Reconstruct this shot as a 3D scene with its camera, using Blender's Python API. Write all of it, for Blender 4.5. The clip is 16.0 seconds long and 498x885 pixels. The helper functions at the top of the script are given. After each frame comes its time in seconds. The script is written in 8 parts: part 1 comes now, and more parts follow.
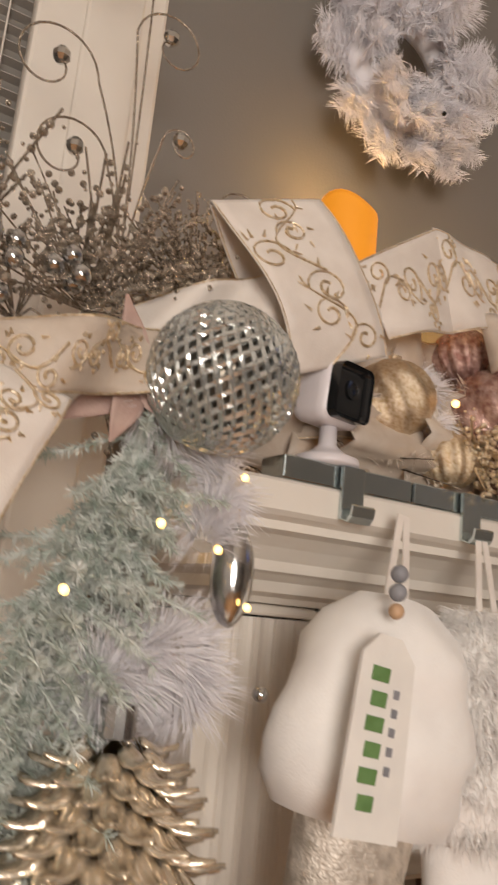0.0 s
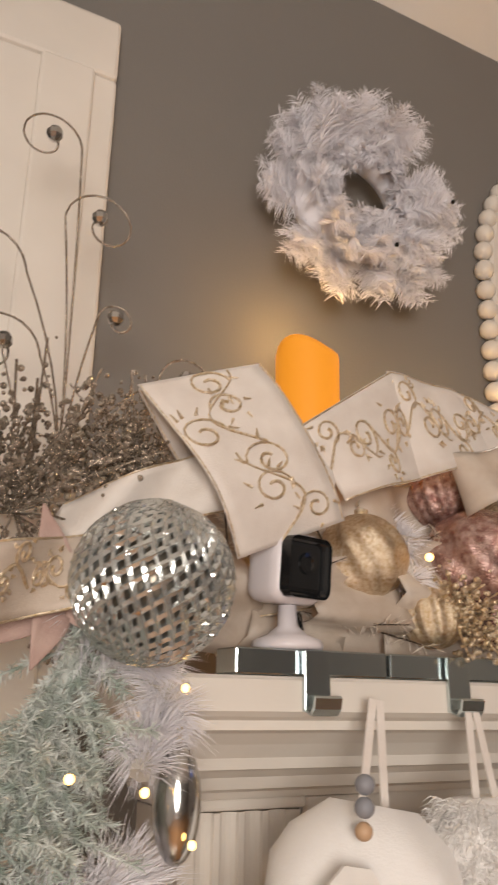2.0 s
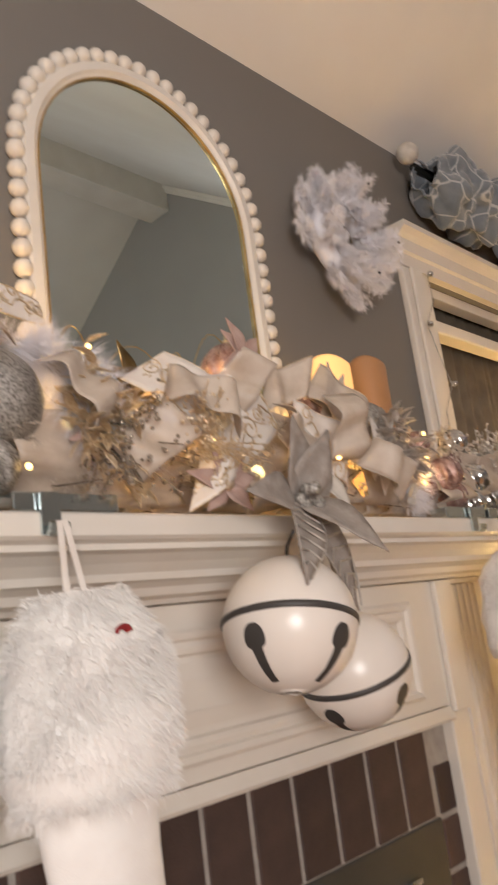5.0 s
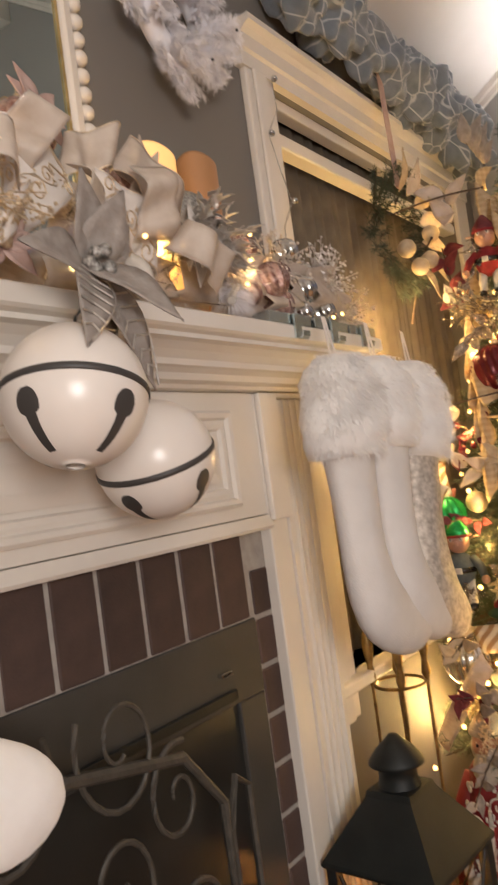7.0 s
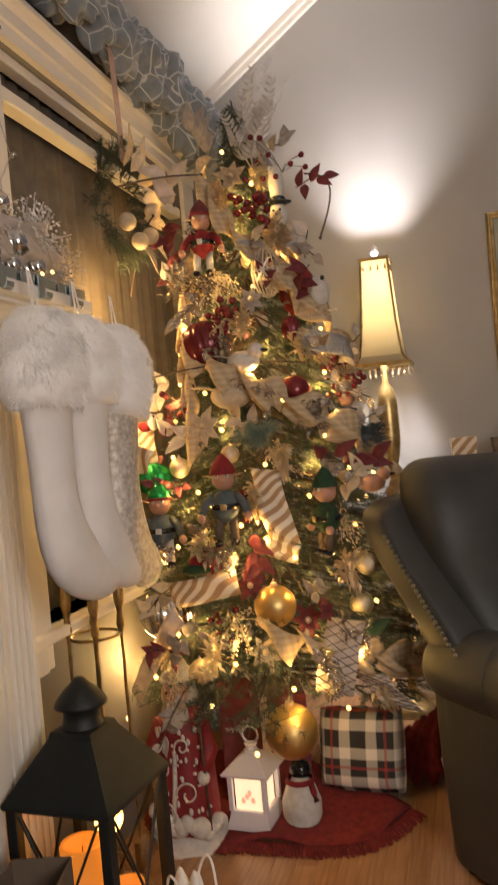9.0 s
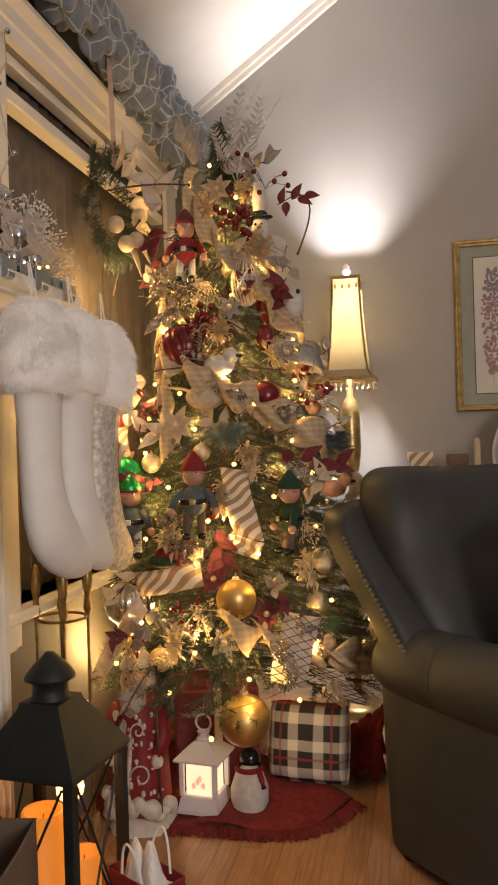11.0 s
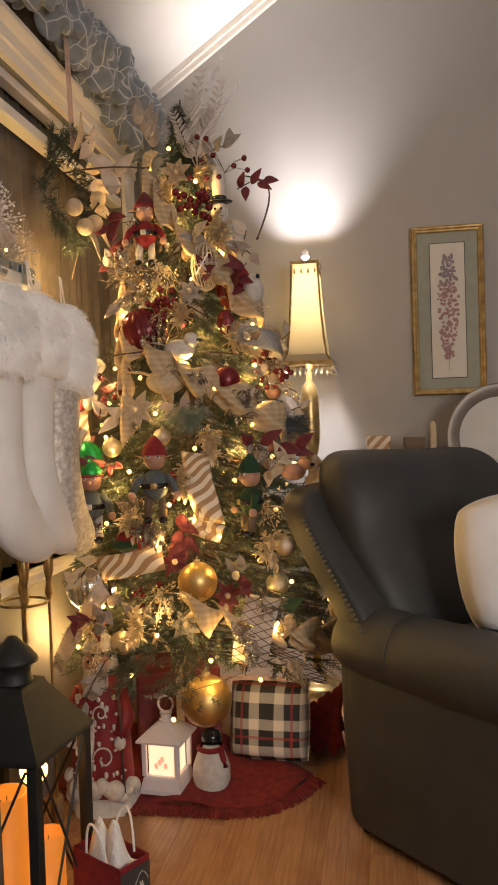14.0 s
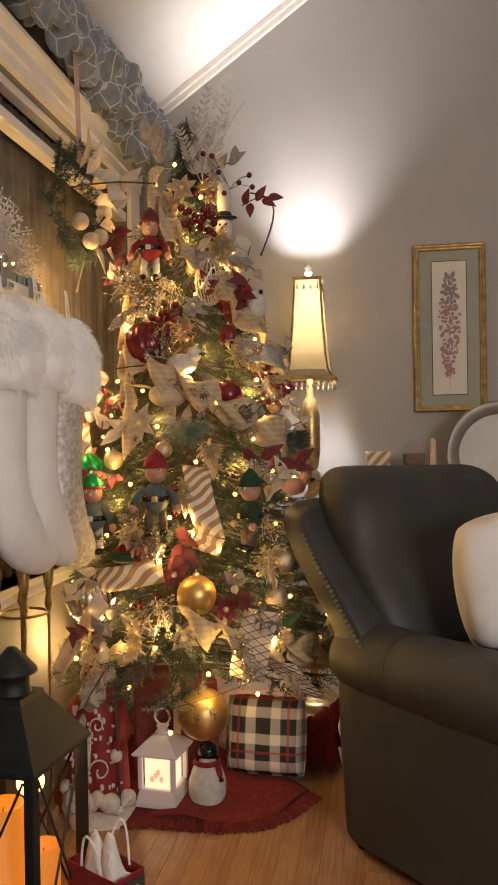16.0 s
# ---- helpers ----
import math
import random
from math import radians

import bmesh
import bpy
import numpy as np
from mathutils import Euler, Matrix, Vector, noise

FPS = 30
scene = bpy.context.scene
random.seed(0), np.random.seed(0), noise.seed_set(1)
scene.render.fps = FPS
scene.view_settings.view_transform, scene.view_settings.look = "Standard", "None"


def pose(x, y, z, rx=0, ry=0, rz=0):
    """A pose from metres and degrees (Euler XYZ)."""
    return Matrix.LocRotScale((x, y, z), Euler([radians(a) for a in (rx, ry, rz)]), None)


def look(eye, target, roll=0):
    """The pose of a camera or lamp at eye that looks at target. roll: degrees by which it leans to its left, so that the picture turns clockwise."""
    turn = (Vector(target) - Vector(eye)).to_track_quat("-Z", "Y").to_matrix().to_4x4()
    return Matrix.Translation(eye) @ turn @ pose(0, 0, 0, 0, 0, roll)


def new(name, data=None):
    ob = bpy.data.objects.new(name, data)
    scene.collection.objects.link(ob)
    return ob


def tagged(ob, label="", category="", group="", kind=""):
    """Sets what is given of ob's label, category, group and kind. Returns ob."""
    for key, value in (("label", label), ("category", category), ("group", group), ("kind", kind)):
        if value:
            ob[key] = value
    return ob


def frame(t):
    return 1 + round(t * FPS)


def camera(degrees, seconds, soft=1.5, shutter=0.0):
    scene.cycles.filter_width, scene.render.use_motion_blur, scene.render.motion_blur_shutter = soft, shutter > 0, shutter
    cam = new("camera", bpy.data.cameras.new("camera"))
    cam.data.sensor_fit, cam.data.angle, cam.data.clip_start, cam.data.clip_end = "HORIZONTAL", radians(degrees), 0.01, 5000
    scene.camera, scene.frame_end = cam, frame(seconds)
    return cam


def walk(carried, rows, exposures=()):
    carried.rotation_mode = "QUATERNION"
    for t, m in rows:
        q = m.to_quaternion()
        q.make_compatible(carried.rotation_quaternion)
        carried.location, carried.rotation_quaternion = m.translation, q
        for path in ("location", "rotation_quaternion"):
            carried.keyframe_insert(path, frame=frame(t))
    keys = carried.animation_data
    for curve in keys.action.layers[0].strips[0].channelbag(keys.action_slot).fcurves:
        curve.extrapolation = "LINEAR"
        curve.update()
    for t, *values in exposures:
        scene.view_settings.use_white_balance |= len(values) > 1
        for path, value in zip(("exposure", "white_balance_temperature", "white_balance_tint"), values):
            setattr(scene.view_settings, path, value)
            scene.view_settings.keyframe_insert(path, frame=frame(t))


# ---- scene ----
cam = camera(35.2, 16.0, soft=1.8, shutter=0.5)
METRES, EYE, TILT, LEAN, TURN = 1.05, 1.36, 0.0, 0.0, -31.0
ROWS = [
    (0.0, 0.0, 0.0, 0.0, -1.17, 11.9, -5.55),
    (0.5, -0.0177, 0.0015, 0.0528, 1.13, 10.26, -4.37),
    (1.0, -0.0173, 0.0004, 0.0812, 2.29, 9.85, -2.7),
    (1.5, 0.0205, 0.0232, 0.0878, 2.49, 12.69, -2.86),
    (2.0, 0.072, 0.0176, 0.0835, 3.23, 18.19, -0.89),
    (2.5, 0.1118, 0.0079, 0.0779, 1.74, 18.17, 1.2),
    (3.0, 0.1525, -0.0135, 0.0677, -3.88, 19.22, 1.2),
    (3.5, 0.1999, -0.0344, 0.0595, -6.88, 19.25, 3.45),
    (4.0, 0.2494, -0.03, 0.0357, -8.93, 17.99, 5.25),
    (4.5, 0.2981, -0.0112, 0.0021, -10.54, 15.67, 7.31),
    (5.0, 0.3404, -0.0089, -0.0383, -14.42, 13.29, 7.35),
    (7.5, 0.4437, 0.0541, -0.1739, -27.83, 0.43, 7.97),
    (8.0, 0.4596, 0.0193, -0.1885, -34.13, 0.5, 8.08),
    (8.5, 0.4648, -0.0179, -0.1828, -40.19, 1.01, 5.85),
    (9.0, 0.4516, -0.0415, -0.2136, -43.25, -0.73, 5.12),
    (9.5, 0.4115, -0.0595, -0.248, -42.67, -4.29, 5.74),
    (10.0, 0.3787, -0.0762, -0.2384, -43.71, -1.35, 3.08),
    (12.5, 0.3405, -0.0895, -0.2425, -48.41, -1.0, 1.07),
    (13.0, 0.3384, -0.0909, -0.2377, -48.75, -1.22, 1.44),
    (13.5, 0.3358, -0.0931, -0.2369, -49.1, -1.56, 2.25),
    (14.0, 0.3346, -0.0976, -0.2409, -49.37, -1.29, 1.8),
    (14.5, 0.3345, -0.094, -0.2364, -49.7, -1.69, 0.94),
    (15.0, 0.3324, -0.0962, -0.2399, -49.52, -1.46, 0.55),
    (15.5, 0.3276, -0.0999, -0.2385, -49.2, -0.7, 0.62),
    (16.0, 0.3222, -0.1037, -0.2324, -49.38, -0.45, 0.92),
]
walk(cam, [(t, pose(0, 0, EYE, TILT, LEAN, TURN) @ pose(METRES * x, METRES * y, METRES * z, 90 + pitch, roll, yaw)) for t, x, y, z, yaw, pitch, roll in ROWS],
     [(0.0, -0.45, 6450, 10), (1.0, -0.42, 6450, 10), (2.5, -0.32, 6300, 10), (3.5, -0.25, 6200, 10), (5.0, -0.05, 6050, 10), (7.5, -0.1, 6050, 10), (9.0, -0.42, 6250, 10), (10.0, -0.4, 6200, 10), (12.5, -0.38, 6150, 10), (16.0, -0.38, 6150, 10)])

# ---- light ----
world = bpy.data.worlds.new("world")
scene.world = world
world.use_nodes = True
world.node_tree.nodes["Background"].inputs[0].default_value = (0.25, 0.3, 0.4, 1)
world.node_tree.nodes["Background"].inputs[1].default_value = 0.02


def lamp(name, kind, place, power, colour, size=0.1, target=None):
    data = bpy.data.lights.new(name, kind)
    data.energy, data.color = power, colour
    if kind == "AREA":
        data.shape, data.size = "DISK", size
    else:
        data.shadow_soft_size = size
    ob = new(name, data)
    ob.matrix_world = look(place, target) if target else pose(*place)
    return ob


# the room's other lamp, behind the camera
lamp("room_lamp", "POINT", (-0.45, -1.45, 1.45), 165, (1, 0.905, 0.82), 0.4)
# standard lamp in the corner: its bulb, throwing light up the gable wall and through the shade
lamp("bulb_light", "POINT", (3.49, 0.0242, 1.628), 215, (1, 0.905, 0.86), 0.05)
# fairy lights inside the tree and along the mantel
# bulbs that sit in sight on the outer branches
BULBS = ((2.71, 0.53, 1.65), (2.62, 0.33, 1.61), (2.62, 0.51, 1.47), (2.57, 0.37, 1.43), (2.72, 0.12, 1.39), (2.55, 0.30, 1.31), (2.68, 0.69, 1.14),
         (2.58, 0.55, 1.25), (2.63, 0.12, 1.22), (2.48, 0.52, 0.99), (2.43, 0.30, 0.89), (2.40, 0.37, 0.78), (2.44, 0.15, 0.75), (2.38, 0.55, 0.58),
         (2.35, 0.36, 0.58), (2.45, 0.05, 0.53), (2.35, 0.20, 0.50), (2.34, 0.18, 0.45), (2.76, 0.50, 1.92), (2.71, 0.29, 1.85),
         (2.46, 0.70, 0.55), (2.47, 0.60, 0.80), (2.69, 0.67, 1.33))
for p in BULBS:
    lamp("fairy_light", "POINT", p, 0.85, (1, 0.58, 0.16), 0.008)
# and deeper in the tree
for k in range(14):
    z = 0.40 + 1.55 * ((k + 0.5) / 14) ** 1.15
    a = 2.1 + 2.7 * ((k * 0.618) % 1)
    r = 0.42 * (2.17 - z) / 1.9
    lamp("fairy_light", "POINT", (2.83 + r * math.cos(a), min(0.37 + r * math.sin(a), 0.70), z), 2.1, (1, 0.55, 0.15), 0.012)
lamp("fairy_light", "POINT", (2.50, 0.71, 0.5), 2.2, (1, 0.60, 0.20), 0.02)
lamp("fairy_light", "POINT", (2.50, 0.71, 1.2), 4, (1, 0.60, 0.20), 0.02)
lamp("fairy_light", "POINT", (2.60, 0.69, 1.60), 6, (1, 0.60, 0.20), 0.02)
for x, y, z, p in ((0.525, 0.70, 1.885, 0.42), (0.72, 0.68, 1.70, 0.9), (1.45, 0.66, 1.62, 0.8), (1.64, 0.60, 1.58, 0.6), (1.0, 0.68, 1.68, 0.5), (0.81, 0.60, 1.65, 0.3), (0.92, 0.535, 1.56, 0.12), (1.56, 0.545, 1.56, 0.15), (0.30, 0.60, 1.42, 0.05)):
    lamp("mantel_light", "POINT", (x, y, z), p, (1, 0.58, 0.18), 0.015)
lamp("lantern_light", "POINT", (1.815, 0.49, 0.38), 0.5, (1, 0.42, 0.08), 0.03)

# ---- materials ----
def principled(name, colour, rough=0.6, metal=0.0, **more):
    m = bpy.data.materials.new(name)
    m.use_nodes = True
    b = m.node_tree.nodes["Principled BSDF"]
    b.inputs["Base Color"].default_value = (*colour, 1)
    b.inputs["Roughness"].default_value = rough
    b.inputs["Metallic"].default_value = metal
    for k, v in more.items():
        b.inputs[k.replace("_", " ")].default_value = v
    return m


def rich(name, colour, colour2=None, rough=0.6, metal=0.0, scale=30.0, bump=0.1, fine=200.0, **more):
    """A surface with patches of a second colour, fine grain and relief, in object space."""
    m = principled(name, colour, rough, metal, **more)
    n, l = m.node_tree.nodes, m.node_tree.links
    b = n["Principled BSDF"]
    co = n.new("ShaderNodeTexCoord")
    big = n.new("ShaderNodeTexNoise")
    big.inputs["Scale"].default_value, big.inputs["Detail"].default_value = scale, 4
    small = n.new("ShaderNodeTexNoise")
    small.inputs["Scale"].default_value, small.inputs["Detail"].default_value = fine, 2
    l.new(co.outputs["Object"], big.inputs["Vector"])
    l.new(co.outputs["Object"], small.inputs["Vector"])
    mix = n.new("ShaderNodeMix")
    mix.data_type = "RGBA"
    c2 = colour2 or tuple(c * 0.8 for c in colour)
    mix.inputs[6].default_value, mix.inputs[7].default_value = (*colour, 1), (*c2, 1)
    ramp = n.new("ShaderNodeMapRange")
    ramp.inputs[1].default_value, ramp.inputs[2].default_value = 0.35, 0.65
    l.new(big.outputs["Fac"], ramp.inputs[0])
    l.new(ramp.outputs[0], mix.inputs[0])
    l.new(mix.outputs[2], b.inputs["Base Color"])
    if bump:
        bp = n.new("ShaderNodeBump")
        bp.inputs["Strength"].default_value, bp.inputs["Distance"].default_value = bump, 0.002
        l.new(small.outputs["Fac"], bp.inputs["Height"])
        l.new(bp.outputs[0], b.inputs["Normal"])
    return m


def glow(name, colour, power, base=(0.8, 0.8, 0.8)):
    m = principled(name, base, 0.5)
    b = m.node_tree.nodes["Principled BSDF"]
    b.inputs["Emission Color"].default_value = (*colour, 1)
    b.inputs["Emission Strength"].default_value = power
    return m


# paler than WALL: part of the lamplight on the gables sits in this colour
GABLE = rich("gable_lamplit_tone", (0.375, 0.356, 0.335), (0.36, 0.342, 0.322), 0.75, scale=3, bump=0.15, fine=350)
WALL = rich("taupe_wall", (0.20, 0.186, 0.170), (0.19, 0.176, 0.16), 0.75, scale=3, bump=0.15, fine=350)
CEIL = rich("ceiling_paint", (0.78, 0.745, 0.69), (0.74, 0.70, 0.645), 0.85, scale=3, bump=0.2, fine=250)
WHITE = rich("white_painted_wood", (0.78, 0.73, 0.66), (0.72, 0.67, 0.6), 0.4, scale=6, bump=0.05, fine=120)
# ivory blind slats, greyed in colour for the shade they hang in
SLAT = rich("ivory_slat_shaded", (0.46, 0.43, 0.39), (0.42, 0.39, 0.35), 0.5, scale=10, bump=0.03)
GOLD = rich("gold_glitter", (0.62, 0.47, 0.27), (0.85, 0.75, 0.6), 0.3, 0.9, scale=300, bump=0.6, fine=900)
CHAMP = rich("champagne_glitter", (0.56, 0.47, 0.37), (0.80, 0.74, 0.66), 0.32, 0.5, scale=350, bump=0.8, fine=900)
ROSE = rich("rose_glass", (0.30, 0.15, 0.125), (0.62, 0.45, 0.40), 0.26, 0.7, scale=140, bump=0.7, fine=500)
ROSEV = rich("rose_velvet", (0.42, 0.28, 0.24), (0.5, 0.36, 0.31), 0.8, scale=40, bump=0.3, fine=400)
SILVER = rich("silver_glass", (0.72, 0.72, 0.7), (0.5, 0.5, 0.5), 0.15, 1.0, scale=50, bump=0.05)
SILVG = rich("silver_glitter", (0.20, 0.19, 0.17), (0.66, 0.65, 0.62), 0.32, 0.8, scale=320, bump=1.0, fine=700)
BARMETAL = rich("polished_steel", (0.60, 0.67, 0.67), (0.52, 0.58, 0.59), 0.16, 0.95, scale=8, bump=0.02)
CHROME = principled("chrome", (0.62, 0.64, 0.65), 0.08, 1.0)
BLACKM = rich("black_metal", (0.010, 0.012, 0.011), (0.016, 0.018, 0.016), 0.55, 0.1, scale=20, bump=0.1)
BLACKP = principled("black_plastic", (0.01, 0.011, 0.012), 0.12)
PLASTIC = rich("white_plastic", (0.72, 0.68, 0.7), (0.7, 0.66, 0.68), 0.35, scale=10, bump=0.02)
RIBBON = rich("white_satin_ribbon", (0.78, 0.72, 0.66), (0.68, 0.61, 0.55), 0.5, scale=25, bump=0.2, fine=600, Sheen_Weight=0.3)
SHEER = rich("sheer_ribbon", (0.55, 0.45, 0.36), (0.68, 0.59, 0.50), 0.45, scale=30, bump=0.2, fine=600, Alpha=0.78)
FEATHER = rich("white_feather", (0.88, 0.86, 0.89), (0.85, 0.83, 0.86), 0.85, scale=20, bump=0)
FUR = rich("white_fur", (0.90, 0.88, 0.85), (0.84, 0.81, 0.78), 0.9, scale=22, bump=0.22, fine=520, Sheen_Weight=0.4)
FROST = rich("frosted_needles", (0.76, 0.78, 0.74), (0.36, 0.42, 0.36), 0.7, scale=75, bump=0)
CHAMPD = rich("bronze_glitter", (0.24, 0.19, 0.14), (0.66, 0.59, 0.50), 0.26, 0.85, scale=350, bump=0.8, fine=900)
FROSTG = rich("dusted_needles", (0.20, 0.25, 0.18), (0.32, 0.36, 0.28), 0.7, scale=40, bump=0)
NEEDLE = rich("green_needles", (0.022, 0.042, 0.024), (0.048, 0.068, 0.038), 0.6, scale=25, bump=0)
BARK = rich("bark", (0.09, 0.06, 0.04), (0.05, 0.035, 0.025), 0.9, scale=40, bump=0.6)
BRICK = rich("brown_brick", (0.075, 0.045, 0.036), (0.055, 0.034, 0.028), 0.75, scale=18, bump=0.5, fine=180)
MORTAR = rich("mortar", (0.40, 0.37, 0.33), (0.32, 0.29, 0.26), 0.9, scale=40, bump=0.5)
SOOT = rich("firebox_black", (0.045, 0.043, 0.038), (0.056, 0.052, 0.046), 0.55, scale=10, bump=0.2)
IRON = rich("wrought_iron", (0.065, 0.058, 0.048), (0.09, 0.08, 0.065), 0.6, 0.3, scale=60, bump=0.4)
WOODF = rich("floor_oak", (0.42, 0.225, 0.10), (0.34, 0.17, 0.075), 0.26, scale=6, bump=0.05)
GILT = rich("gilt_frame", (0.62, 0.44, 0.19), (0.4, 0.27, 0.1), 0.32, 0.8, scale=30, bump=0.2)
BRASS = rich("antique_brass", (0.42, 0.29, 0.12), (0.2, 0.14, 0.06), 0.3, 0.9, scale=30, bump=0.1)
MATGOLD = rich("matt_gold", (0.62, 0.42, 0.15), (0.55, 0.36, 0.12), 0.38, 0.85, scale=20, bump=0.05)
RED = rich("red_felt", (0.25, 0.014, 0.016), (0.18, 0.01, 0.012), 0.85, scale=60, bump=0.4, fine=500)
REDGL = rich("red_glass", (0.17, 0.016, 0.02), (0.11, 0.010, 0.013), 0.24, 0.3, scale=30, bump=0.1)
BURG = rich("burgundy_velvet", (0.10, 0.012, 0.016), (0.15, 0.02, 0.024), 0.7, scale=50, bump=0.3)
GREENF = rich("green_felt", (0.018, 0.055, 0.022), (0.012, 0.04, 0.016), 0.85, scale=60, bump=0.4, fine=500)
GREENS = rich("green_sequin", (0.01, 0.25, 0.05), (0.03, 0.4, 0.1), 0.2, 0.6, scale=200, bump=0.8)
BLUEF = rich("blue_grey_felt", (0.07, 0.09, 0.10), (0.10, 0.12, 0.125), 0.9, scale=60, bump=0.4)
SKIN = rich("flesh_felt", (0.46, 0.25, 0.17), (0.40, 0.22, 0.15), 0.55, scale=20, bump=0.1)
WHITEF = rich("white_felt", (0.64, 0.60, 0.54), (0.54, 0.50, 0.44), 0.9, scale=60, bump=0.4, fine=500)
CREAM = rich("cream_burlap", (0.58, 0.47, 0.32), (0.48, 0.38, 0.25), 0.8, scale=60, bump=0.6, fine=700)
LEATHER = rich("black_leather", (0.028, 0.028, 0.026), (0.038, 0.038, 0.035), 0.55, scale=9, bump=0.35, fine=260)
BRONZE = principled("dull_pewter_nail", (0.16, 0.16, 0.14), 0.45, 0.8)
PILLOW = rich("white_cotton", (0.76, 0.73, 0.70), (0.7, 0.67, 0.64), 0.85, scale=14, bump=0.4, fine=300)
GREYLEAF = rich("grey_velvet_leaf", (0.27, 0.23, 0.20), (0.36, 0.32, 0.285), 0.7, 0.1, scale=60, bump=0.4)
SILVLEAF = rich("silver_vein", (0.62, 0.58, 0.53), (0.5, 0.46, 0.42), 0.35, 0.6, scale=200, bump=0.5)
DARKLINE = principled("dark_grey_paint", (0.05, 0.045, 0.042), 0.5)
BELLW = rich("white_enamel", (0.80, 0.74, 0.68), (0.76, 0.70, 0.64), 0.28, scale=8, bump=0.03)
PAPER = rich("white_paper", (0.8, 0.77, 0.72), (0.74, 0.71, 0.67), 0.8, scale=30, bump=0.1)
KRAFT = rich("kraft_paper", (0.15, 0.105, 0.07), (0.12, 0.085, 0.055), 0.8, scale=20, bump=0.3)
# brown of the reflected room in the second window's glass
PANETONE = rich("pane_reflection_taupe", (0.19, 0.155, 0.11), (0.15, 0.12, 0.085), 0.85, scale=20, bump=0.3)
GREEND = rich("green_ink", (0.10, 0.20, 0.06), (0.14, 0.26, 0.09), 0.7, scale=60, bump=0)
WOODBEAD = rich("wood_bead", (0.55, 0.36, 0.22), (0.5, 0.32, 0.19), 0.5, scale=60, bump=0.1)
GREYBEAD = rich("grey_bead", (0.22, 0.22, 0.24), (0.27, 0.27, 0.29), 0.5, scale=60, bump=0.1)
WINE = rich("dark_wood_hearth_tile", (0.10, 0.075, 0.055), (0.07, 0.052, 0.04), 0.4, scale=10, bump=0.2)
BULB = glow("fairy_bulb", (1, 0.55, 0.14), 6, (1, 0.8, 0.5))
BULBR = glow("red_bulb", (1, 0.04, 0.03), 14, (0.8, 0.05, 0.05))
WAX = glow("lit_wax", (1, 0.33, 0.01), 0.72, (0.5, 0.2, 0.02))
WAX2 = glow("lit_wax_pale", (1, 0.52, 0.12), 0.75, (0.8, 0.6, 0.3))
# faint glow put into the wax, though this candle is unlit
WAX3 = glow("copper_wax_glow", (1, 0.35, 0.06), 0.06, (0.36, 0.19, 0.09))
WAXL = glow("lantern_wax", (1, 0.27, 0.02), 0.75, (0.5, 0.2, 0.04))
SCREEN = glow("screen_blue", (0.10, 0.22, 0.75), 1.2, (0.02, 0.02, 0.05))
SCREENW = glow("screen_white", (0.8, 0.85, 1.0), 1.6, (0.5, 0.5, 0.5))
PINKLIT = glow("pink_figure_glow", (1, 0.40, 0.24), 1.0, (0.8, 0.4, 0.3))
SNOWLIT = glow("lit_snow_scene", (1, 0.66, 0.36), 1.4, (0.9, 0.8, 0.7))

MIRROR = principled("mirror_glass", (0.70, 0.83, 0.85), 0.01, 1.0)
GLASS = principled("window_glass", (0.04, 0.04, 0.045), 0.03, 0.0, Transmission_Weight=0.6, IOR=1.3)
CLEAR = principled("clear_glass", (1, 1, 1), 0.02, 0.0, Transmission_Weight=1.0, IOR=1.1)


def linen_shade():
    m = bpy.data.materials.new("linen_shade")
    m.use_nodes = True
    n, l = m.node_tree.nodes, m.node_tree.links
    n.remove(n["Principled BSDF"])
    d, t, mix = n.new("ShaderNodeBsdfDiffuse"), n.new("ShaderNodeBsdfTranslucent"), n.new("ShaderNodeMixShader")
    d.inputs[0].default_value = (0.50, 0.45, 0.33, 1)
    t.inputs[0].default_value = (0.44, 0.38, 0.25, 1)
    mix.inputs[0].default_value = 0.45
    tex = n.new("ShaderNodeTexNoise")
    tex.inputs["Scale"].default_value = 400
    bump = n.new("ShaderNodeBump")
    bump.inputs["Strength"].default_value = 0.2
    l.new(tex.outputs["Fac"], bump.inputs["Height"])
    l.new(bump.outputs[0], d.inputs["Normal"])
    l.new(d.outputs[0], mix.inputs[1])
    l.new(t.outputs[0], mix.inputs[2])
    l.new(mix.outputs[0], n["Material Output"].inputs[0])
    return m


SHADE = linen_shade()


def lattice_cloth():
    """Grey plush with pale wandering lattice lines."""
    m = rich("grey_lattice_plush", (0.15, 0.175, 0.20), (0.20, 0.225, 0.25), 0.9, scale=30, bump=0.4, fine=300, Sheen_Weight=0.5)
    n, l = m.node_tree.nodes, m.node_tree.links
    b = n["Principled BSDF"]
    co = n.new("ShaderNodeTexCoord")
    v = n.new("ShaderNodeTexVoronoi")
    v.feature = "DISTANCE_TO_EDGE"
    v.inputs["Scale"].default_value = 13
    r = n.new("ShaderNodeMapRange")
    r.inputs[1].default_value, r.inputs[2].default_value, r.inputs[3].default_value, r.inputs[4].default_value = 0.012, 0.036, 1, 0
    mix = n.new("ShaderNodeMix")
    mix.data_type = "RGBA"
    old = b.inputs["Base Color"].links[0].from_socket
    l.new(co.outputs["Object"], v.inputs["Vector"])
    l.new(v.outputs["Distance"], r.inputs[0])
    l.new(r.outputs[0], mix.inputs[0])
    l.new(old, mix.inputs[6])
    mix.inputs[7].default_value = (0.47, 0.48, 0.49, 1)
    l.new(mix.outputs[2], b.inputs["Base Color"])
    return m


LATTICE = lattice_cloth()


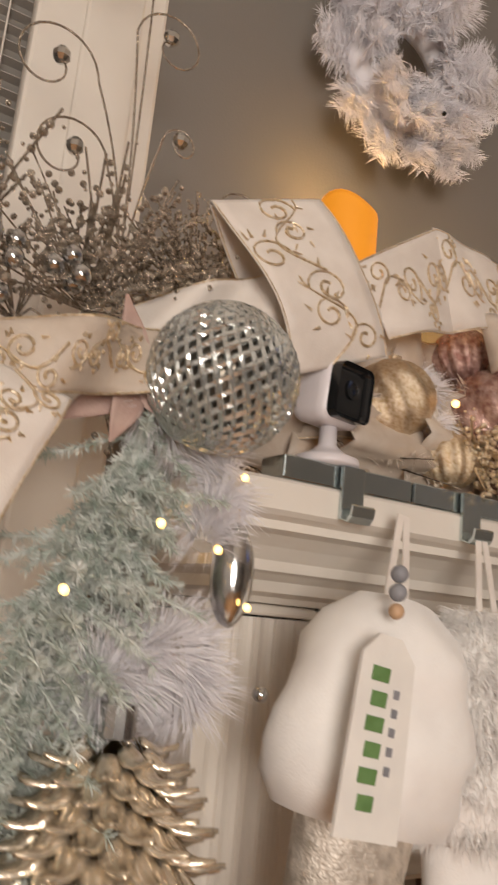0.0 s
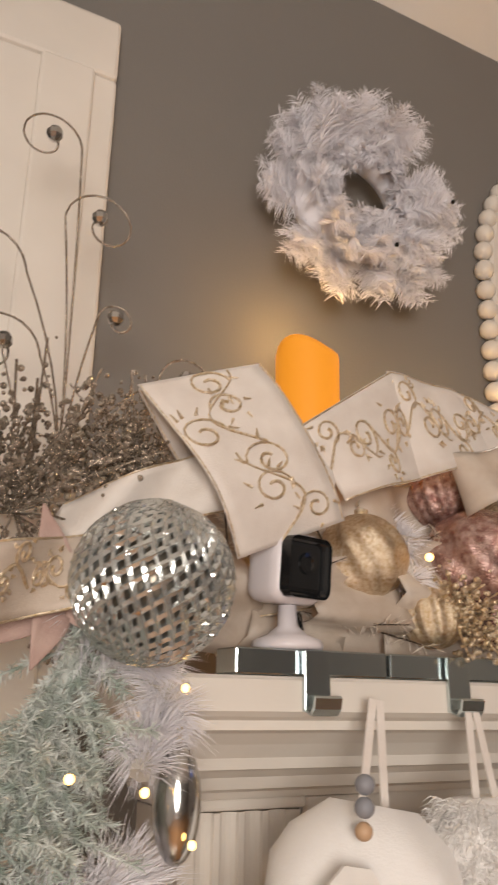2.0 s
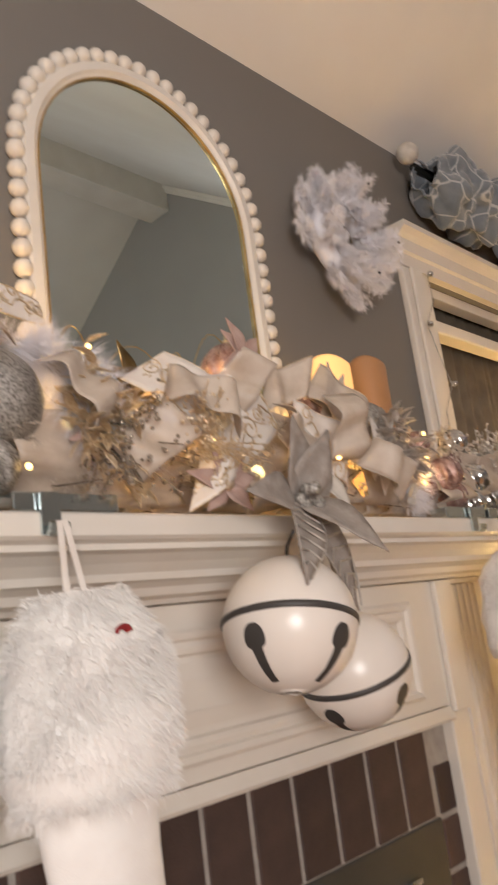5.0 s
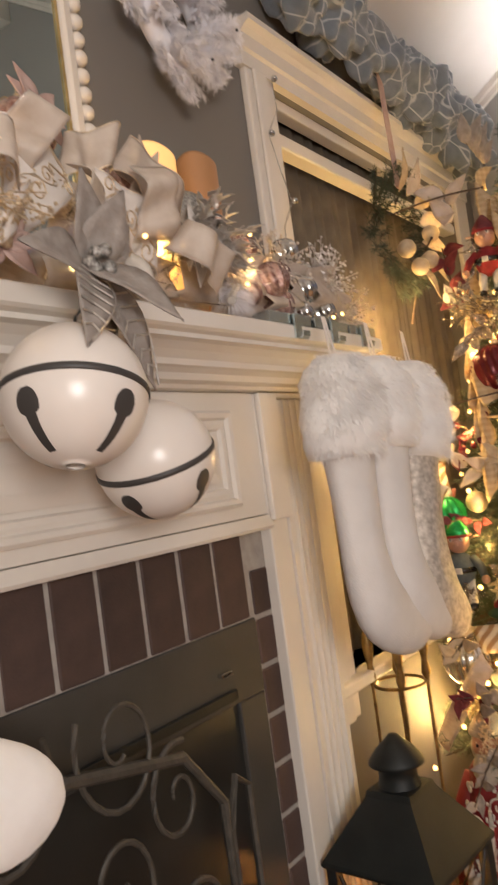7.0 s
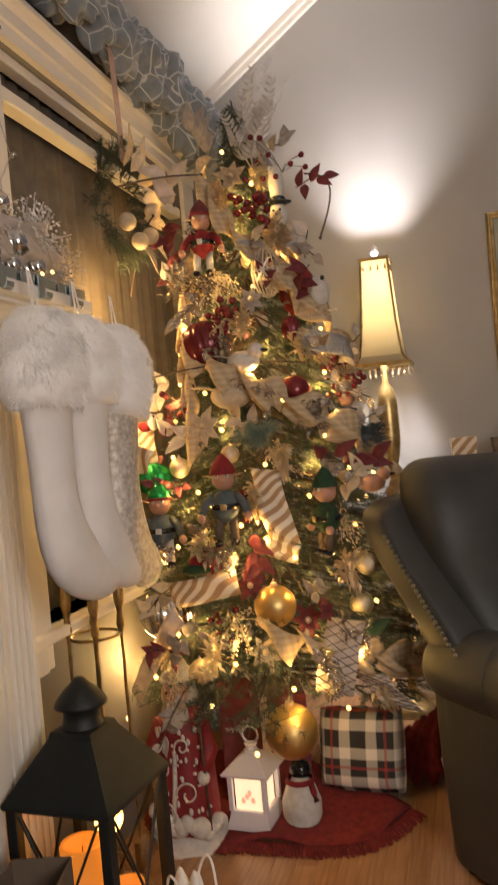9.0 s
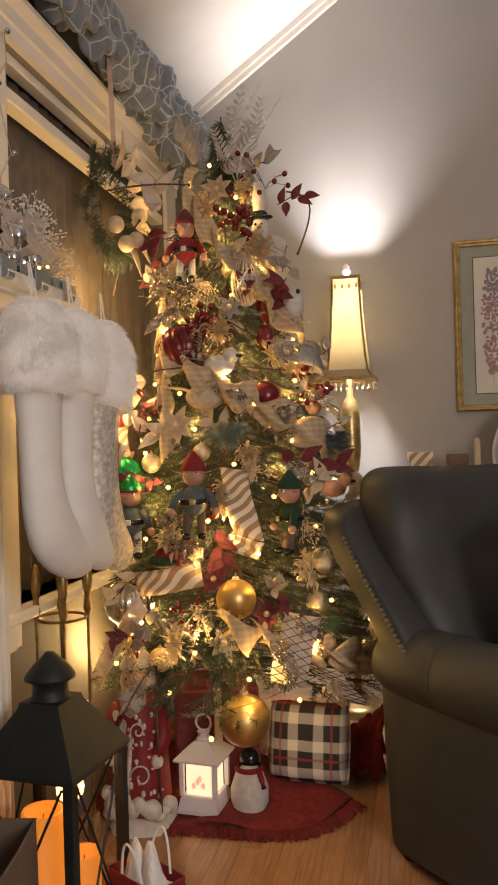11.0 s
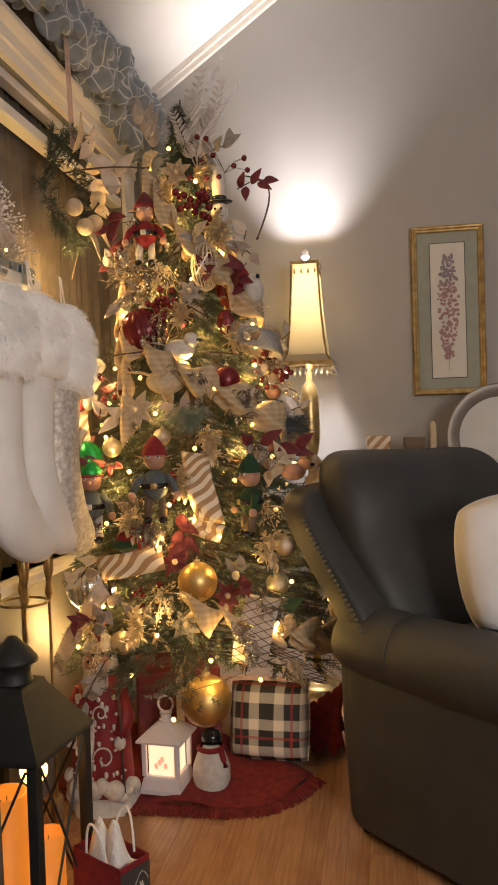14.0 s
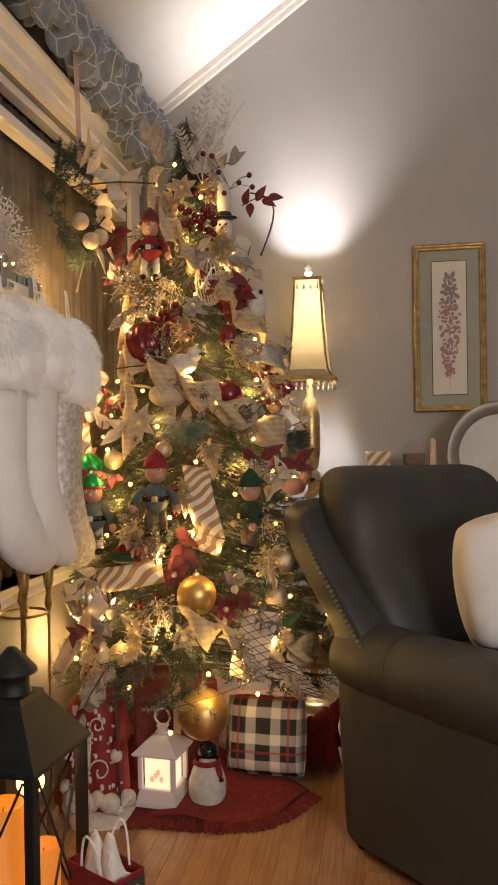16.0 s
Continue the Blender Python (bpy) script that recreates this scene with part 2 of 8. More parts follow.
def striped(name, c1, c2, scale, axis, rough=0.7, sharp=0.05, second=None, bias=0.0):
    """Woven stripes along one axis, or a check when second is given."""
    m = rich(name, c1, c1, rough, scale=40, bump=0.4, fine=500)
    n, l = m.node_tree.nodes, m.node_tree.links
    b = n["Principled BSDF"]
    co = n.new("ShaderNodeTexCoord")
    outs = []
    for ax in (axis, second) if second else (axis,):
        w = n.new("ShaderNodeTexWave")
        w.bands_direction = ax
        w.inputs["Scale"].default_value = scale
        l.new(co.outputs["Object"], w.inputs["Vector"])
        r = n.new("ShaderNodeMapRange")
        r.inputs[1].default_value, r.inputs[2].default_value = 0.5 + bias - sharp, 0.5 + bias + sharp
        l.new(w.outputs["Fac"], r.inputs[0])
        outs.append(r.outputs[0])
    fac = outs[0]
    if second:
        add = n.new("ShaderNodeMath")
        add.operation = "ADD"
        l.new(outs[0], add.inputs[0])
        l.new(outs[1], add.inputs[1])
        half = n.new("ShaderNodeMath")
        half.operation = "MULTIPLY"
        half.inputs[1].default_value = 0.5
        l.new(add.outputs[0], half.inputs[0])
        fac = half.outputs[0]
    mix = n.new("ShaderNodeMix")
    mix.data_type = "RGBA"
    mix.inputs[6].default_value, mix.inputs[7].default_value = (*c1, 1), (*c2, 1)
    l.new(fac, mix.inputs[0])
    l.new(mix.outputs[2], b.inputs["Base Color"])
    return m


PLAID = striped("black_white_plaid", (0.015, 0.015, 0.015), (0.72, 0.66, 0.56), 3.9, "Y", second="Z", bias=0.16)


def red_lines(m):
    """Thin red stripes woven over a check."""
    n, l = m.node_tree.nodes, m.node_tree.links
    b = n["Principled BSDF"]
    old = b.inputs["Base Color"].links[0].from_socket
    for axis, scale in (("Z", 1.95), ("Y", 1.95)):
        co, w, r, mix = n.new("ShaderNodeTexCoord"), n.new("ShaderNodeTexWave"), n.new("ShaderNodeMapRange"), n.new("ShaderNodeMix")
        w.bands_direction = axis
        w.inputs["Scale"].default_value = scale
        l.new(co.outputs["Object"], w.inputs["Vector"])
        r.inputs[1].default_value, r.inputs[2].default_value, r.inputs[4].default_value = 0.992, 0.995, 0.6
        l.new(w.outputs["Fac"], r.inputs[0])
        mix.data_type = "RGBA"
        l.new(r.outputs[0], mix.inputs[0])
        l.new(old, mix.inputs[6])
        mix.inputs[7].default_value = (0.34, 0.03, 0.025, 1)
        old = mix.outputs[2]
    l.new(old, b.inputs["Base Color"])


red_lines(PLAID)
STRIPE = striped("cream_tan_stripe", (0.70, 0.62, 0.50), (0.36, 0.22, 0.11), 14, "DIAGONAL")
BURLAP = striped("checked_burlap_ribbon", (0.40, 0.29, 0.16), (0.52, 0.40, 0.25), 18, "X", second="Z", sharp=0.2)
OLDWHITE = rich("antique_white", (0.50, 0.45, 0.37), (0.40, 0.35, 0.28), 0.8, scale=70, bump=0.6, fine=300)
FLORAL = rich("red_scroll_cloth", (0.24, 0.015, 0.018), (0.17, 0.01, 0.013), 0.6, scale=22, bump=0.2)
SKIRT = rich("red_fringed_cloth", (0.21, 0.018, 0.016), (0.13, 0.01, 0.01), 0.9, scale=50, bump=0.8, fine=300)
BROCADE = rich("silver_brocade", (0.72, 0.66, 0.58), (0.42, 0.37, 0.31), 0.4, 0.3, scale=90, bump=0.8, fine=400)
MATB = rich("grey_green_mat_board", (0.33, 0.34, 0.28), (0.3, 0.31, 0.255), 0.8, scale=20, bump=0.05)
PRINT = rich("print_paper", (0.66, 0.62, 0.55), (0.62, 0.58, 0.51), 0.7, scale=10, bump=0.02)
PETAL = rich("mauve_print", (0.30, 0.15, 0.15), (0.42, 0.27, 0.26), 0.7, scale=200, bump=0)
PETALB = rich("violet_print", (0.2, 0.17, 0.2), (0.3, 0.25, 0.26), 0.7, scale=200, bump=0)


def per_piece(m, low, high, grain=None):
    """Shades each board or brick on its own, with grain along x if asked."""
    n, l = m.node_tree.nodes, m.node_tree.links
    b = n["Principled BSDF"]
    old = b.inputs["Base Color"].links[0].from_socket
    info = n.new("ShaderNodeObjectInfo")
    r = n.new("ShaderNodeMapRange")
    r.inputs[3].default_value, r.inputs[4].default_value = low, high
    l.new(info.outputs["Random"], r.inputs[0])
    value = r.outputs[0]
    if grain:
        co, mp, tex, mul, rr = n.new("ShaderNodeTexCoord"), n.new("ShaderNodeMapping"), n.new("ShaderNodeTexNoise"), n.new("ShaderNodeMath"), n.new("ShaderNodeMapRange")
        mp.inputs["Scale"].default_value = grain
        tex.inputs["Scale"].default_value, tex.inputs["Detail"].default_value = 1.0, 5
        l.new(co.outputs["Object"], mp.inputs["Vector"])
        l.new(mp.outputs[0], tex.inputs["Vector"])
        rr.inputs[1].default_value, rr.inputs[2].default_value, rr.inputs[3].default_value, rr.inputs[4].default_value = 0.3, 0.7, 0.8, 1.15
        l.new(tex.outputs["Fac"], rr.inputs[0])
        mul.operation = "MULTIPLY"
        l.new(value, mul.inputs[0])
        l.new(rr.outputs[0], mul.inputs[1])
        value = mul.outputs[0]
    mix = n.new("ShaderNodeMix")
    mix.data_type, mix.blend_type = "RGBA", "MULTIPLY"
    mix.inputs[0].default_value = 1
    l.new(old, mix.inputs[6])
    l.new(value, mix.inputs[7])
    l.new(mix.outputs[2], b.inputs["Base Color"])


per_piece(WOODF, 0.92, 1.08, (6, 120, 40))
per_piece(BRICK, 0.8, 1.3)

# ---- building helpers ----
def part(name, bm, material, parent=None, label="", smooth=False, at=None):
    me = bpy.data.meshes.new(name)
    bm.to_mesh(me)
    bm.free()
    for mat in (material if isinstance(material, (list, tuple)) else [material]):
        me.materials.append(mat)
    if smooth:
        me.shade_smooth()
    ob = new(name, me)
    if parent:
        ob.parent = parent
    if at is not None:
        ob.matrix_basis = at
    if label:
        ob["label"] = label
    return ob


def thing(name, label, category, at=None, group="", kind=""):
    ob = new(name)
    ob.empty_display_size = 0.05
    if at is not None:
        ob.matrix_basis = at
    return tagged(ob, label, category, group, kind)


def box(x0, x1, y0, y1, z0, z1, bevel=0.0, bm=None, seg=2):
    bm = bm or bmesh.new()
    r = bmesh.ops.create_cube(bm, size=1, matrix=Matrix.LocRotScale(((x0 + x1) / 2, (y0 + y1) / 2, (z0 + z1) / 2), None, (abs(x1 - x0), abs(y1 - y0), abs(z1 - z0))))
    if bevel:
        es = list({e for v in r["verts"] for e in v.link_edges})
        bmesh.ops.bevel(bm, geom=es, offset=bevel, segments=seg, affect="EDGES", profile=0.5)
    return bm


def lathe(profile, seg=32, bm=None, m=None, squash=None):
    """Turns (radius, height) pairs round z."""
    bm = bm or bmesh.new()
    m = m or Matrix()
    rings = []
    for i, (r, z) in enumerate(profile):
        if r < 1e-5:
            rings.append([bm.verts.new(m @ Vector((0, 0, z)))])
        else:
            ring = []
            for k in range(seg):
                a = 2 * math.pi * k / seg
                f = squash(a, z) if squash else 1
                ring.append(bm.verts.new(m @ Vector((r * f * math.cos(a), r * f * math.sin(a), z))))
            rings.append(ring)
    for a, b in zip(rings, rings[1:]):
        if len(a) == 1 and len(b) == 1:
            continue
        if len(a) == 1:
            for k in range(seg):
                bm.faces.new((a[0], b[(k + 1) % seg], b[k])[::-1])
        elif len(b) == 1:
            for k in range(seg):
                bm.faces.new((a[k], a[(k + 1) % seg], b[0]))
        else:
            for k in range(seg):
                bm.faces.new((a[k], a[(k + 1) % seg], b[(k + 1) % seg], b[k]))
    return bm


def sweep(points, radius, seg=8, bm=None, caps=True):
    """A tube along points; radius is a number or a function of 0..1."""
    bm = bm or bmesh.new()
    pts = [Vector(p) for p in points]
    rings, up = [], Vector((0.13, 0.21, 0.97)).normalized()
    for i, p in enumerate(pts):
        d = (pts[min(i + 1, len(pts) - 1)] - pts[max(i - 1, 0)]).normalized()
        a = d.cross(up)
        if a.length < 1e-3:
            a = d.cross(Vector((1, 0, 0)))
        a.normalize()
        b = d.cross(a).normalized()
        r = radius(i / max(1, len(pts) - 1)) if callable(radius) else radius
        rings.append([bm.verts.new(p + a * (r * math.cos(2 * math.pi * k / seg)) + b * (r * math.sin(2 * math.pi * k / seg))) for k in range(seg)])
    for u, v in zip(rings, rings[1:]):
        for k in range(seg):
            bm.faces.new((u[k], u[(k + 1) % seg], v[(k + 1) % seg], v[k]))
    if caps:
        bm.faces.new(rings[0][::-1])
        bm.faces.new(rings[-1])
    return bm


def ball(r, place=(0, 0, 0), bm=None, u=20, v=12, m=None):
    bm = bm or bmesh.new()
    bmesh.ops.create_uvsphere(bm, u_segments=u, v_segments=v, radius=r, matrix=Matrix.Translation(place) @ (m or Matrix()))
    return bm


def extrude_x(profile, x0, x1, bm=None):
    """A moulding: (y, z) outline drawn along x."""
    bm = bm or bmesh.new()
    a = [bm.verts.new((x0, y, z)) for y, z in profile]
    b = [bm.verts.new((x1, y, z)) for y, z in profile]
    n = len(profile)
    for k in range(n):
        bm.faces.new((a[k], a[(k + 1) % n], b[(k + 1) % n], b[k]))
    bm.faces.new(a[::-1])
    bm.faces.new(b)
    bmesh.ops.recalc_face_normals(bm, faces=bm.faces)
    return bm


def loft(sections, bm=None, close=True):
    """Joins rings of equal length, each a list of points."""
    bm = bm or bmesh.new()
    rings = [[bm.verts.new(p) for p in s] for s in sections]
    n = len(rings[0])
    for a, b in zip(rings, rings[1:]):
        for k in range(n):
            bm.faces.new((a[k], a[(k + 1) % n], b[(k + 1) % n], b[k]))
    if close:
        bm.faces.new(rings[0][::-1])
        bm.faces.new(rings[-1])
    bmesh.ops.recalc_face_normals(bm, faces=bm.faces)
    return bm


def sheet(S, nu, nv, thick=0.0008, bm=None):
    """A thin cloth from a surface S(u, v), u and v in 0..1, with two faces."""
    bm = bm or bmesh.new()
    P = [[Vector(S(i / nu, j / nv)) for j in range(nv + 1)] for i in range(nu + 1)]
    N = [[None] * (nv + 1) for _ in range(nu + 1)]
    for i in range(nu + 1):
        for j in range(nv + 1):
            du = P[min(i + 1, nu)][j] - P[max(i - 1, 0)][j]
            dv = P[i][min(j + 1, nv)] - P[i][max(j - 1, 0)]
            N[i][j] = du.cross(dv).normalized()
    A = [[bm.verts.new(P[i][j] + N[i][j] * thick) for j in range(nv + 1)] for i in range(nu + 1)]
    B = [[bm.verts.new(P[i][j] - N[i][j] * thick) for j in range(nv + 1)] for i in range(nu + 1)]
    for i in range(nu):
        for j in range(nv):
            bm.faces.new((A[i][j], A[i + 1][j], A[i + 1][j + 1], A[i][j + 1]))
            bm.faces.new((B[i][j], B[i][j + 1], B[i + 1][j + 1], B[i + 1][j]))
    for i in range(nu):
        bm.faces.new((A[i][0], B[i][0], B[i + 1][0], A[i + 1][0]))
        bm.faces.new((A[i][nv], A[i + 1][nv], B[i + 1][nv], B[i][nv]))
    for j in range(nv):
        bm.faces.new((A[0][j], A[0][j + 1], B[0][j + 1], B[0][j]))
        bm.faces.new((A[nu][j], B[nu][j], B[nu][j + 1], A[nu][j + 1]))
    return bm


def rnd(a=1.0):
    return random.uniform(-a, a)


def blade(bm, p, d, length, width, droop=0.0):
    """One tapered needle or barb of two triangles and a tip."""
    d = Vector(d).normalized()
    s = d.cross(Vector((rnd(), rnd(), rnd())))
    if s.length < 1e-4:
        s = d.cross(Vector((0, 0, 1)))
    s = s.normalized() * (width / 2)
    p = Vector(p)
    m = p + d * (length * 0.55)
    e = p + d * length + Vector((0, 0, -droop * length))
    a, b, c, f, g = (bm.verts.new(v) for v in (p - s * 0.6, p + s * 0.6, m + s, m - s, e))
    bm.faces.new((a, b, c, f))
    bm.faces.new((f, c, g))


def plume(bm, p, d, length, spread=0.35, n=40, barb=0.03, width=0.0012):
    """A soft tuft: fine barbs leaving one spot in a loose brush."""
    p, d = Vector(p), Vector(d).normalized()
    for k in range(n):
        side = Vector((rnd(), rnd(), rnd()))
        way = d + side * (spread * 1.15)
        blade(bm, p + side * (barb * 0.35) + d * (length * random.uniform(0, 0.35)), way, (length * 0.75 + barb) * random.uniform(0.5, 1.0), width, 0.12)


def leaf_bm(length, width, curl=0.3, fold=0.15, bm=None, m=None, nu=8, nv=4):
    """A pointed leaf along +x, with a folded midrib and a curling tip."""
    m = m or Matrix()

    def S(u, v):
        w = width * 0.5 * (math.sin(math.pi * min(1, u ** 0.75)) * (1 - 0.15 * u) + 0.02)
        k = (v - 0.5) * 2
        return m @ Vector((length * u, k * w, abs(k) * w * fold - curl * length * u * u + 0.015 * length * math.sin(9 * u + 3 * k)))
    return sheet(S, nu, nv, 0.0006, bm)


def frame_at(p, d, up=(0, 0, 1), roll=0.0):
    """A pose at p with x along d."""
    x = Vector(d).normalized()
    z = Vector(up) - x * Vector(up).dot(x)
    if z.length < 1e-4:
        z = Vector((0, 1, 0)) - x * x.y
    z.normalize()
    y = z.cross(x)
    m = Matrix((x, y, z)).transposed().to_4x4()
    return Matrix.Translation(p) @ m @ Matrix.Rotation(roll, 4, "X")


def structure(ob, label, category):
    return tagged(ob, label, category, kind="structure")


# ---- the room ----
YW, XE, XW, YS, YR, ZR, ZE = 0.77, 3.65, -2.2, -4.67, -1.95, 4.417, 2.54


def holed_wall(name, spans, y0, y1, ztop):
    bm = bmesh.new()
    for x0, x1, z0, z1 in spans:
        box(x0, x1, y0, y1, z0, z1, bm=bm)
    return part(name, bm, WALL)


W0, W1, W2, W3 = -0.78, 0.17, 2.09, 3.40
Z0, Z1 = 0.70, 2.17
structure(holed_wall("wall_north", ((XW, W0, 0, ZE), (W1, W2, 0, ZE), (W3, XE, 0, ZE), (W0, W1, 0, Z0), (W0, W1, Z1, ZE), (W2, W3, 0, Z0), (W2, W3, Z1, ZE)), YW, YW + 0.14, ZE), "taupe painted wall behind the fireplace", "wall")
structure(part("wall_south", box(XW, XE, YS - 0.12, YS, 0, ZE), WALL), "taupe painted wall opposite the fireplace", "wall")
for name, x0, x1 in (("wall_east", XE, XE + 0.12), ("wall_west", XW - 0.12, XW)):
    gable = [(YS - 0.12, 0), (YW + 0.14, 0), (YW + 0.14, ZE), (YR, ZR + 0.1), (YS - 0.12, ZE)]
    structure(part(name, extrude_x(gable, x0, x1), GABLE), "tall painted gable wall, lightened in colour for lamplight", "wall")
bm = extrude_x([(YW, ZE), (YR, ZR), (YR, ZR + 0.1), (YW, ZE + 0.1)], XW, XE)
extrude_x([(YS, ZE), (YR, ZR), (YR, ZR + 0.1), (YS, ZE + 0.1)], XW, XE, bm=bm)
structure(part("ceiling", bm, CEIL), "white painted vaulted ceiling", "ceiling")
structure(part("ridge_beam", box(XW, XE, YR - 0.1, YR + 0.1, ZR - 0.26, ZR - 0.02, 0.006), WHITE), "white boxed ridge beam", "beam")
dy, dz = YR - YW, ZR - ZE
bm = extrude_x([(YW, ZE - 0.055), (YW, ZE - 0.002), (YR, ZR - 0.002), (YR, ZR - 0.055)], XE - 0.022, XE)
extrude_x([(YW, ZE - 0.03), (YW, ZE - 0.002), (YR, ZR - 0.002), (YR, ZR - 0.03)], XE - 0.04, XE - 0.022, bm=bm)
structure(part("crown_trim", bm, WHITE), "white crown moulding under the sloping ceiling", "trim")
structure(part("floor", box(XW, XE, YS, YW, -0.12, -0.012), MORTAR), "oak strip floor", "floor")
structure(part("baseboard", extrude_x([(YS, 0), (YW, 0), (YW, 0.11), (YS, 0.11)], XE - 0.016, XE), WHITE), "white baseboard along the gable wall", "baseboard")


def blind_window():
    w = thing("window_1", "white cased window with lowered ivory slat blind", "window", kind="structure")
    part("window_frame", box(W1 - 0.03, W1 + 0.115, YW - 0.022, YW, Z0 - 0.1, Z1 + 0.0, 0.005), WHITE, w)
    part("window_frame", box(W0 - 0.115, W0 + 0.03, YW - 0.022, YW, Z0 - 0.1, Z1 + 0.0, 0.005), WHITE, w)
    part("window_frame", box(W1 + 0.02, W1 + 0.085, YW - 0.03, YW - 0.0222, Z0 - 0.1, Z1, 0.004), WHITE, w)
    part("head", box(W0 - 0.115, W1 + 0.115, YW - 0.024, YW, Z1, Z1 + 0.09, 0.006), WHITE, w)
    part("window_sill", box(W0 - 0.13, W1 + 0.125, YW - 0.05, YW + 0.1, Z0 - 0.03, Z0, 0.006), WHITE, w)
    part("pane", box(W0, W1, YW + 0.09, YW + 0.096, Z0, Z1), GLASS, w)
    slat = None
    z = Z0 + 0.03
    me = None
    while z < Z1 - 0.03:
        if me is None:
            first = part("slat", extrude_x([(-0.012, -0.0030), (0.0, 0.0022), (0.012, 0.0032), (0.0118, 0.0042), (-0.0004, 0.0032), (-0.0124, -0.0020)], W0 + 0.005, W1 - 0.006), SLAT, w, at=pose(0, YW + 0.035, z, -30))
            me = first.data
        else:
            o = new("slat", me)
            o.parent = w
            o.matrix_basis = pose(0, YW + 0.035, z, -30)
        z += 0.019
    for x in (W1 - 0.05, W1 - 0.4):
        part("ladder_cord", sweep([(x, YW + 0.018, Z0 + 0.02), (x, YW + 0.018, Z1)], 0.0012, 5), WHITE, w)
    return w


def transom_window():
    w = thing("window_2", "white cased window with transom rail and brown sheets for reflections", "window", kind="structure")
    for x0, x1 in ((W2 - 0.11, W2 + 0.012), (W3 - 0.012, W3 + 0.11)):
        part("window_frame", box(x0, x1, YW - 0.02, YW, Z0 - 0.1, Z1, 0.005), WHITE, w)
    part("window_frame", box(W2 - 0.085, W2 - 0.03, YW - 0.03, YW - 0.0202, Z0 - 0.1, Z1, 0.005), WHITE, w)
    prof = [(YW, Z1), (YW - 0.022, Z1), (YW - 0.022, Z1 + 0.035), (YW - 0.03, Z1 + 0.04), (YW - 0.03, Z1 + 0.075), (YW - 0.04, Z1 + 0.085), (YW - 0.055, Z1 + 0.095), (YW - 0.055, Z1 + 0.11), (YW, Z1 + 0.11)]
    part("head", extrude_x(prof, W2 - 0.125, W3 + 0.125), WHITE, w)
    part("window_sill", box(W2 - 0.12, W3 + 0.12, YW - 0.05, YW + 0.1, Z0 - 0.03, Z0, 0.006), WHITE, w)
    part("transom", box(W2 + 0.012, W3 - 0.012, YW + 0.0, YW + 0.05, 2.02, 2.058, 0.006), WHITE, w)
    part("rail", box(W2 + 0.012, W3 - 0.012, YW + 0.02, YW + 0.06, Z1 - 0.03, Z1, 0.004), WHITE, w)
    part("stile", box(W2 + 0.0, W2 + 0.03, YW + 0.02, YW + 0.06, Z0, Z1, 0.004), WHITE, w)
    part("pane", box(W2 + 0.03, W3, YW + 0.115, YW + 0.12, Z0, Z1), GLASS, w)
    # folded brown sheets in front of the pane imitate the room's reflection in it
    for x0, x1 in ((2.10, 2.52), (2.50, 2.95), (2.93, 3.39)):
        part("reflection_sheet", sheet(lambda u, v: (x0 + (x1 - x0) * u, YW + 0.08 + 0.009 * math.sin(u * (x1 - x0) * 105) + 0.004 * math.sin(u * 23), Z0 + 0.004 + v * (Z1 - Z0 - 0.01)), 110, 2, 0.001), PANETONE, w, smooth=True)
    return w


blind_window()
transom_window()
structure(part("night_outside", box(-1.5, 4.2, 1.35, 1.37, 0.2, 2.6), SOOT), "dark night outside the windows", "backdrop")

# ---- fireplace surround ----
mantel = thing("fireplace_mantel", "white painted wooden fireplace mantel with fluted pilasters", "mantel", kind="structure")
ML, MR, MF = 0.365, 1.955, 0.655
bm, loops = bmesh.new(), []
for o, z in ((0.012, 1.366), (0.018, 1.372), (0.035, 1.376), (0.042, 1.386), (0.055, 1.392), (0.064, 1.394), (0.068, 1.403), (0.082, 1.414), (0.098, 1.423), (0.112, 1.426), (0.112, 1.433), (0.124, 1.436), (0.130, 1.440), (0.130, 1.463), (0.127, 1.466)):
    s = o * 0.5
    loops.append([(ML - s, YW, z), (ML - s, MF - o, z), (MR + s, MF - o, z), (MR + s, YW, z)])
loft(loops, bm)
part("shelf", bm, WHITE, mantel)
LF, BF = 0.665, 0.692


def pilaster(x0, x1):
    """Fluted board drawn upwards."""
    pts, n = [(x0, YW), (x0, LF)], 4
    w = (x1 - x0 - 0.024) / n
    for k in range(n):
        a = x0 + 0.012 + k * w
        for s in range(7):
            th = math.pi * s / 6
            pts.append((a + w * 0.12 + w * 0.76 * (1 - math.cos(th)) / 2, LF + 0.007 * math.sin(th)))
    pts += [(x1, LF), (x1, YW)]
    return loft([[(x, y, z) for x, y in pts] for z in (0.16, 1.352)])


for x0, x1 in ((0.37, 0.492), (1.768, 1.89)):
    part("pilaster", pilaster(x0, x1), WHITE, mantel)
    part("plinth", box(x0 - 0.008, x1 + 0.008, LF - 0.012, YW, 0, 0.158, 0.004), WHITE, mantel)
    part("capital", box(x0 - 0.004, x1 + 0.004, LF - 0.006, YW, 1.354, 1.3655, 0.003), WHITE, mantel)
for x0, x1 in ((0.494, 0.56), (1.70, 1.766)):
    part("casing", box(x0, x1, LF + 0.004, YW, 0, 1.365, 0.004), WHITE, mantel)
    part("block", box(x0 + 0.001, x1 - 0.001, LF - 0.01, LF + 0.003, 1.112, 1.364, 0.003), WHITE, mantel)
part("frieze", box(0.562, 1.698, LF + 0.004, YW, 1.126, 1.365, 0.002), WHITE, mantel)
part("architrave", extrude_x([(YW, 1.098), (LF - 0.004, 1.098), (LF - 0.008, 1.104), (LF - 0.004, 1.112), (LF + 0.002, 1.1245), (YW, 1.1245)], 0.562, 1.698), WHITE, mantel)


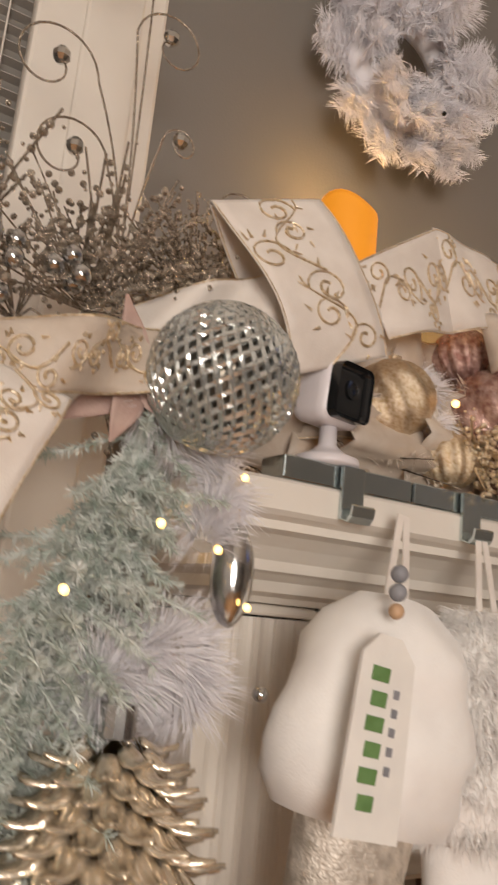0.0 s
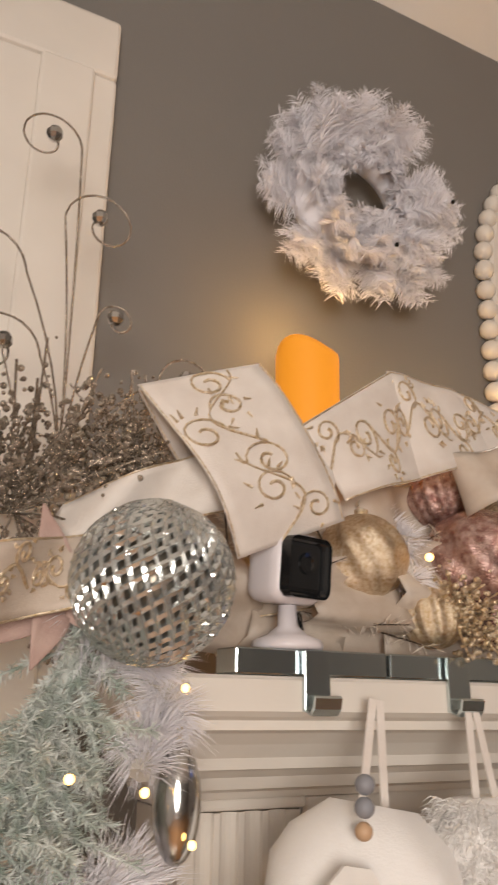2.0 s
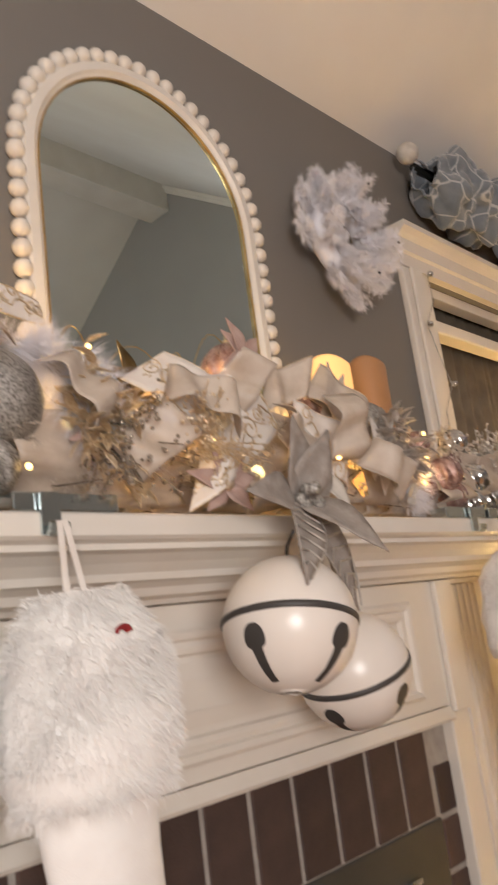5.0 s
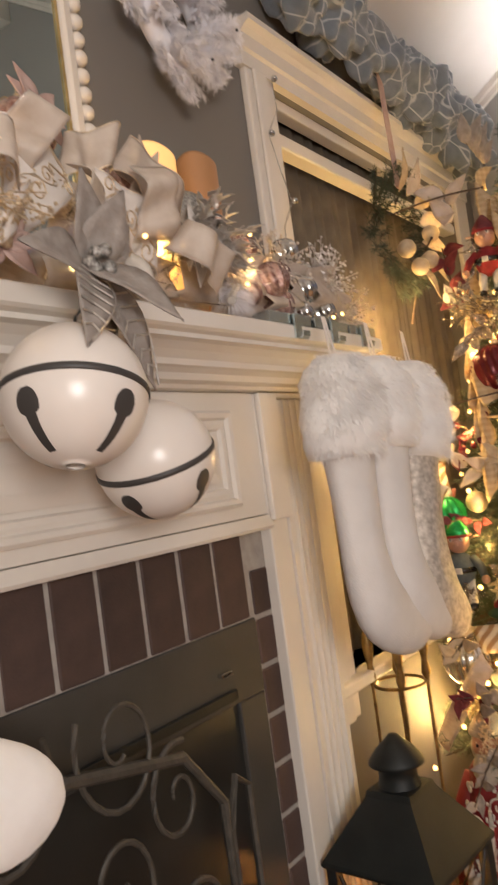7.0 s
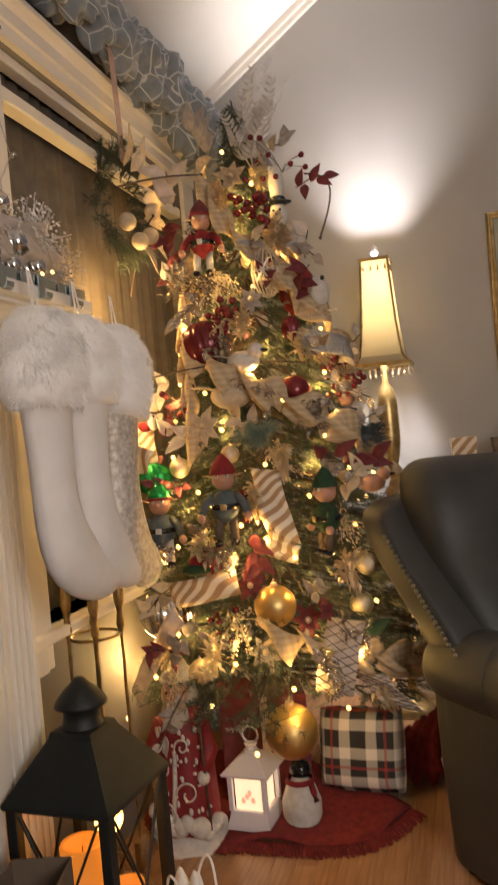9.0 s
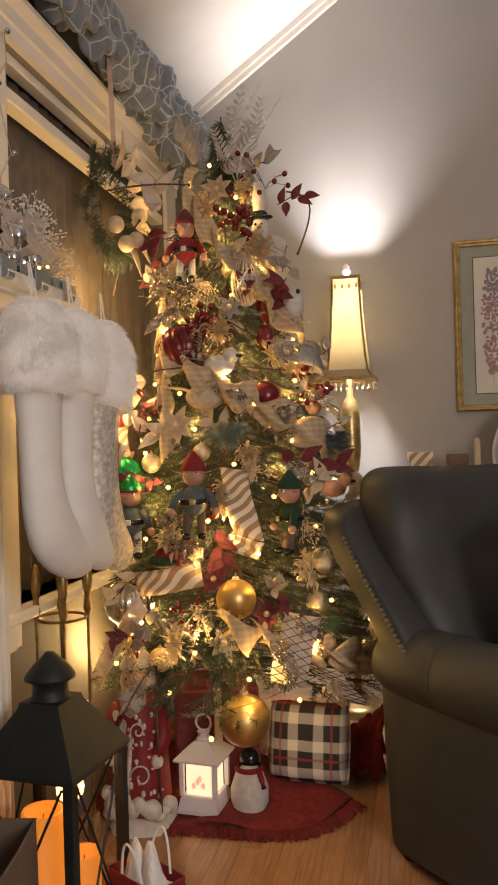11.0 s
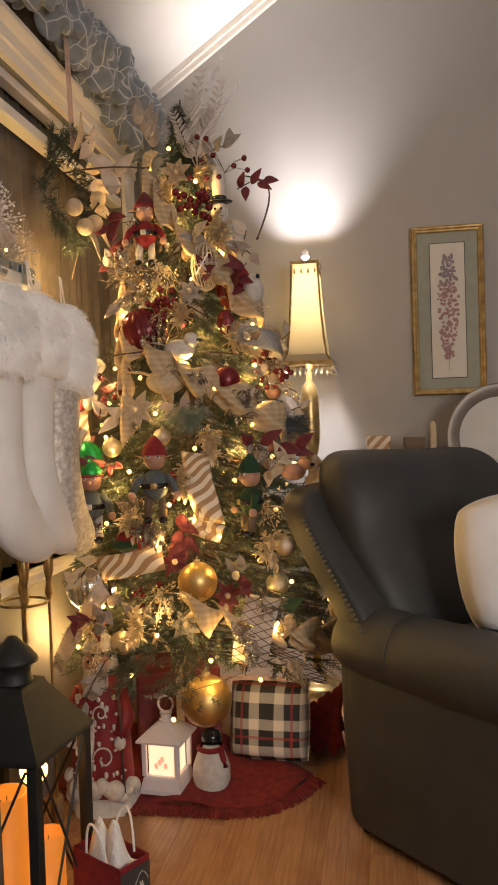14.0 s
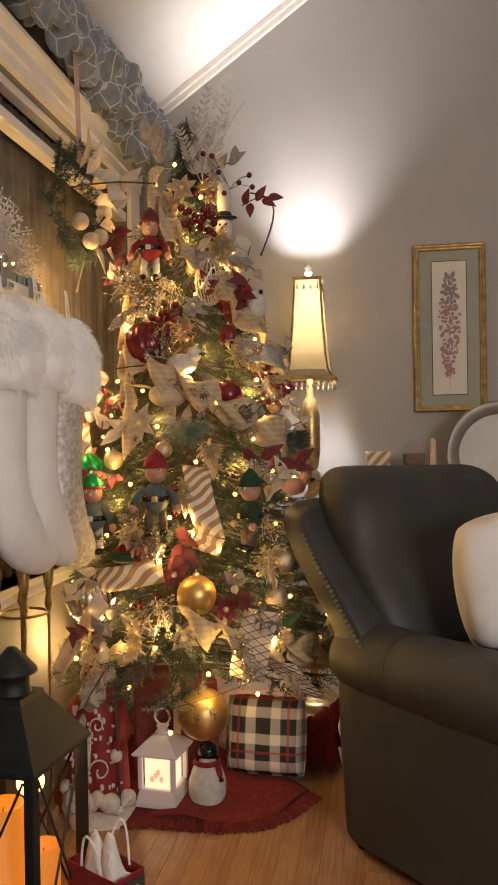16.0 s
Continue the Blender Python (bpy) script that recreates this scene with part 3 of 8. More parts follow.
def ring_mould(x0, x1, z0, z1, y, prof):
    """A mitred raised rectangle; prof: (inset, height)."""
    loops = []
    for i, h in prof:
        loops.append([(x0 + i, y - h, z0 + i), (x1 - i, y - h, z0 + i), (x1 - i, y - h, z1 - i), (x0 + i, y - h, z1 - i)])
    return loft(loops, close=False)


part("panel_moulding", ring_mould(0.655, 1.605, 1.150, 1.330, LF + 0.004, ((0, 0), (0, 0.009), (0.006, 0.014), (0.014, 0.012), (0.018, 0.005), (0.026, 0.008), (0.034, 0.007), (0.038, 0))), WHITE, mantel)
part("panel_moulding", ring_mould(0.705, 1.555, 1.197, 1.284, LF + 0.004, ((0, 0), (0.0, 0.005), (0.022, 0.010), (0.023, 0.010))), WHITE, mantel)
part("raised_panel", box(0.728, 1.532, LF - 0.0058, LF + 0.003, 1.2202, 1.2608), WHITE, mantel)

# brick facing and firebox
facing = thing("brick_facing", "dark brown brick facing round the firebox", "brick facing", kind="structure")
bm = box(0.5605, 0.62, BF + 0.0008, YW, 0, 1.0975)
box(1.64, 1.6995, BF + 0.0008, YW, 0, 1.0975, bm=bm)
box(0.6205, 1.6395, BF + 0.0008, YW, 0.938, 1.0975, bm=bm)
part("mortar", bm, MORTAR, facing)
firebox = thing("firebox", "black steel firebox, unlit", "fireplace", kind="structure")
bm = box(0.621, 1.639, BF - 0.002, BF + 0.02, 0.80, 0.937, 0.003)
part("hood", bm, SOOT, firebox)
for x0, x1 in ((0.621, 0.70), (1.56, 1.639)):
    part("side_panel", box(x0, x1, BF - 0.001, BF + 0.02, 0.0, 0.7995, 0.003), SOOT, firebox)
part("back", box(0.7, 1.56, YW + 0.2, YW + 0.22, 0, 0.8), SOOT, firebox)
part("rail", box(0.72, 1.545, BF - 0.012, BF - 0.003, 0.812, 0.83, 0.003), BLACKM, firebox)
part("handle", box(1.50, 1.53, BF - 0.016, BF - 0.003, 0.86, 0.868, 0.002), CHROME, firebox)
part("glass_door", box(0.7, 1.56, BF + 0.008, BF + 0.013, 0.02, 0.80), rich("smoked_glass", (0.02, 0.02, 0.018), (0.03, 0.029, 0.026), 0.3, scale=5, bump=0.03), firebox)

# hearth
hearth = thing("hearth", "low dark tiled hearth with an oak border", "hearth", kind="structure")
part("slab", box(0.33, 1.98, 0.14, 0.66, 0.0, 0.010, 0.002), WINE, hearth)
part("border", box(0.28, 2.04, 0.09, 0.138, 0.0, 0.014, 0.003), WOODF, hearth)
part("border", box(1.982, 2.04, 0.14, 0.70, 0.0, 0.014, 0.003), WOODF, hearth)

# ---- on and over the mantel ----
MT = 1.466


def arch_mirror():
    t = thing("arched_mirror", "white arched wall mirror with a beaded edge", "mirror", pose(1.156, YW, 0))
    zc, zb = 2.085, 1.58

    def arch(r, y, n=28):
        pts = [(-r, y, zb - (r - 0.23))]
        pts += [(-r * math.cos(math.pi * k / n), y, zc + r * math.sin(math.pi * k / n)) for k in range(n + 1)]
        pts += [(r, y, zb - (r - 0.23))]
        return pts
    part("frame", loft([arch(r, y) for r, y in ((0.262, 0), (0.262, -0.016), (0.258, -0.02), (0.243, -0.021), (0.238, -0.016), (0.234, -0.014), (0.231, -0.011), (0.2305, 0))], close=False), WHITE, t)
    bm = bmesh.new()
    bm.faces.new([bm.verts.new(p) for p in arch(0.2315, -0.0095)])
    bmesh.ops.recalc_face_normals(bm, faces=bm.faces)
    r = bmesh.ops.extrude_face_region(bm, geom=bm.faces[:])
    bmesh.ops.translate(bm, verts=[v for v in r["geom"] if isinstance(v, bmesh.types.BMVert)], vec=(0, 0.003, 0))
    bmesh.ops.recalc_face_normals(bm, faces=bm.faces)
    part("mirror_glass", bm, MIRROR, t)
    part("inner_rim", loft([arch(r, y) for r, y in ((0.2335, -0.012), (0.2325, -0.015), (0.2305, -0.015), (0.2295, -0.0105))], close=False), GILT, t, "thin gilt inner rim")
    me, R, pitch = None, 0.272, 0.0335
    spots = [(-R, z) for z in np.arange(zb, zc, pitch)]
    n = round(math.pi * R / pitch)
    spots += [(-R * math.cos(math.pi * k / n), zc + R * math.sin(math.pi * k / n)) for k in range(n + 1)]
    spots += [(R, z) for z in np.arange(zb, zc, pitch)]
    for x, z in spots:
        if me is None:
            o = part("bead", ball(0.0152, u=12, v=8), WHITE, t, smooth=True)
            me = o.data
        else:
            o = new("bead", me)
            o.parent = t
        o.matrix_basis = pose(x, -0.013, z)
    return t


arch_mirror()


def candle(x, y, r, top, wax, label):
    t = thing("flameless_candle", label, "candle", pose(x, y, MT))
    h = top - MT
    prof = [(0.001, 0), (r, 0), (r, 0.01), (r * 0.985, h * 0.5), (r, h - 0.006), (r * 0.97, h), (r * 0.86, h - 0.004), (r * 0.7, h - 0.03), (0.001, h - 0.034)]
    bm = lathe(prof, 28)
    for v in bm.verts:
        if v.co.z > h - 0.02:
            v.co.z += 0.008 * math.sin(math.atan2(v.co.y, v.co.x) * 2 + 0.6) * (1 if v.co.xy.length > r * 0.8 else 0)
    part("wax_pillar", bm, wax, t, smooth=True)
    part("wick", sweep([(0, 0, h - 0.036), (0.001, 0, h - 0.02), (0.002, 0, h - 0.012)], 0.0012, 6), BLACKP, t)
    return t


candle(0.523, 0.695, 0.037, 1.838, WAX, "lit amber wax pillar candle with a wavy rim")
candle(1.51, 0.692, 0.045, 1.805, WAX2, "lit pale yellow wax pillar candle")
candle(1.655, 0.70, 0.042, 1.83, WAX3, "unlit copper coloured wax pillar candle")


def feather(bm, p, d, length, half):
    """One downy feather: barbs fanned to both sides of a bent quill."""
    d = Vector(d).normalized()
    side = d.cross(Vector((rnd(0.5), -1, rnd(0.5)))).normalized()
    up = side.cross(d)
    for k in range(80):
        f = (k + 1) / 81
        reach = half * (0.35 + 0.75 * math.sin(math.pi * min(1, 0.12 + f * 0.80)))
        q = Vector(p) + d * (length * f) + up * (0.2 * length * f * f)
        for s in (-1, 1):
            way = side * s + d * (0.65 + rnd(0.45)) + up * rnd(0.8)
            blade(bm, q, way, reach * random.uniform(0.6, 1.1), 0.0009, 0.12)


def feather_wreath(x, z, R, seed, label, lobes):
    random.seed(seed)
    t = thing("feather_wreath", label, "wreath", pose(x, YW - 0.055, z))
    part("ring", sweep([(R * 0.45 * math.cos(a), 0, R * 0.45 * math.sin(a)) for a in np.linspace(0, 2 * math.pi, 25)], R * 0.12, 10, caps=False), FEATHER, t, smooth=True)
    bm = bmesh.new()
    for j in range(lobes):
        mid = 2 * math.pi * (j + rnd(0.22)) / lobes
        far = random.uniform(0.82, 1.22)
        fore = random.uniform(0.1, 0.6)
        for k in range(max(14, 230 // lobes)):
            a = mid + rnd(0.75) * math.pi / lobes
            out, core = Vector((math.cos(a), 0, math.sin(a))), Vector((math.cos(mid), -fore * 0.5, math.sin(mid)))
            if k % 4 < 2:
                p, d, L, w = out * (R * 0.45), core + out * 0.5 + Vector((rnd(0.25), rnd(0.25), rnd(0.25))), R * random.uniform(0.34, 0.50) * far, R * 0.15
            elif k % 4 == 2:
                p, d, L, w = out * (R * 0.42) + Vector((0, -0.022, 0)), core + Vector((rnd(0.5), -0.45 + rnd(0.3), rnd(0.5))), R * random.uniform(0.26, 0.40) * far, R * 0.15
            else:
                p, d, L, w = out * (R * 0.40) + Vector((0, -0.012 + rnd(0.012), 0)), Vector((rnd(0.6), -0.6 + rnd(0.4), rnd(0.6))) - out * 0.6, R * random.uniform(0.14, 0.24), R * 0.12
            feather(bm, p, d, L, w)
    tagged(part("feather_fluff", bm, FEATHER, t), kind="stuff")
    for k in range(3):
        a = -1.5 + k * 1.4
        part("seed", ball(0.003, (R * 0.6 * math.cos(a), -0.075, R * 0.6 * math.sin(a)), u=8, v=6), BLACKP, t)
    part("hanging_loop", sweep([(-0.01, 0.02, R * 0.5), (0, 0.04, R * 0.72), (0.01, 0.02, R * 0.5)], 0.0012, 5), WHITEF, t)
    return t


feather_wreath(0.612, 2.088, 0.176, 11, "fluffy white feather wreath on the wall", 13)
feather_wreath(1.672, 2.138, 0.190, 12, "fluffy white feather wreath beside the mirror", 9)


def security_camera():
    t = thing("security_camera", "small white cube security camera on a stand", "camera", pose(0.408, 0.545, MT + 0.0212) @ Matrix.Scale(1.18, 4))
    part("base", lathe([(0.001, 0), (0.024, 0), (0.025, 0.002), (0.024, 0.006), (0.014, 0.010), (0.007, 0.016), (0.0065, 0.03), (0.001, 0.03)], 28), PLASTIC, t, smooth=True)
    m = Matrix.Translation((0, 0, 0.056)) @ Matrix.Rotation(radians(14), 4, "Z") @ Matrix.Rotation(radians(5), 4, "X")
    body = part("body", box(-0.0245, 0.0245, -0.0165, 0.0195, -0.025, 0.025, 0.010, seg=4), PLASTIC, t, smooth=True, at=m)
    part("face", box(-0.0205, 0.0205, -0.0185, -0.0165, -0.021, 0.021, 0.007, seg=4), BLACKP, body, "glossy black face", smooth=False)
    part("lens", lathe([(0.0075, 0), (0.0075, 0.0015), (0.005, 0.0018), (0.004, 0.0004), (0.001, 0.0002)], 20, m=Matrix.Translation((0.001, -0.0186, 0.003)) @ Matrix.Rotation(radians(90), 4, "X")), BLACKP, body)
    part("cable", sweep([(0.012, 0.02, 0.05), (0.03, 0.035, 0.03), (0.035, 0.03, -0.005), (0.05, 0.045, -0.018)], 0.0022, 7), BLACKP, t)
    return t


security_camera()


def holder(x0, x1, hx, metal=BARMETAL):
    t = thing("stocking_holder", "mirror-polished bar stocking holder on the mantel edge", "stocking holder", pose(0, 0, MT), group="stocking holders along the mantel")
    part("bar", box(x0, x1, 0.527, 0.562, 0.0005, 0.021, 0.0015), metal, t)
    part("hook_strap", box(hx - 0.0120, hx + 0.0120, 0.520, 0.5245, -0.026, 0.0205, 0.001), metal, t)
    part("hook_lip", loft([[(hx + s * 0.0120, y, z) for s, y, z in ((-1, yy, zz), (1, yy, zz), (1, yy - 0.002, zz - 0.002), (-1, yy - 0.002, zz - 0.002))] for yy, zz in ((0.522, -0.024), (0.513, -0.027), (0.508, -0.022), (0.506, -0.014))]), metal, t)
    return t


HOOKS = (0.421, 0.566, 0.752, 1.66, 1.80, 1.93)
for (x0, x1), hx in zip(((0.352, 0.494), (0.497, 0.628), (0.712, 0.845), (1.575, 1.72), (1.735, 1.87), (1.88, 2.0)), HOOKS):
    holder(x0, x1, hx)


def stocking(hx, z, y, size, label, body_mat, cuff_mat, fur, toe=1, tilt=0.0, cuff_h=0.13, tag=False, squash=1.0, charm=None, broad=1.0):
    """Hangs from a hook: leg, heel, foot, cuff and ribbon loop."""
    t = thing("christmas_stocking", label, "stocking", pose(hx, y, z, 0, tilt, 0), group="stockings on the mantel")
    s = size
    line = [((0, -0.02), 0.068), ((0, -0.12), 0.068), ((0, -0.22), 0.056), ((0.002 * toe, -0.30), 0.050), ((0.008 * toe, -0.36), 0.058), ((0.03 * toe, -0.42), 0.071), ((0.075 * toe, -0.455), 0.063), ((0.12 * toe, -0.475), 0.056), ((0.16 * toe, -0.485), 0.050), ((0.19 * toe, -0.487), 0.034), ((0.205 * toe, -0.487), 0.01)]
    secs = []
    for i, ((x, zz), w) in enumerate(line):
        a, b = line[max(0, i - 1)][0], line[min(len(line) - 1, i + 1)][0]
        d = Vector((b[0] - a[0], 0, b[1] - a[1])).normalized()
        side = Vector((-d.z, 0, d.x))
        secs.append([Vector((x, 0, zz)) * s + side * (w * broad * s * math.cos(q)) + Vector((0, 0.030 * s * squash * math.sin(q) * (w / 0.07) ** 0.5, 0)) for q in np.linspace(0, 2 * math.pi, 20, endpoint=False)])
    bm = loft(secs)
    for v in bm.verts:
        v.co += Vector((rnd(0.002), rnd(0.002), 0))
    leg = part("leg", bm, body_mat, t, smooth=True)
    sub = leg.modifiers.new("soft", "SUBSURF")
    sub.levels = sub.render_levels = 1
    rings = []
    for k in range(9):
        u = k / 8
        full = (0.46, 0.78, 0.94, 1.01, 1.05, 1.07, 1.08, 1.06, 0.92)[k]
        rings.append([(0.088 * full * s * math.cos(q) * (1 + 0.05 * math.sin(3 * q + k)), (0.046 * full + 0.004 * math.sin(2 * q + 2 * k)) * s * squash * math.sin(q), -cuff_h * s * u) for q in np.linspace(0, 2 * math.pi, 28, endpoint=False)])
    if tag:
        rings = [[(x * (1 + 0.03 * math.sin(9 * z / s * 6 + 4 * x / s * 9)), y * (1 + 0.10 * math.sin(70 * x / s + 55 * z / s) * math.sin(24 * z / s)), z) for x, y, z in ring] for ring in rings]
    cuff = part("cuff", loft(rings), cuff_mat, t, smooth=True)
    if fur:
        bm = bmesh.new()
        for _ in range(int(9000 * fur)):
            q, u = random.uniform(math.pi * 0.9, math.pi * 2.1), random.random()
            w = min(1.05, 0.52 + 1.7 * u) if u < 0.3 else (1.05 if u < 0.8 else 0.92)
            p = Vector((0.087 * w * s * math.cos(q), 0.045 * w * s * squash * math.sin(q), -cuff_h * s * u))
            d = Vector((math.cos(q) * 0.9 + rnd(0.8), math.sin(q) * 0.8 + rnd(0.5), -0.3 + rnd(0.9)))
            blade(bm, p, d, 0.014 * random.uniform(0.4, 1.4), 0.0010, 0.35)
        tagged(part("fur", bm, FUR, t), kind="stuff")
    for dx in (-0.008, 0.008):
        part("hanging_loop", sheet(lambda u, v: (dx * (0.4 + u) + (v - 0.5) * 0.007, 0.012 - 0.012 * u, 0.075 - 0.085 * u), 6, 1, 0.0006), RIBBON, t)
    if tag:
        tz = -0.048 * s
        for k, (m, r) in enumerate(((GREYBEAD, 0.0068), (GREYBEAD, 0.0068), (WOODBEAD, 0.006))):
            part("bead", ball(r, (-0.044, -0.046 - 0.002 * k, 0.012 - 0.014 * k), u=14, v=10), m, t, smooth=True)
        pts = [(x - 0.034, z) for x, z in ((-0.030, 0), (-0.010, 0), (0.005, -0.015), (0.009, -0.132), (-0.047, -0.132), (-0.044, -0.015))]
        plate = part("name_tag", loft([[(x, -0.062 - 0.012 * (-zz / 0.165), zz - 0.036) for x, zz in pts], [(x, -0.059 - 0.012 * (-zz / 0.165), zz - 0.036) for x, zz in pts]]), PAPER, t, "white wooden name tag, lettering as green bars")
        for k in range(6):
            zz = -0.026 - 0.0165 * k
            yy = -0.0626 - 0.012 * (-zz / 0.165)
            part("lettering_bar", box(-0.068 + 0.002 * (k % 2), -0.052, yy - 0.0008, yy + 0.0004, zz - 0.042, zz - 0.032, 0.0003, seg=1), GREEND, plate)
        for k in range(5):
            zz = -0.035 - 0.0125 * k
            yy = -0.0626 - 0.012 * (-zz / 0.165)
            part("faint_bar", box(-0.046, -0.041, yy - 0.0006, yy + 0.0004, zz - 0.042, zz - 0.036), GREYBEAD, plate)
    if charm:
        part("charm", sweep([(0.004 + 0.007 * math.cos(a), -0.050 * s * squash, -0.045 + 0.005 * math.sin(a)) for a in np.linspace(0, 3.2, 10)], lambda f: 0.004 - 0.002 * f, 6), charm, t)
    return t


random.seed(5)
stocking(0.450, 1.376, 0.490, 0.90, "cream plush stocking with silver brocade leg and a name tag", BROCADE, FUR, 0, -1, 10, 0.185, True, 1.45)
stocking(0.566, 1.376, 0.497, 0.92, "white stocking with a long faux-fur cuff and green charm", FUR, FUR, 1.6, 1, 0, 0.2, False, 1.3, GREENS, 1.18)
stocking(0.752, 1.376, 0.485, 0.97, "white stocking with a long faux-fur cuff and red charm", FUR, FUR, 1.6, 1, -2, 0.2, False, 1.3, RED, 1.18)
stocking(1.67, 1.395, 0.462, 1.07, "white plush stocking with a fluffy cuff", PILLOW, FUR, 1.0, 1, 0, 0.17, False, 1.3)
stocking(1.815, 1.395, 0.452, 1.06, "white plush stocking with a smooth folded cuff", PILLOW, FUR, 0.3, 0.95, 3, 0.165, False, 1.25)
stocking(1.965, 1.388, 0.445, 1.07, "grey glitter brocade stocking with a white cuff", BROCADE, FUR, 0.3, 0.75, 8, 0.185, False, 1.25)


def jingle_bell(x, y, z, r, back, lean, turn, label):
    tilt = Matrix.Rotation(radians(lean), 4, (0.6, 0.8, 0)) @ Matrix.Rotation(radians(back), 4, (-0.8, 0.6, 0))
    t = thing("jingle_bell", label, "bell", pose(x, y, z) @ tilt @ pose(0, 0, 0, 0, 0, turn), group="bells hung on the mantel")
    prof = [(r * math.cos(a), r * math.sin(a)) for a in np.linspace(-math.pi / 2, math.pi / 2, 25)]
    prof[0], prof[-1] = (0, -r), (0, r)
    part("shell", lathe(prof, 40), BELLW, t, smooth=True)
    part("band", lathe([(r * 0.995, -0.0045), (r * 1.018, -0.0035), (r * 1.022, 0), (r * 1.018, 0.0035), (r * 0.995, 0.0045)], 40), DARKLINE, t, "dark grey seam band", smooth=True)

    def on(az, el, k=1.004):
        return Vector((r * k * math.cos(el) * math.sin(az), -r * k * math.cos(el) * math.cos(az), r * k * math.sin(el)))
    for az0 in (-0.18, 1.25, 2.8, 4.4):
        bm, rows = bmesh.new(), []
        for e in np.linspace(-0.20, -1.12, 22):
            w = 0.17 * math.sqrt(max(0.02, 1 - ((e + 0.40) / 0.21) ** 2)) if e > -0.54 else 0.085 - 0.03 * (-0.54 - e) / 0.58
            w = max(w, 0.055)
            rows.append([bm.verts.new(on(az0 + q * w / math.cos(e), e)) for q in (-1, -0.6, -0.2, 0.2, 0.6, 1)])
        for r0, r1 in zip(rows, rows[1:]):
            for k in range(5):
                bm.faces.new((r0[k], r0[k + 1], r1[k + 1], r1[k]))
        bmesh.ops.recalc_face_normals(bm, faces=bm.faces)
        part("slot", bm, DARKLINE, t, "dark keyhole slot")
    part("hanger", sweep([(0, 0, r), (0, 0.004, r + 0.02), (0, 0.03, r + 0.05)], 0.002, 6), BLACKP, t)
    return t


jingle_bell(1.040, 0.465, 1.318, 0.0835, 15, 8, -71, "large white enamel jingle bell with a dark band")
jingle_bell(1.232, 0.527, 1.243, 0.082, -16, -14, -78, "large white enamel jingle bell tucked behind another")


def grey_poinsettia():
    t = thing("poinsettia_bow", "grey velvet poinsettia with silver-veined leaves", "artificial flower", pose(1.075, 0.455, 1.472) @ Matrix.Scale(1.18, 4))
    for k, (az, el, L, W, mat) in enumerate(((-30, -55, 0.14, 0.055, 1), (15, -40, 0.12, 0.06, 0), (-75, -20, 0.11, 0.055, 0), (-120, -35, 0.12, 0.05, 1), (55, 10, 0.10, 0.055, 0), (-10, 40, 0.09, 0.05, 0), (-65, 45, 0.085, 0.05, 0), (-150, 5, 0.10, 0.05, 0), (30, -65, 0.11, 0.045, 1), (-100, 60, 0.09, 0.05, 0))):
        a, e = radians(az), radians(el)
        d = Vector((math.cos(e) * math.cos(a), math.cos(e) * math.sin(a) * 0.6 - 0.12, math.sin(e)))
        m = frame_at((0, 0, 0), d, (0, -1, 0.3))
        lf = part("leaf", leaf_bm(L, W, 0.25, 0.2), GREYLEAF, t, smooth=True, at=m)
        if mat:
            bm = bmesh.new()
            for j in range(7):
                u = 0.15 + 0.11 * j
                w = W * 0.45 * math.sin(math.pi * u ** 0.75)
                for s in (-1, 1):
                    sweep([(L * u, 0, -0.25 * L * u * u + 0.002), (L * (u + 0.06), s * w * 0.9, -0.25 * L * (u + 0.06) ** 2 + w * 0.2 + 0.002)], 0.0013, 4, bm)
            part("vein", bm, SILVLEAF, lf, "silver glitter veins")
            part("rim", sweep([(L * u, W * 0.49 * math.sin(math.pi * u ** 0.75), -0.25 * L * u * u + 0.005) for u in np.linspace(0.02, 0.98, 12)], 0.0012, 4), SILVLEAF, lf)
    for k in range(5):
        part("centre_bud", ball(0.007, (rnd(0.012), -0.02 + rnd(0.006), rnd(0.012)), u=10, v=8), SILVG, t, smooth=True)
    return t


grey_poinsettia()


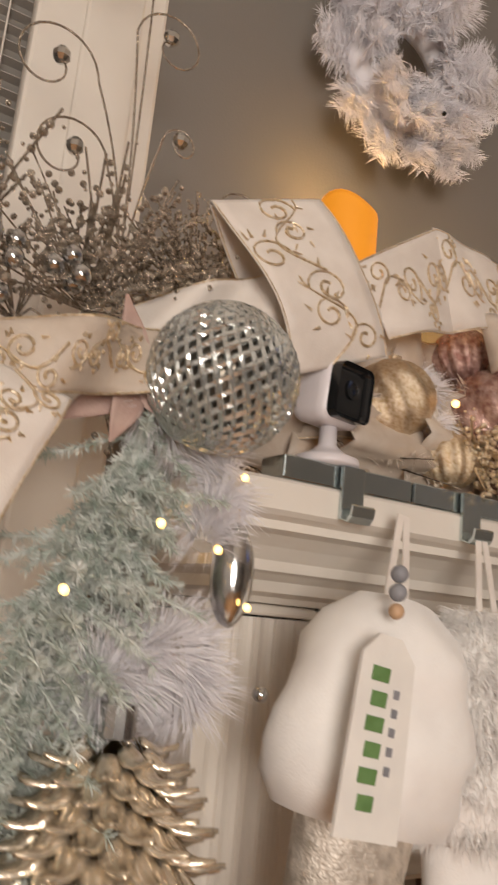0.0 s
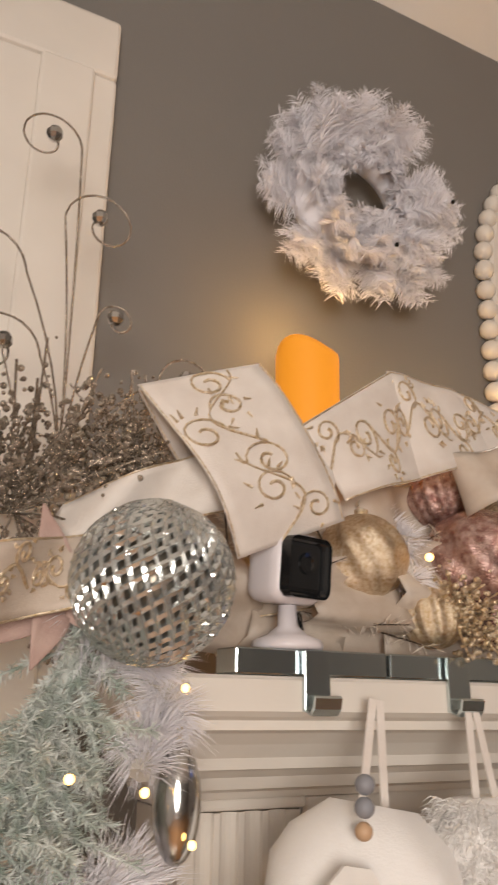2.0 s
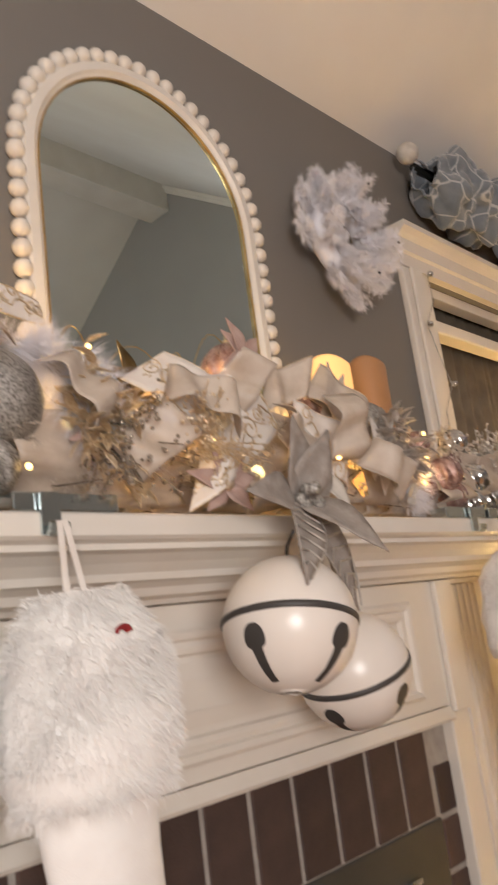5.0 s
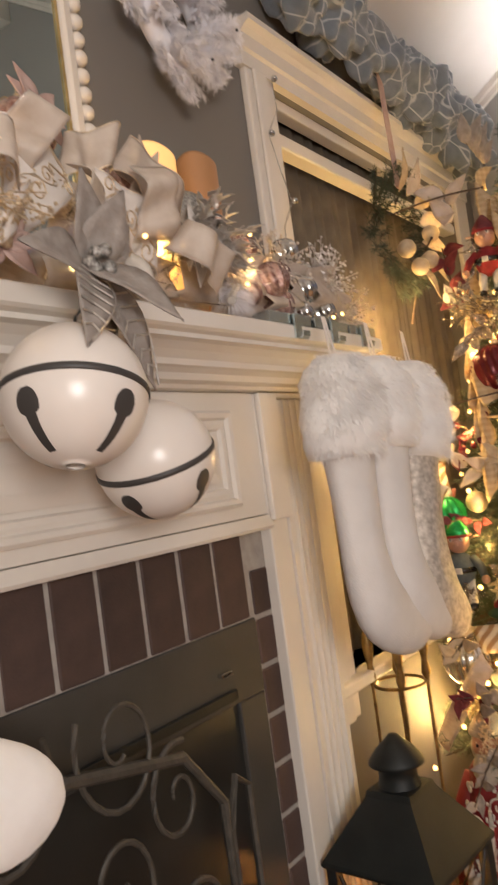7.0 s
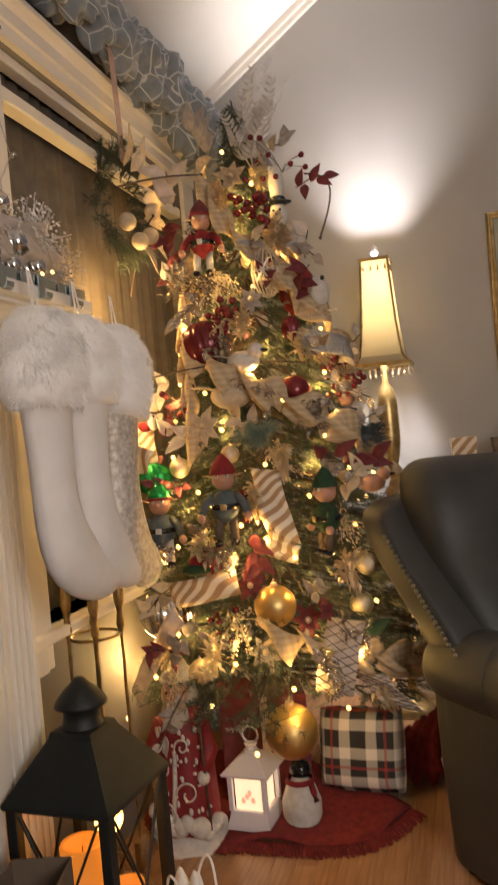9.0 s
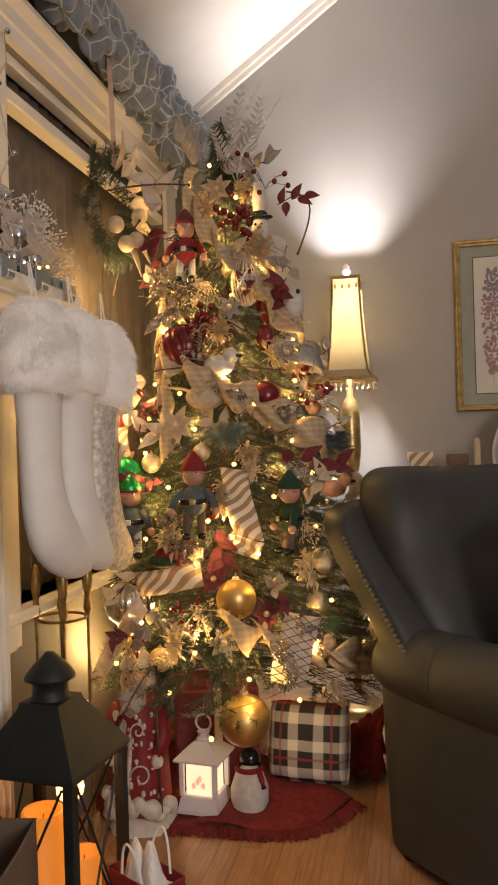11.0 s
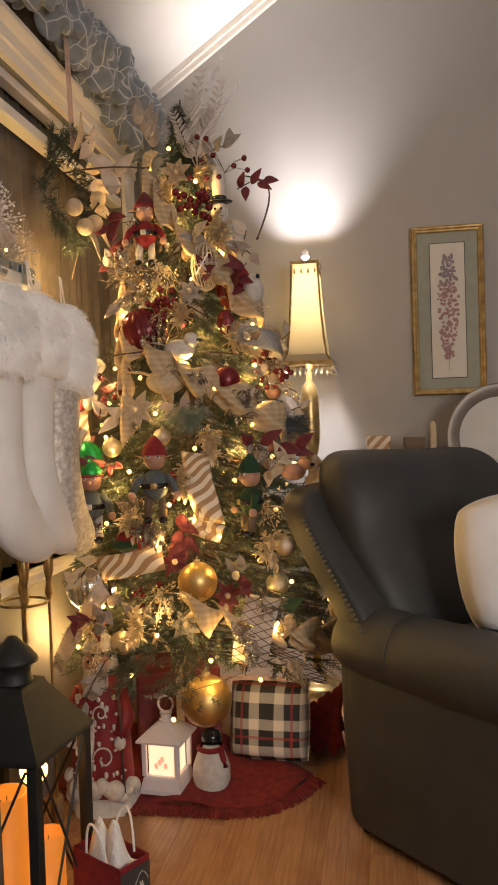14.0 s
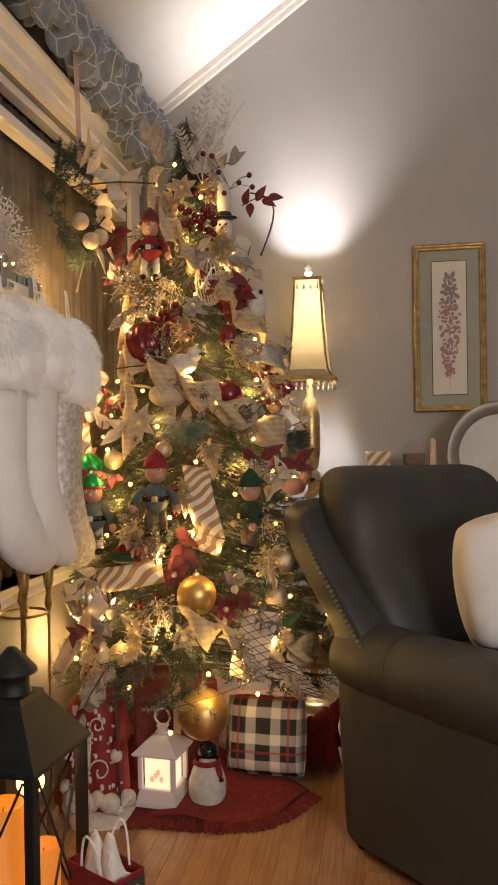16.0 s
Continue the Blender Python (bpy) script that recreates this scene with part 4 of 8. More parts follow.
# ---- ribbon bows ----
def wired_ribbon(t, S, nu=40, nv=8, seed=0, scroll=True, mat=None, edge=True):
    """A wire-edged ribbon from S(u, v), with glitter scrolls lying on it."""
    rib = part("ribbon_loop", sheet(S, nu, nv, 0.0006), mat or RIBBON, t, smooth=True)

    def on(u, v, off=0.0016):
        u, v = min(0.99, max(0.01, u)), min(0.99, max(0.01, v))
        p = Vector(S(u, v))
        n = (Vector(S(min(1, u + 0.01), v)) - p).cross(Vector(S(u, min(1, v + 0.01))) - p)
        n = n.normalized()
        if n.y > 0:
            n = -n
        return p + n * off
    if edge:
        for v in (0.012, 0.988):
            part("wire_edge", sweep([on(u, v, 0) for u in np.linspace(0.01, 0.99, nu)], 0.0011, 5), GOLD, rib)
    if scroll:
        rr = random.Random(seed)
        bm = bmesh.new()
        L = (Vector(S(0.6, 0.5)) - Vector(S(0.4, 0.5))).length * 5
        W = (Vector(S(0.5, 1)) - Vector(S(0.5, 0))).length
        n = max(2, int(L / (W * 0.75)))
        for k in range(n):
            cu, s = (k + 0.5) / n, (-1) ** k
            mid = [(cu + (f - 0.5) * 0.95 / n, 0.5 + s * 0.20 * math.sin(5.5 * f - 0.6)) for f in np.linspace(0, 1, 14)]
            sweep([on(*q) for q in mid], lambda f: 0.0013 - 0.0005 * f, 5, bm)
            for j, side in ((3, 1), (7, -1), (11, 1)):
                R = W * rr.uniform(0.11, 0.17)
                u0, v0 = mid[j]
                side *= s
                v1 = v0 + side * R * 1.3 / W
                pts = []
                for a in np.linspace(0, 2.7 * math.pi, 22):
                    q = R * (1 - 0.78 * a / (2.7 * math.pi))
                    pts.append(on(u0 + q * math.sin(a) / L, v1 - side * q * 1.3 * math.cos(a) / W))
                sweep(pts, lambda f: 0.0010 + 0.0005 * f, 5, bm)
                for i in range(4):
                    a = rr.uniform(0, 6.28)
                    p0 = (u0 + R * 1.15 * math.cos(a) / L, v1 + R * 1.4 * math.sin(a) / W)
                    p1 = (p0[0] + R * 0.5 * math.cos(a + 0.5) / L, p0[1] + R * 0.5 * math.sin(a + 0.5) / W)
                    sweep([on(*p0), on(*p1)], lambda f: 0.0017 - 0.0011 * f, 4, bm)
        tagged(part("glitter_scroll", bm, GOLD, rib, "gold glitter scrollwork"), kind="stuff")
    return rib


def strip(a, b, wa, wb, bulge=0.0, wave=0.0, turns=2.0, sag=0.0):
    """A ribbon run from a to b; wa and wb are its width vectors at the ends."""
    a, b, wa, wb = Vector(a), Vector(b), Vector(wa), Vector(wb)

    def S(u, v):
        w = wa.lerp(wb, u) * (v - 0.5)
        n = (b - a).cross(wa).normalized()
        if n.y > 0:
            n = -n
        return a.lerp(b, u) + w + n * (bulge * math.sin(math.pi * u) + wave * math.sin(turns * math.pi * u + 1.5 * v)) + Vector((0, 0, -sag * math.sin(math.pi * u)))
    return S


bow = thing("ribbon_bow", "large white wired ribbon bow with gold glitter scrolls", "bow", pose(0, 0, 0))
# upright loop, side loop, second side loop and tails
wired_ribbon(bow, strip((0.402, 0.527, 1.574), (0.323, 0.548, 1.712), (0.102, 0.005, 0.042), (0.112, 0.005, 0.043), 0.022, 0.004), seed=1)
wired_ribbon(bow, strip((0.323, 0.552, 1.710), (0.41, 0.57, 1.60), (0.108, 0.005, 0.042), (0.07, 0, 0.05), -0.012), seed=2, scroll=False)
wired_ribbon(bow, strip((0.436, 0.533, 1.646), (0.545, 0.552, 1.707), (-0.045, 0.005, 0.062), (-0.027, 0.01, 0.110), 0.014, 0.004, 2), seed=3)
wired_ribbon(bow, strip((0.540, 0.553, 1.706), (0.650, 0.565, 1.727), (-0.027, 0.01, 0.110), (-0.045, 0.01, 0.072), 0.010, 0.005, 2), seed=4)
wired_ribbon(bow, strip((0.645, 0.565, 1.727), (0.80, 0.588, 1.724), (-0.045, 0.01, 0.072), (-0.01, 0.0, 0.026), 0.010, 0.004, 2), seed=5)
wired_ribbon(bow, strip((0.36, 0.545, 1.63), (0.205, 0.56, 1.56), (0.02, 0, 0.07), (0.03, 0, 0.06), 0.01, 0.01, 3), seed=6, scroll=False)
wired_ribbon(bow, strip((0.40, 0.585, 1.575), (0.64, 0.615, 1.62), (0.0, 0, 0.12), (0.0, 0, 0.11), 0.015, 0.015, 4), seed=15, scroll=False, mat=SHEER)
part("knot", ball(0.013, (0.432, 0.528, 1.628), m=Matrix.Diagonal((1, 0.7, 1.25, 1))), RIBBON, bow, smooth=True)

tail = thing("ribbon_bow", "white wired ribbon trailing down beside the mantel", "bow")
wired_ribbon(tail, strip((0.27, 0.54, 1.545), (0.10, 0.50, 1.50), (0.0, 0, 0.05), (0.0, 0, 0.055), 0.02, 0.012, 3), seed=7, mat=SHEER)
wired_ribbon(tail, strip((0.125, 0.50, 1.49), (0.07, 0.47, 1.36), (0.062, 0, -0.02), (0.062, 0, -0.01), 0.015, 0.01, 2), seed=8)

bow2 = thing("ribbon_bow", "cream wired ribbon bow with gold scrolls behind the bells", "bow")
wired_ribbon(bow2, strip((1.03, 0.53, 1.56), (0.93, 0.56, 1.67), (0.06, 0, 0.07), (0.08, 0, 0.05), 0.03), seed=9)
wired_ribbon(bow2, strip((1.03, 0.53, 1.56), (1.16, 0.57, 1.66), (-0.04, 0, 0.075), (-0.05, 0, 0.07), 0.03), seed=10)
wired_ribbon(bow2, strip((1.05, 0.52, 1.56), (0.96, 0.52, 1.50), (0.03, 0, 0.07), (0.03, 0, 0.07), 0.03), seed=11)
wired_ribbon(bow2, strip((1.18, 0.54, 1.60), (1.32, 0.56, 1.55), (0.02, 0, 0.09), (0.02, 0, 0.09), 0.035, 0.01, 3), seed=12)
wired_ribbon(bow2, strip((1.16, 0.57, 1.66), (1.26, 0.55, 1.69), (0.02, 0, 0.07), (0.04, 0, 0.07), 0.03, 0.015, 3), seed=13, scroll=False, mat=SHEER)
wired_ribbon(bow2, strip((1.26, 0.55, 1.69), (1.36, 0.54, 1.60), (0.05, 0, 0.06), (0.06, 0, 0.05), 0.03, 0.01, 3), seed=14, scroll=False, mat=SHEER)


# ---- baubles and sprays ----
def bauble(x, y, z, r, mat, label, ridges=0, swirl=0.0, bands=0, name="bauble", squashz=1.0, cap=True, turn=0.0, lean=0.0, group=""):
    t = thing(name, label, "ornament", pose(x, y, z, lean, 0, turn), group=group)
    prof = [(r * math.cos(a), r * squashz * math.sin(a)) for a in np.linspace(-math.pi / 2, math.pi / 2, 33)]
    prof[0], prof[-1] = (0, -r * squashz), (0, r * squashz)
    if bands:
        prof = [(p * (1 + 0.05 * math.sin(bands * k)), q) if 0 < k < 32 else (p, q) for k, (p, q) in enumerate(prof)]
    f = (lambda a, zz: 1 + 0.065 * math.cos(ridges * a + swirl * zz / r)) if ridges else None
    part("globe", lathe(prof, 64 if ridges else 32, squash=f), mat, t, smooth=True)
    if cap:
        c = part("cap", lathe([(r * 0.16, r * squashz * 0.97), (r * 0.17, r * squashz * 1.1), (r * 0.1, r * squashz * 1.13), (0.0, r * squashz * 1.13)], 14), GOLD, t, "gold cap")
        part("loop", sweep([(0.1 * r * math.cos(a), 0, r * squashz * 1.2 + 0.1 * r * math.sin(a)) for a in np.linspace(0, 2 * math.pi, 13)], 0.0009, 5), GOLD, c)
    return t


LATT = principled("silvered_glass_lattice", (0.60, 0.62, 0.60), 0.22, 0.8)


HOLE = principled("dark_champagne_glass", (0.16, 0.14, 0.11), 0.3, 0.7)


def mosaic_ball(x, y, z, r):
    t = thing("lattice_ball", "silver mirrored lattice ball ornament", "ornament", pose(x, y, z, 20, 15, 0))
    web, gems = bmesh.new(), bmesh.new()
    rows, n = 20, 30

    def on(j, k, lift=1.0):
        la = math.pi * (0.06 + 0.88 * j / rows - 0.5)
        lo = 2 * math.pi * (k + 0.5 * (j % 2)) / n
        return Vector((math.cos(la) * math.cos(lo), math.cos(la) * math.sin(lo), math.sin(la))) * (r * lift)
    for j in range(rows + 1):
        for k in range(n):
            p = on(j, k)
            if j < rows:
                for q in (on(j + 1, k), on(j + 1, k + (1 if j % 2 else -1))):
                    sweep([p, (p + q) * 0.505, q], lambda f: r * (0.047 + 0.022 * abs(f - 0.5)) * random.uniform(0.8, 1.15), 5, web, False)
            if (j + k) % 2:
                bmesh.ops.create_icosphere(gems, subdivisions=1, radius=r * 0.064 * random.uniform(0.7, 1.1), matrix=Matrix.Translation(p * 1.0) @ Matrix.Rotation(random.random() * 3, 4, "Y"))
    tagged(part("mirror_lattice", web, LATT, t, "silvered glass lattice"), kind="stuff")
    tagged(part("crystal_mass", gems, CHROME, t, "glass crystals"), kind="stuff")
    part("core", ball(r * 0.90), HOLE, t, smooth=True)
    return t


random.seed(21)
mosaic_ball(0.272, 0.500, 1.526, 0.0555)
bauble(0.509, 0.578, 1.577, 0.041, GOLD, "gold swirled glass bauble", 8, 5.0)
bauble(0.627, 0.60, 1.655, 0.034, ROSE, "rose-gold ribbed glass bauble", 14, 3.0)
bauble(0.637, 0.560, 1.580, 0.054, ROSE, "rose swirled glass bauble with glitter bands", 8, 5.5)
bauble(0.575, 0.56, 1.525, 0.030, GOLD, "small gold ribbed glass bauble", 12, 2.0)
bauble(0.645, 0.548, 1.525, 0.028, ROSE, "small rose glitter bauble", 10, 0.0, 1)
bauble(0.728, 0.598, 1.606, 0.063, SILVG, "round silver glitter bauble", 0)
bauble(0.70, 0.552, 1.518, 0.032, SILVG, "silver swirl glass bauble", 10, 4.0)
bauble(1.135, 0.60, 1.705, 0.044, ROSE, "rose glass bauble nestled in ribbon", 10, 2.0)
bauble(1.315, 0.595, 1.665, 0.040, ROSE, "rose glass bauble nestled in ribbon", 10, 2.0)
bauble(1.444, 0.585, 1.640, 0.045, SILVG, "silver glitter bauble beside the flowers", 0)
for x, y, z, r in ((1.62, 0.60, 1.62, 0.032), (1.665, 0.57, 1.56, 0.036), (1.70, 0.58, 1.52, 0.030), (1.735, 0.60, 1.59, 0.03), (1.60, 0.58, 1.53, 0.025)):
    bauble(x, y, z, r, ROSE, "rose ribbed glass bauble on a spray", 10, 3.0, group="rose baubles on the mantel")
for x, y, z, r in ((1.78, 0.60, 1.64, 0.03), (1.80, 0.585, 1.56, 0.034), (1.84, 0.6, 1.60, 0.028), (1.865, 0.58, 1.52, 0.03), (1.76, 0.57, 1.505, 0.026)):
    bauble(x, y, z, r, SILVER, "silver ribbed glass bauble on a spray", 10, 3.0, group="silver baubles on the mantel")


def glitter_spray(x, y, z, n, spread, mat, label, seed, tilt=(0, -0.2, 1), name="glitter_spray", leafy=False, length=0.12):
    random.seed(seed)
    t = thing(name, label, "artificial spray", pose(x, y, z))
    stems, heads = bmesh.new(), bmesh.new()
    for k in range(n):
        d = (Vector(tilt) + Vector((rnd(spread), rnd(spread) * 0.5, rnd(spread)))).normalized()
        L = length * random.uniform(0.5, 1.1)
        sweep([(0, 0, 0), d * L * 0.5 + Vector((rnd(0.01), 0, 0.006)), d * L], 0.0011, 4, stems)
        for j in range(14):
            f = 0.25 + 0.75 * j / 14
            o = d * (L * f) + Vector((rnd(0.012), rnd(0.012), rnd(0.012)))
            if leafy:
                leaf_bm(0.028, 0.013, 0.3, 0.2, heads, frame_at(o, d + Vector((rnd(), rnd(), rnd()))), 3, 2)
            else:
                bmesh.ops.create_icosphere(heads, subdivisions=1, radius=0.0025 * random.uniform(0.6, 1.5), matrix=Matrix.Translation(o))
    tagged(part("stem_mass", stems, mat, t), kind="stuff")
    tagged(part("berry_mass" if not leafy else "leaf_mass", heads, mat, t), kind="stuff")
    return t


glitter_spray(0.19, 0.60, 1.585, 60, 0.9, CHAMPD, "bronze glitter berry spray at the mantel end", 31, (-0.15, -0.3, 0.35), length=0.13)
glitter_spray(0.29, 0.615, 1.62, 45, 0.8, CHAMPD, "bronze glitter berry spray at the mantel end", 32, (-0.1, -0.2, 0.7), length=0.10)
glitter_spray(0.09, 0.56, 1.60, 45, 0.9, CHAMPD, "bronze glitter berry spray at the mantel end", 33, (-0.6, -0.3, 0.2), length=0.12)
glitter_spray(0.86, 0.535, 1.545, 20, 0.7, CHAMPD, "bronze glitter twig spray", 34, (0, -0.4, -0.3), length=0.09)
glitter_spray(0.97, 0.51, 1.545, 26, 0.7, GOLD, "gold glitter twig spray", 35, (-0.2, -0.5, 0.2), length=0.09)
glitter_spray(0.82, 0.55, 1.56, 10, 0.7, GOLD, "gold glitter leaf spray", 36, (0.2, -0.5, -0.1), leafy=True, length=0.10)
glitter_spray(1.42, 0.56, 1.56, 22, 0.6, SILVLEAF, "silver glitter leaf spray", 37, (0.3, -0.5, 0.3), leafy=True, length=0.10)
glitter_spray(1.72, 0.60, 1.58, 30, 0.8, CHAMP, "champagne glitter berry spray", 38, (0, -0.3, 0.5), length=0.09)
glitter_spray(1.90, 0.60, 1.57, 36, 0.8, SILVLEAF, "silver glitter twig spray", 39, (0.2, -0.3, 0.7), length=0.11)
glitter_spray(0.60, 0.55, 1.52, 26, 0.9, GOLD, "gold glitter twig spray", 40, (0.1, -0.5, 0.1), length=0.07)
glitter_spray(1.96, 0.60, 1.50, 30, 0.8, CHAMP, "champagne glitter berry spray over the mantel end", 41, (0.5, -0.2, -0.1), length=0.10)


def rose_leaves(x, y, z, n, seed, mat, label, L=0.09):
    random.seed(seed)
    t = thing("velvet_poinsettia", label, "artificial flower", pose(x, y, z))
    for k in range(n):
        a = 2 * math.pi * k / n + rnd(0.3)
        d = Vector((math.cos(a), -0.35 + rnd(0.2), math.sin(a) * 0.8))
        part("petal", leaf_bm(L * random.uniform(0.75, 1.1), L * 0.45, 0.2, 0.3), mat, t, smooth=True, at=frame_at((0, 0, 0), d, (0, -1, 0)))
    part("centre_bud", ball(0.008, (0, -0.01, 0), u=10, v=8), GOLD, t, smooth=True)
    return t


rose_leaves(0.215, 0.535, 1.515, 8, 51, ROSEV, "dusty rose velvet poinsettia beside the ball", 0.06)
rose_leaves(0.92, 0.575, 1.64, 7, 52, BRASS, "copper satin poinsettia in the garland", 0.06)
rose_leaves(1.22, 0.53, 1.53, 7, 53, WHITEF, "cream and silver poinsettia", 0.08)
rose_leaves(1.40, 0.54, 1.57, 7, 54, RIBBON, "cream and silver poinsettia", 0.075)
rose_leaves(1.13, 0.565, 1.715, 7, 57, ROSEV, "dusty rose velvet flower in the ribbon", 0.06)
rose_leaves(1.315, 0.56, 1.66, 7, 58, SHEER, "champagne sheer flower in the ribbon", 0.065)
rose_leaves(0.86, 0.56, 1.57, 6, 55, ROSEV, "dusty rose velvet poinsettia", 0.06)
rose_leaves(1.0, 0.51, 1.50, 6, 56, ROSEV, "dusty rose velvet poinsettia", 0.06)


def boa(points, label, seed, thick=0.03, n=10):
    """A feather boa lying along points."""
    random.seed(seed)
    t = thing("feather_boa", label, "feather garland")
    bm = bmesh.new()
    pts = [Vector(p) for p in points]
    for a, b in zip(pts, pts[1:]):
        for k in range(n):
            p = a.lerp(b, k / n)
            d = Vector((rnd(), rnd() - 0.3, rnd()))
            plume(bm, p, d, thick, 0.6, 190, thick * 0.6, 0.0007)
    tagged(part("feather_fluff", bm, FEATHER, t), kind="stuff")
    part("cord", sweep(pts, 0.008, 6), WHITEF, t)
    return t


boa([(0.70, 0.62, 1.68), (0.78, 0.58, 1.67), (0.84, 0.56, 1.62), (0.87, 0.55, 1.55)], "white feather boa over the garland", 61, 0.042, 11)
boa([(0.22, 0.56, 1.52), (0.30, 0.53, 1.455), (0.27, 0.50, 1.40)], "white feather boa at the mantel corner", 62, 0.03, 9)
boa([(0.20, 0.50, 1.30), (0.265, 0.52, 1.335), (0.30, 0.55, 1.27)], "white feather boa beside the pilaster", 63, 0.036, 11)
boa([(1.46, 0.60, 1.61), (1.55, 0.62, 1.64), (1.58, 0.58, 1.56), (1.50, 0.55, 1.50)], "white feather boa round the candles", 64, 0.032, 8)
boa([(0.545, 0.60, 1.615), (0.555, 0.57, 1.59), (0.55, 0.56, 1.55)], "small white feather tuft", 65, 0.02, 6)


def sprig(needles, stems, p, d, L, mat=0, n=70, needle=0.018, w=0.0011):
    p, d = Vector(p), Vector(d).normalized()
    tip = p + d * L
    sweep([p, p + d * (L * 0.6), tip], lambda f: 0.0013 * (1 - 0.7 * f), 4, stems)
    for k in range(n):
        f = k / n
        side = Vector((rnd(), rnd(), rnd())).normalized()
        blade(needles, p + d * (L * f), d * 0.7 + side, needle * random.uniform(0.7, 1.15), w, 0.05)


def frosted_garland():
    random.seed(71)
    t = thing("fir_garland", "frosted green fir garland hanging beside the mantel", "garland")
    needles, stems = bmesh.new(), bmesh.new()
    spine = [Vector(p) for p in ((0.25, 0.56, 1.52), (0.22, 0.545, 1.45), (0.185, 0.53, 1.37), (0.165, 0.52, 1.28), (0.15, 0.51, 1.18), (0.14, 0.505, 1.05))]
    sweep(spine, 0.006, 6, stems)
    for a, b in zip(spine, spine[1:]):
        for k in range(52):
            d = Vector((rnd(1.0), -0.5 + rnd(0.8), -0.6 + rnd(0.6)))
            sprig(needles, stems, a.lerp(b, k / 26), d, random.uniform(0.05, 0.10), n=270, needle=0.0095, w=0.0009)
    tagged(part("needles", needles, FROST, t), kind="stuff")
    part("stem", stems, FROST, t)
    return t


frosted_garland()


CONE = rich("champagne_metal", (0.62, 0.52, 0.38), (0.78, 0.70, 0.58), 0.25, 0.75, scale=80, bump=0.2)


def pine_cone(x, y, z, L, R, mat, label, lean=(0, 0, 0)):
    t = thing("pine_cone", label, "pine cone", pose(x, y, z, *lean))
    part("core", lathe([(0, 0), (R * 0.6, -L * 0.2), (R * 0.7, -L * 0.5), (R * 0.4, -L * 0.9), (0, -L)], 16), BRASS, t, smooth=True)
    me = None
    count = 210
    for k in range(count):
        f = (k + 0.5) / count
        rr = R * (0.12 + 0.90 * math.sin(math.pi * min(1, f * 0.80 + 0.06)) ** 0.8)
        m = Matrix.Translation((0, 0, -L * f)) @ Matrix.Rotation(k * 2.39996, 4, "Z") @ Matrix.Translation((rr * 0.78, 0, 0)) @ Matrix.Rotation(radians((48 + 34 * f if f < 0.7 else 70) + random.uniform(-4, 4)), 4, "Y")
        s = 0.6 + 0.4 * rr / R
        m = m @ Matrix.Diagonal((s, s, s, 1))
        if me is None:
            def S(u, v):
                w = 0.0108 * math.sin(math.pi * (0.22 + 0.70 * u))
                k2 = (v - 0.5) * 2
                return (R * 0.44 * u, k2 * w, 0.008 * u - 0.006 * k2 * k2 + 0.016 * max(0, u - 0.7) * 3)
            o = part("scale", sheet(S, 5, 4, 0.0018), mat, t, smooth=True, at=m)
            me = o.data
        else:
            o = new("scale", me)
            o.parent = t
            o.matrix_basis = m
    part("hanger_cap", lathe([(0.012, 0), (0.012, 0.02), (0.004, 0.022), (0, 0.022)], 12), SILVER, t)
    return t


pine_cone(0.208, 0.47, 1.275, 0.19, 0.064, CONE, "oversized gold pine cone hanging from the garland")
bauble(0.297, 0.50, 1.383, 0.016, SILVER, "slim silver glass drop", 0, squashz=2.4)
bauble(0.338, 0.51, 1.298, 0.006, SILVER, "tiny silver pearl bead beside the pilaster", 0, cap=False)


def bead_pick():
    random.seed(79)
    t = thing("bead_pick", "cluster of silver glass beads at the mantel end", "artificial spray", pose(0.105, 0.52, 1.555))
    me = None
    for k in range(20):
        p = Vector((rnd(0.05), rnd(0.02), rnd(0.04)))
        part("stem", sweep([(0.02, 0.03, -0.01), p * 0.5, p], 0.0009, 4), CHAMPD, t)
        if me is None:
            o = part("bead", ball(0.0075, u=12, v=8), SILVER, t, smooth=True)
            me = o.data
        else:
            o = new("bead", me)
            o.parent = t
        o.matrix_basis = Matrix.Translation(p)


bead_pick()


def curl_pick():
    """Glitter wires ending in spirals with jewels."""
    t = thing("curl_pick", "gold glitter wire pick with curled tips and jewels", "artificial spray", pose(0.235, 0.66, 1.62))
    for k, (dx, dz, R, s) in enumerate(((0.085, 0.12, 0.032, 1), (-0.02, 0.27, 0.04, 1), (-0.05, 0.20, 0.045, -1), (-0.03, 0.12, 0.04, -1), (0.02, 0.17, 0.02, 1), (-0.01, 0.35, 0.035, -1))):
        stem = [Vector((dx * f ** 2, -0.02 * f, dz * f)) for f in np.linspace(0, 1, 8)]
        end = stem[-1]
        c = end + Vector((s * R, 0, 0))
        cur = [c + Vector((-s * R * (1 - a / 9) * math.cos(a), 0, R * (1 - a / 9) * math.sin(a))) for a in np.linspace(0.1, 7, 26)]
        w = part("wire", sweep(stem + cur, 0.0012, 5), CHAMPD, t)
        part("jewel", ball(0.0085, cur[-1] + Vector((0, -0.004, 0)), u=8, v=5), SILVER, w, "faceted clear jewel")
    return t


curl_pick()


def fairy_string(points, bulbs, label, bulb=None, r=0.004, wire=None):
    t = thing("fairy_lights", label, "string lights")
    if len(points) > 1:
        part("wire", sweep(points, 0.0009, 5), wire or GILT, t)
    me = None
    for p in bulbs:
        if me is None:
            o = part("bulb", ball(r, u=8, v=6), bulb or BULB, t, smooth=True)
            me = o.data
        else:
            o = new("bulb", me)
            o.parent = t
        o.matrix_basis = pose(*p)
    return t


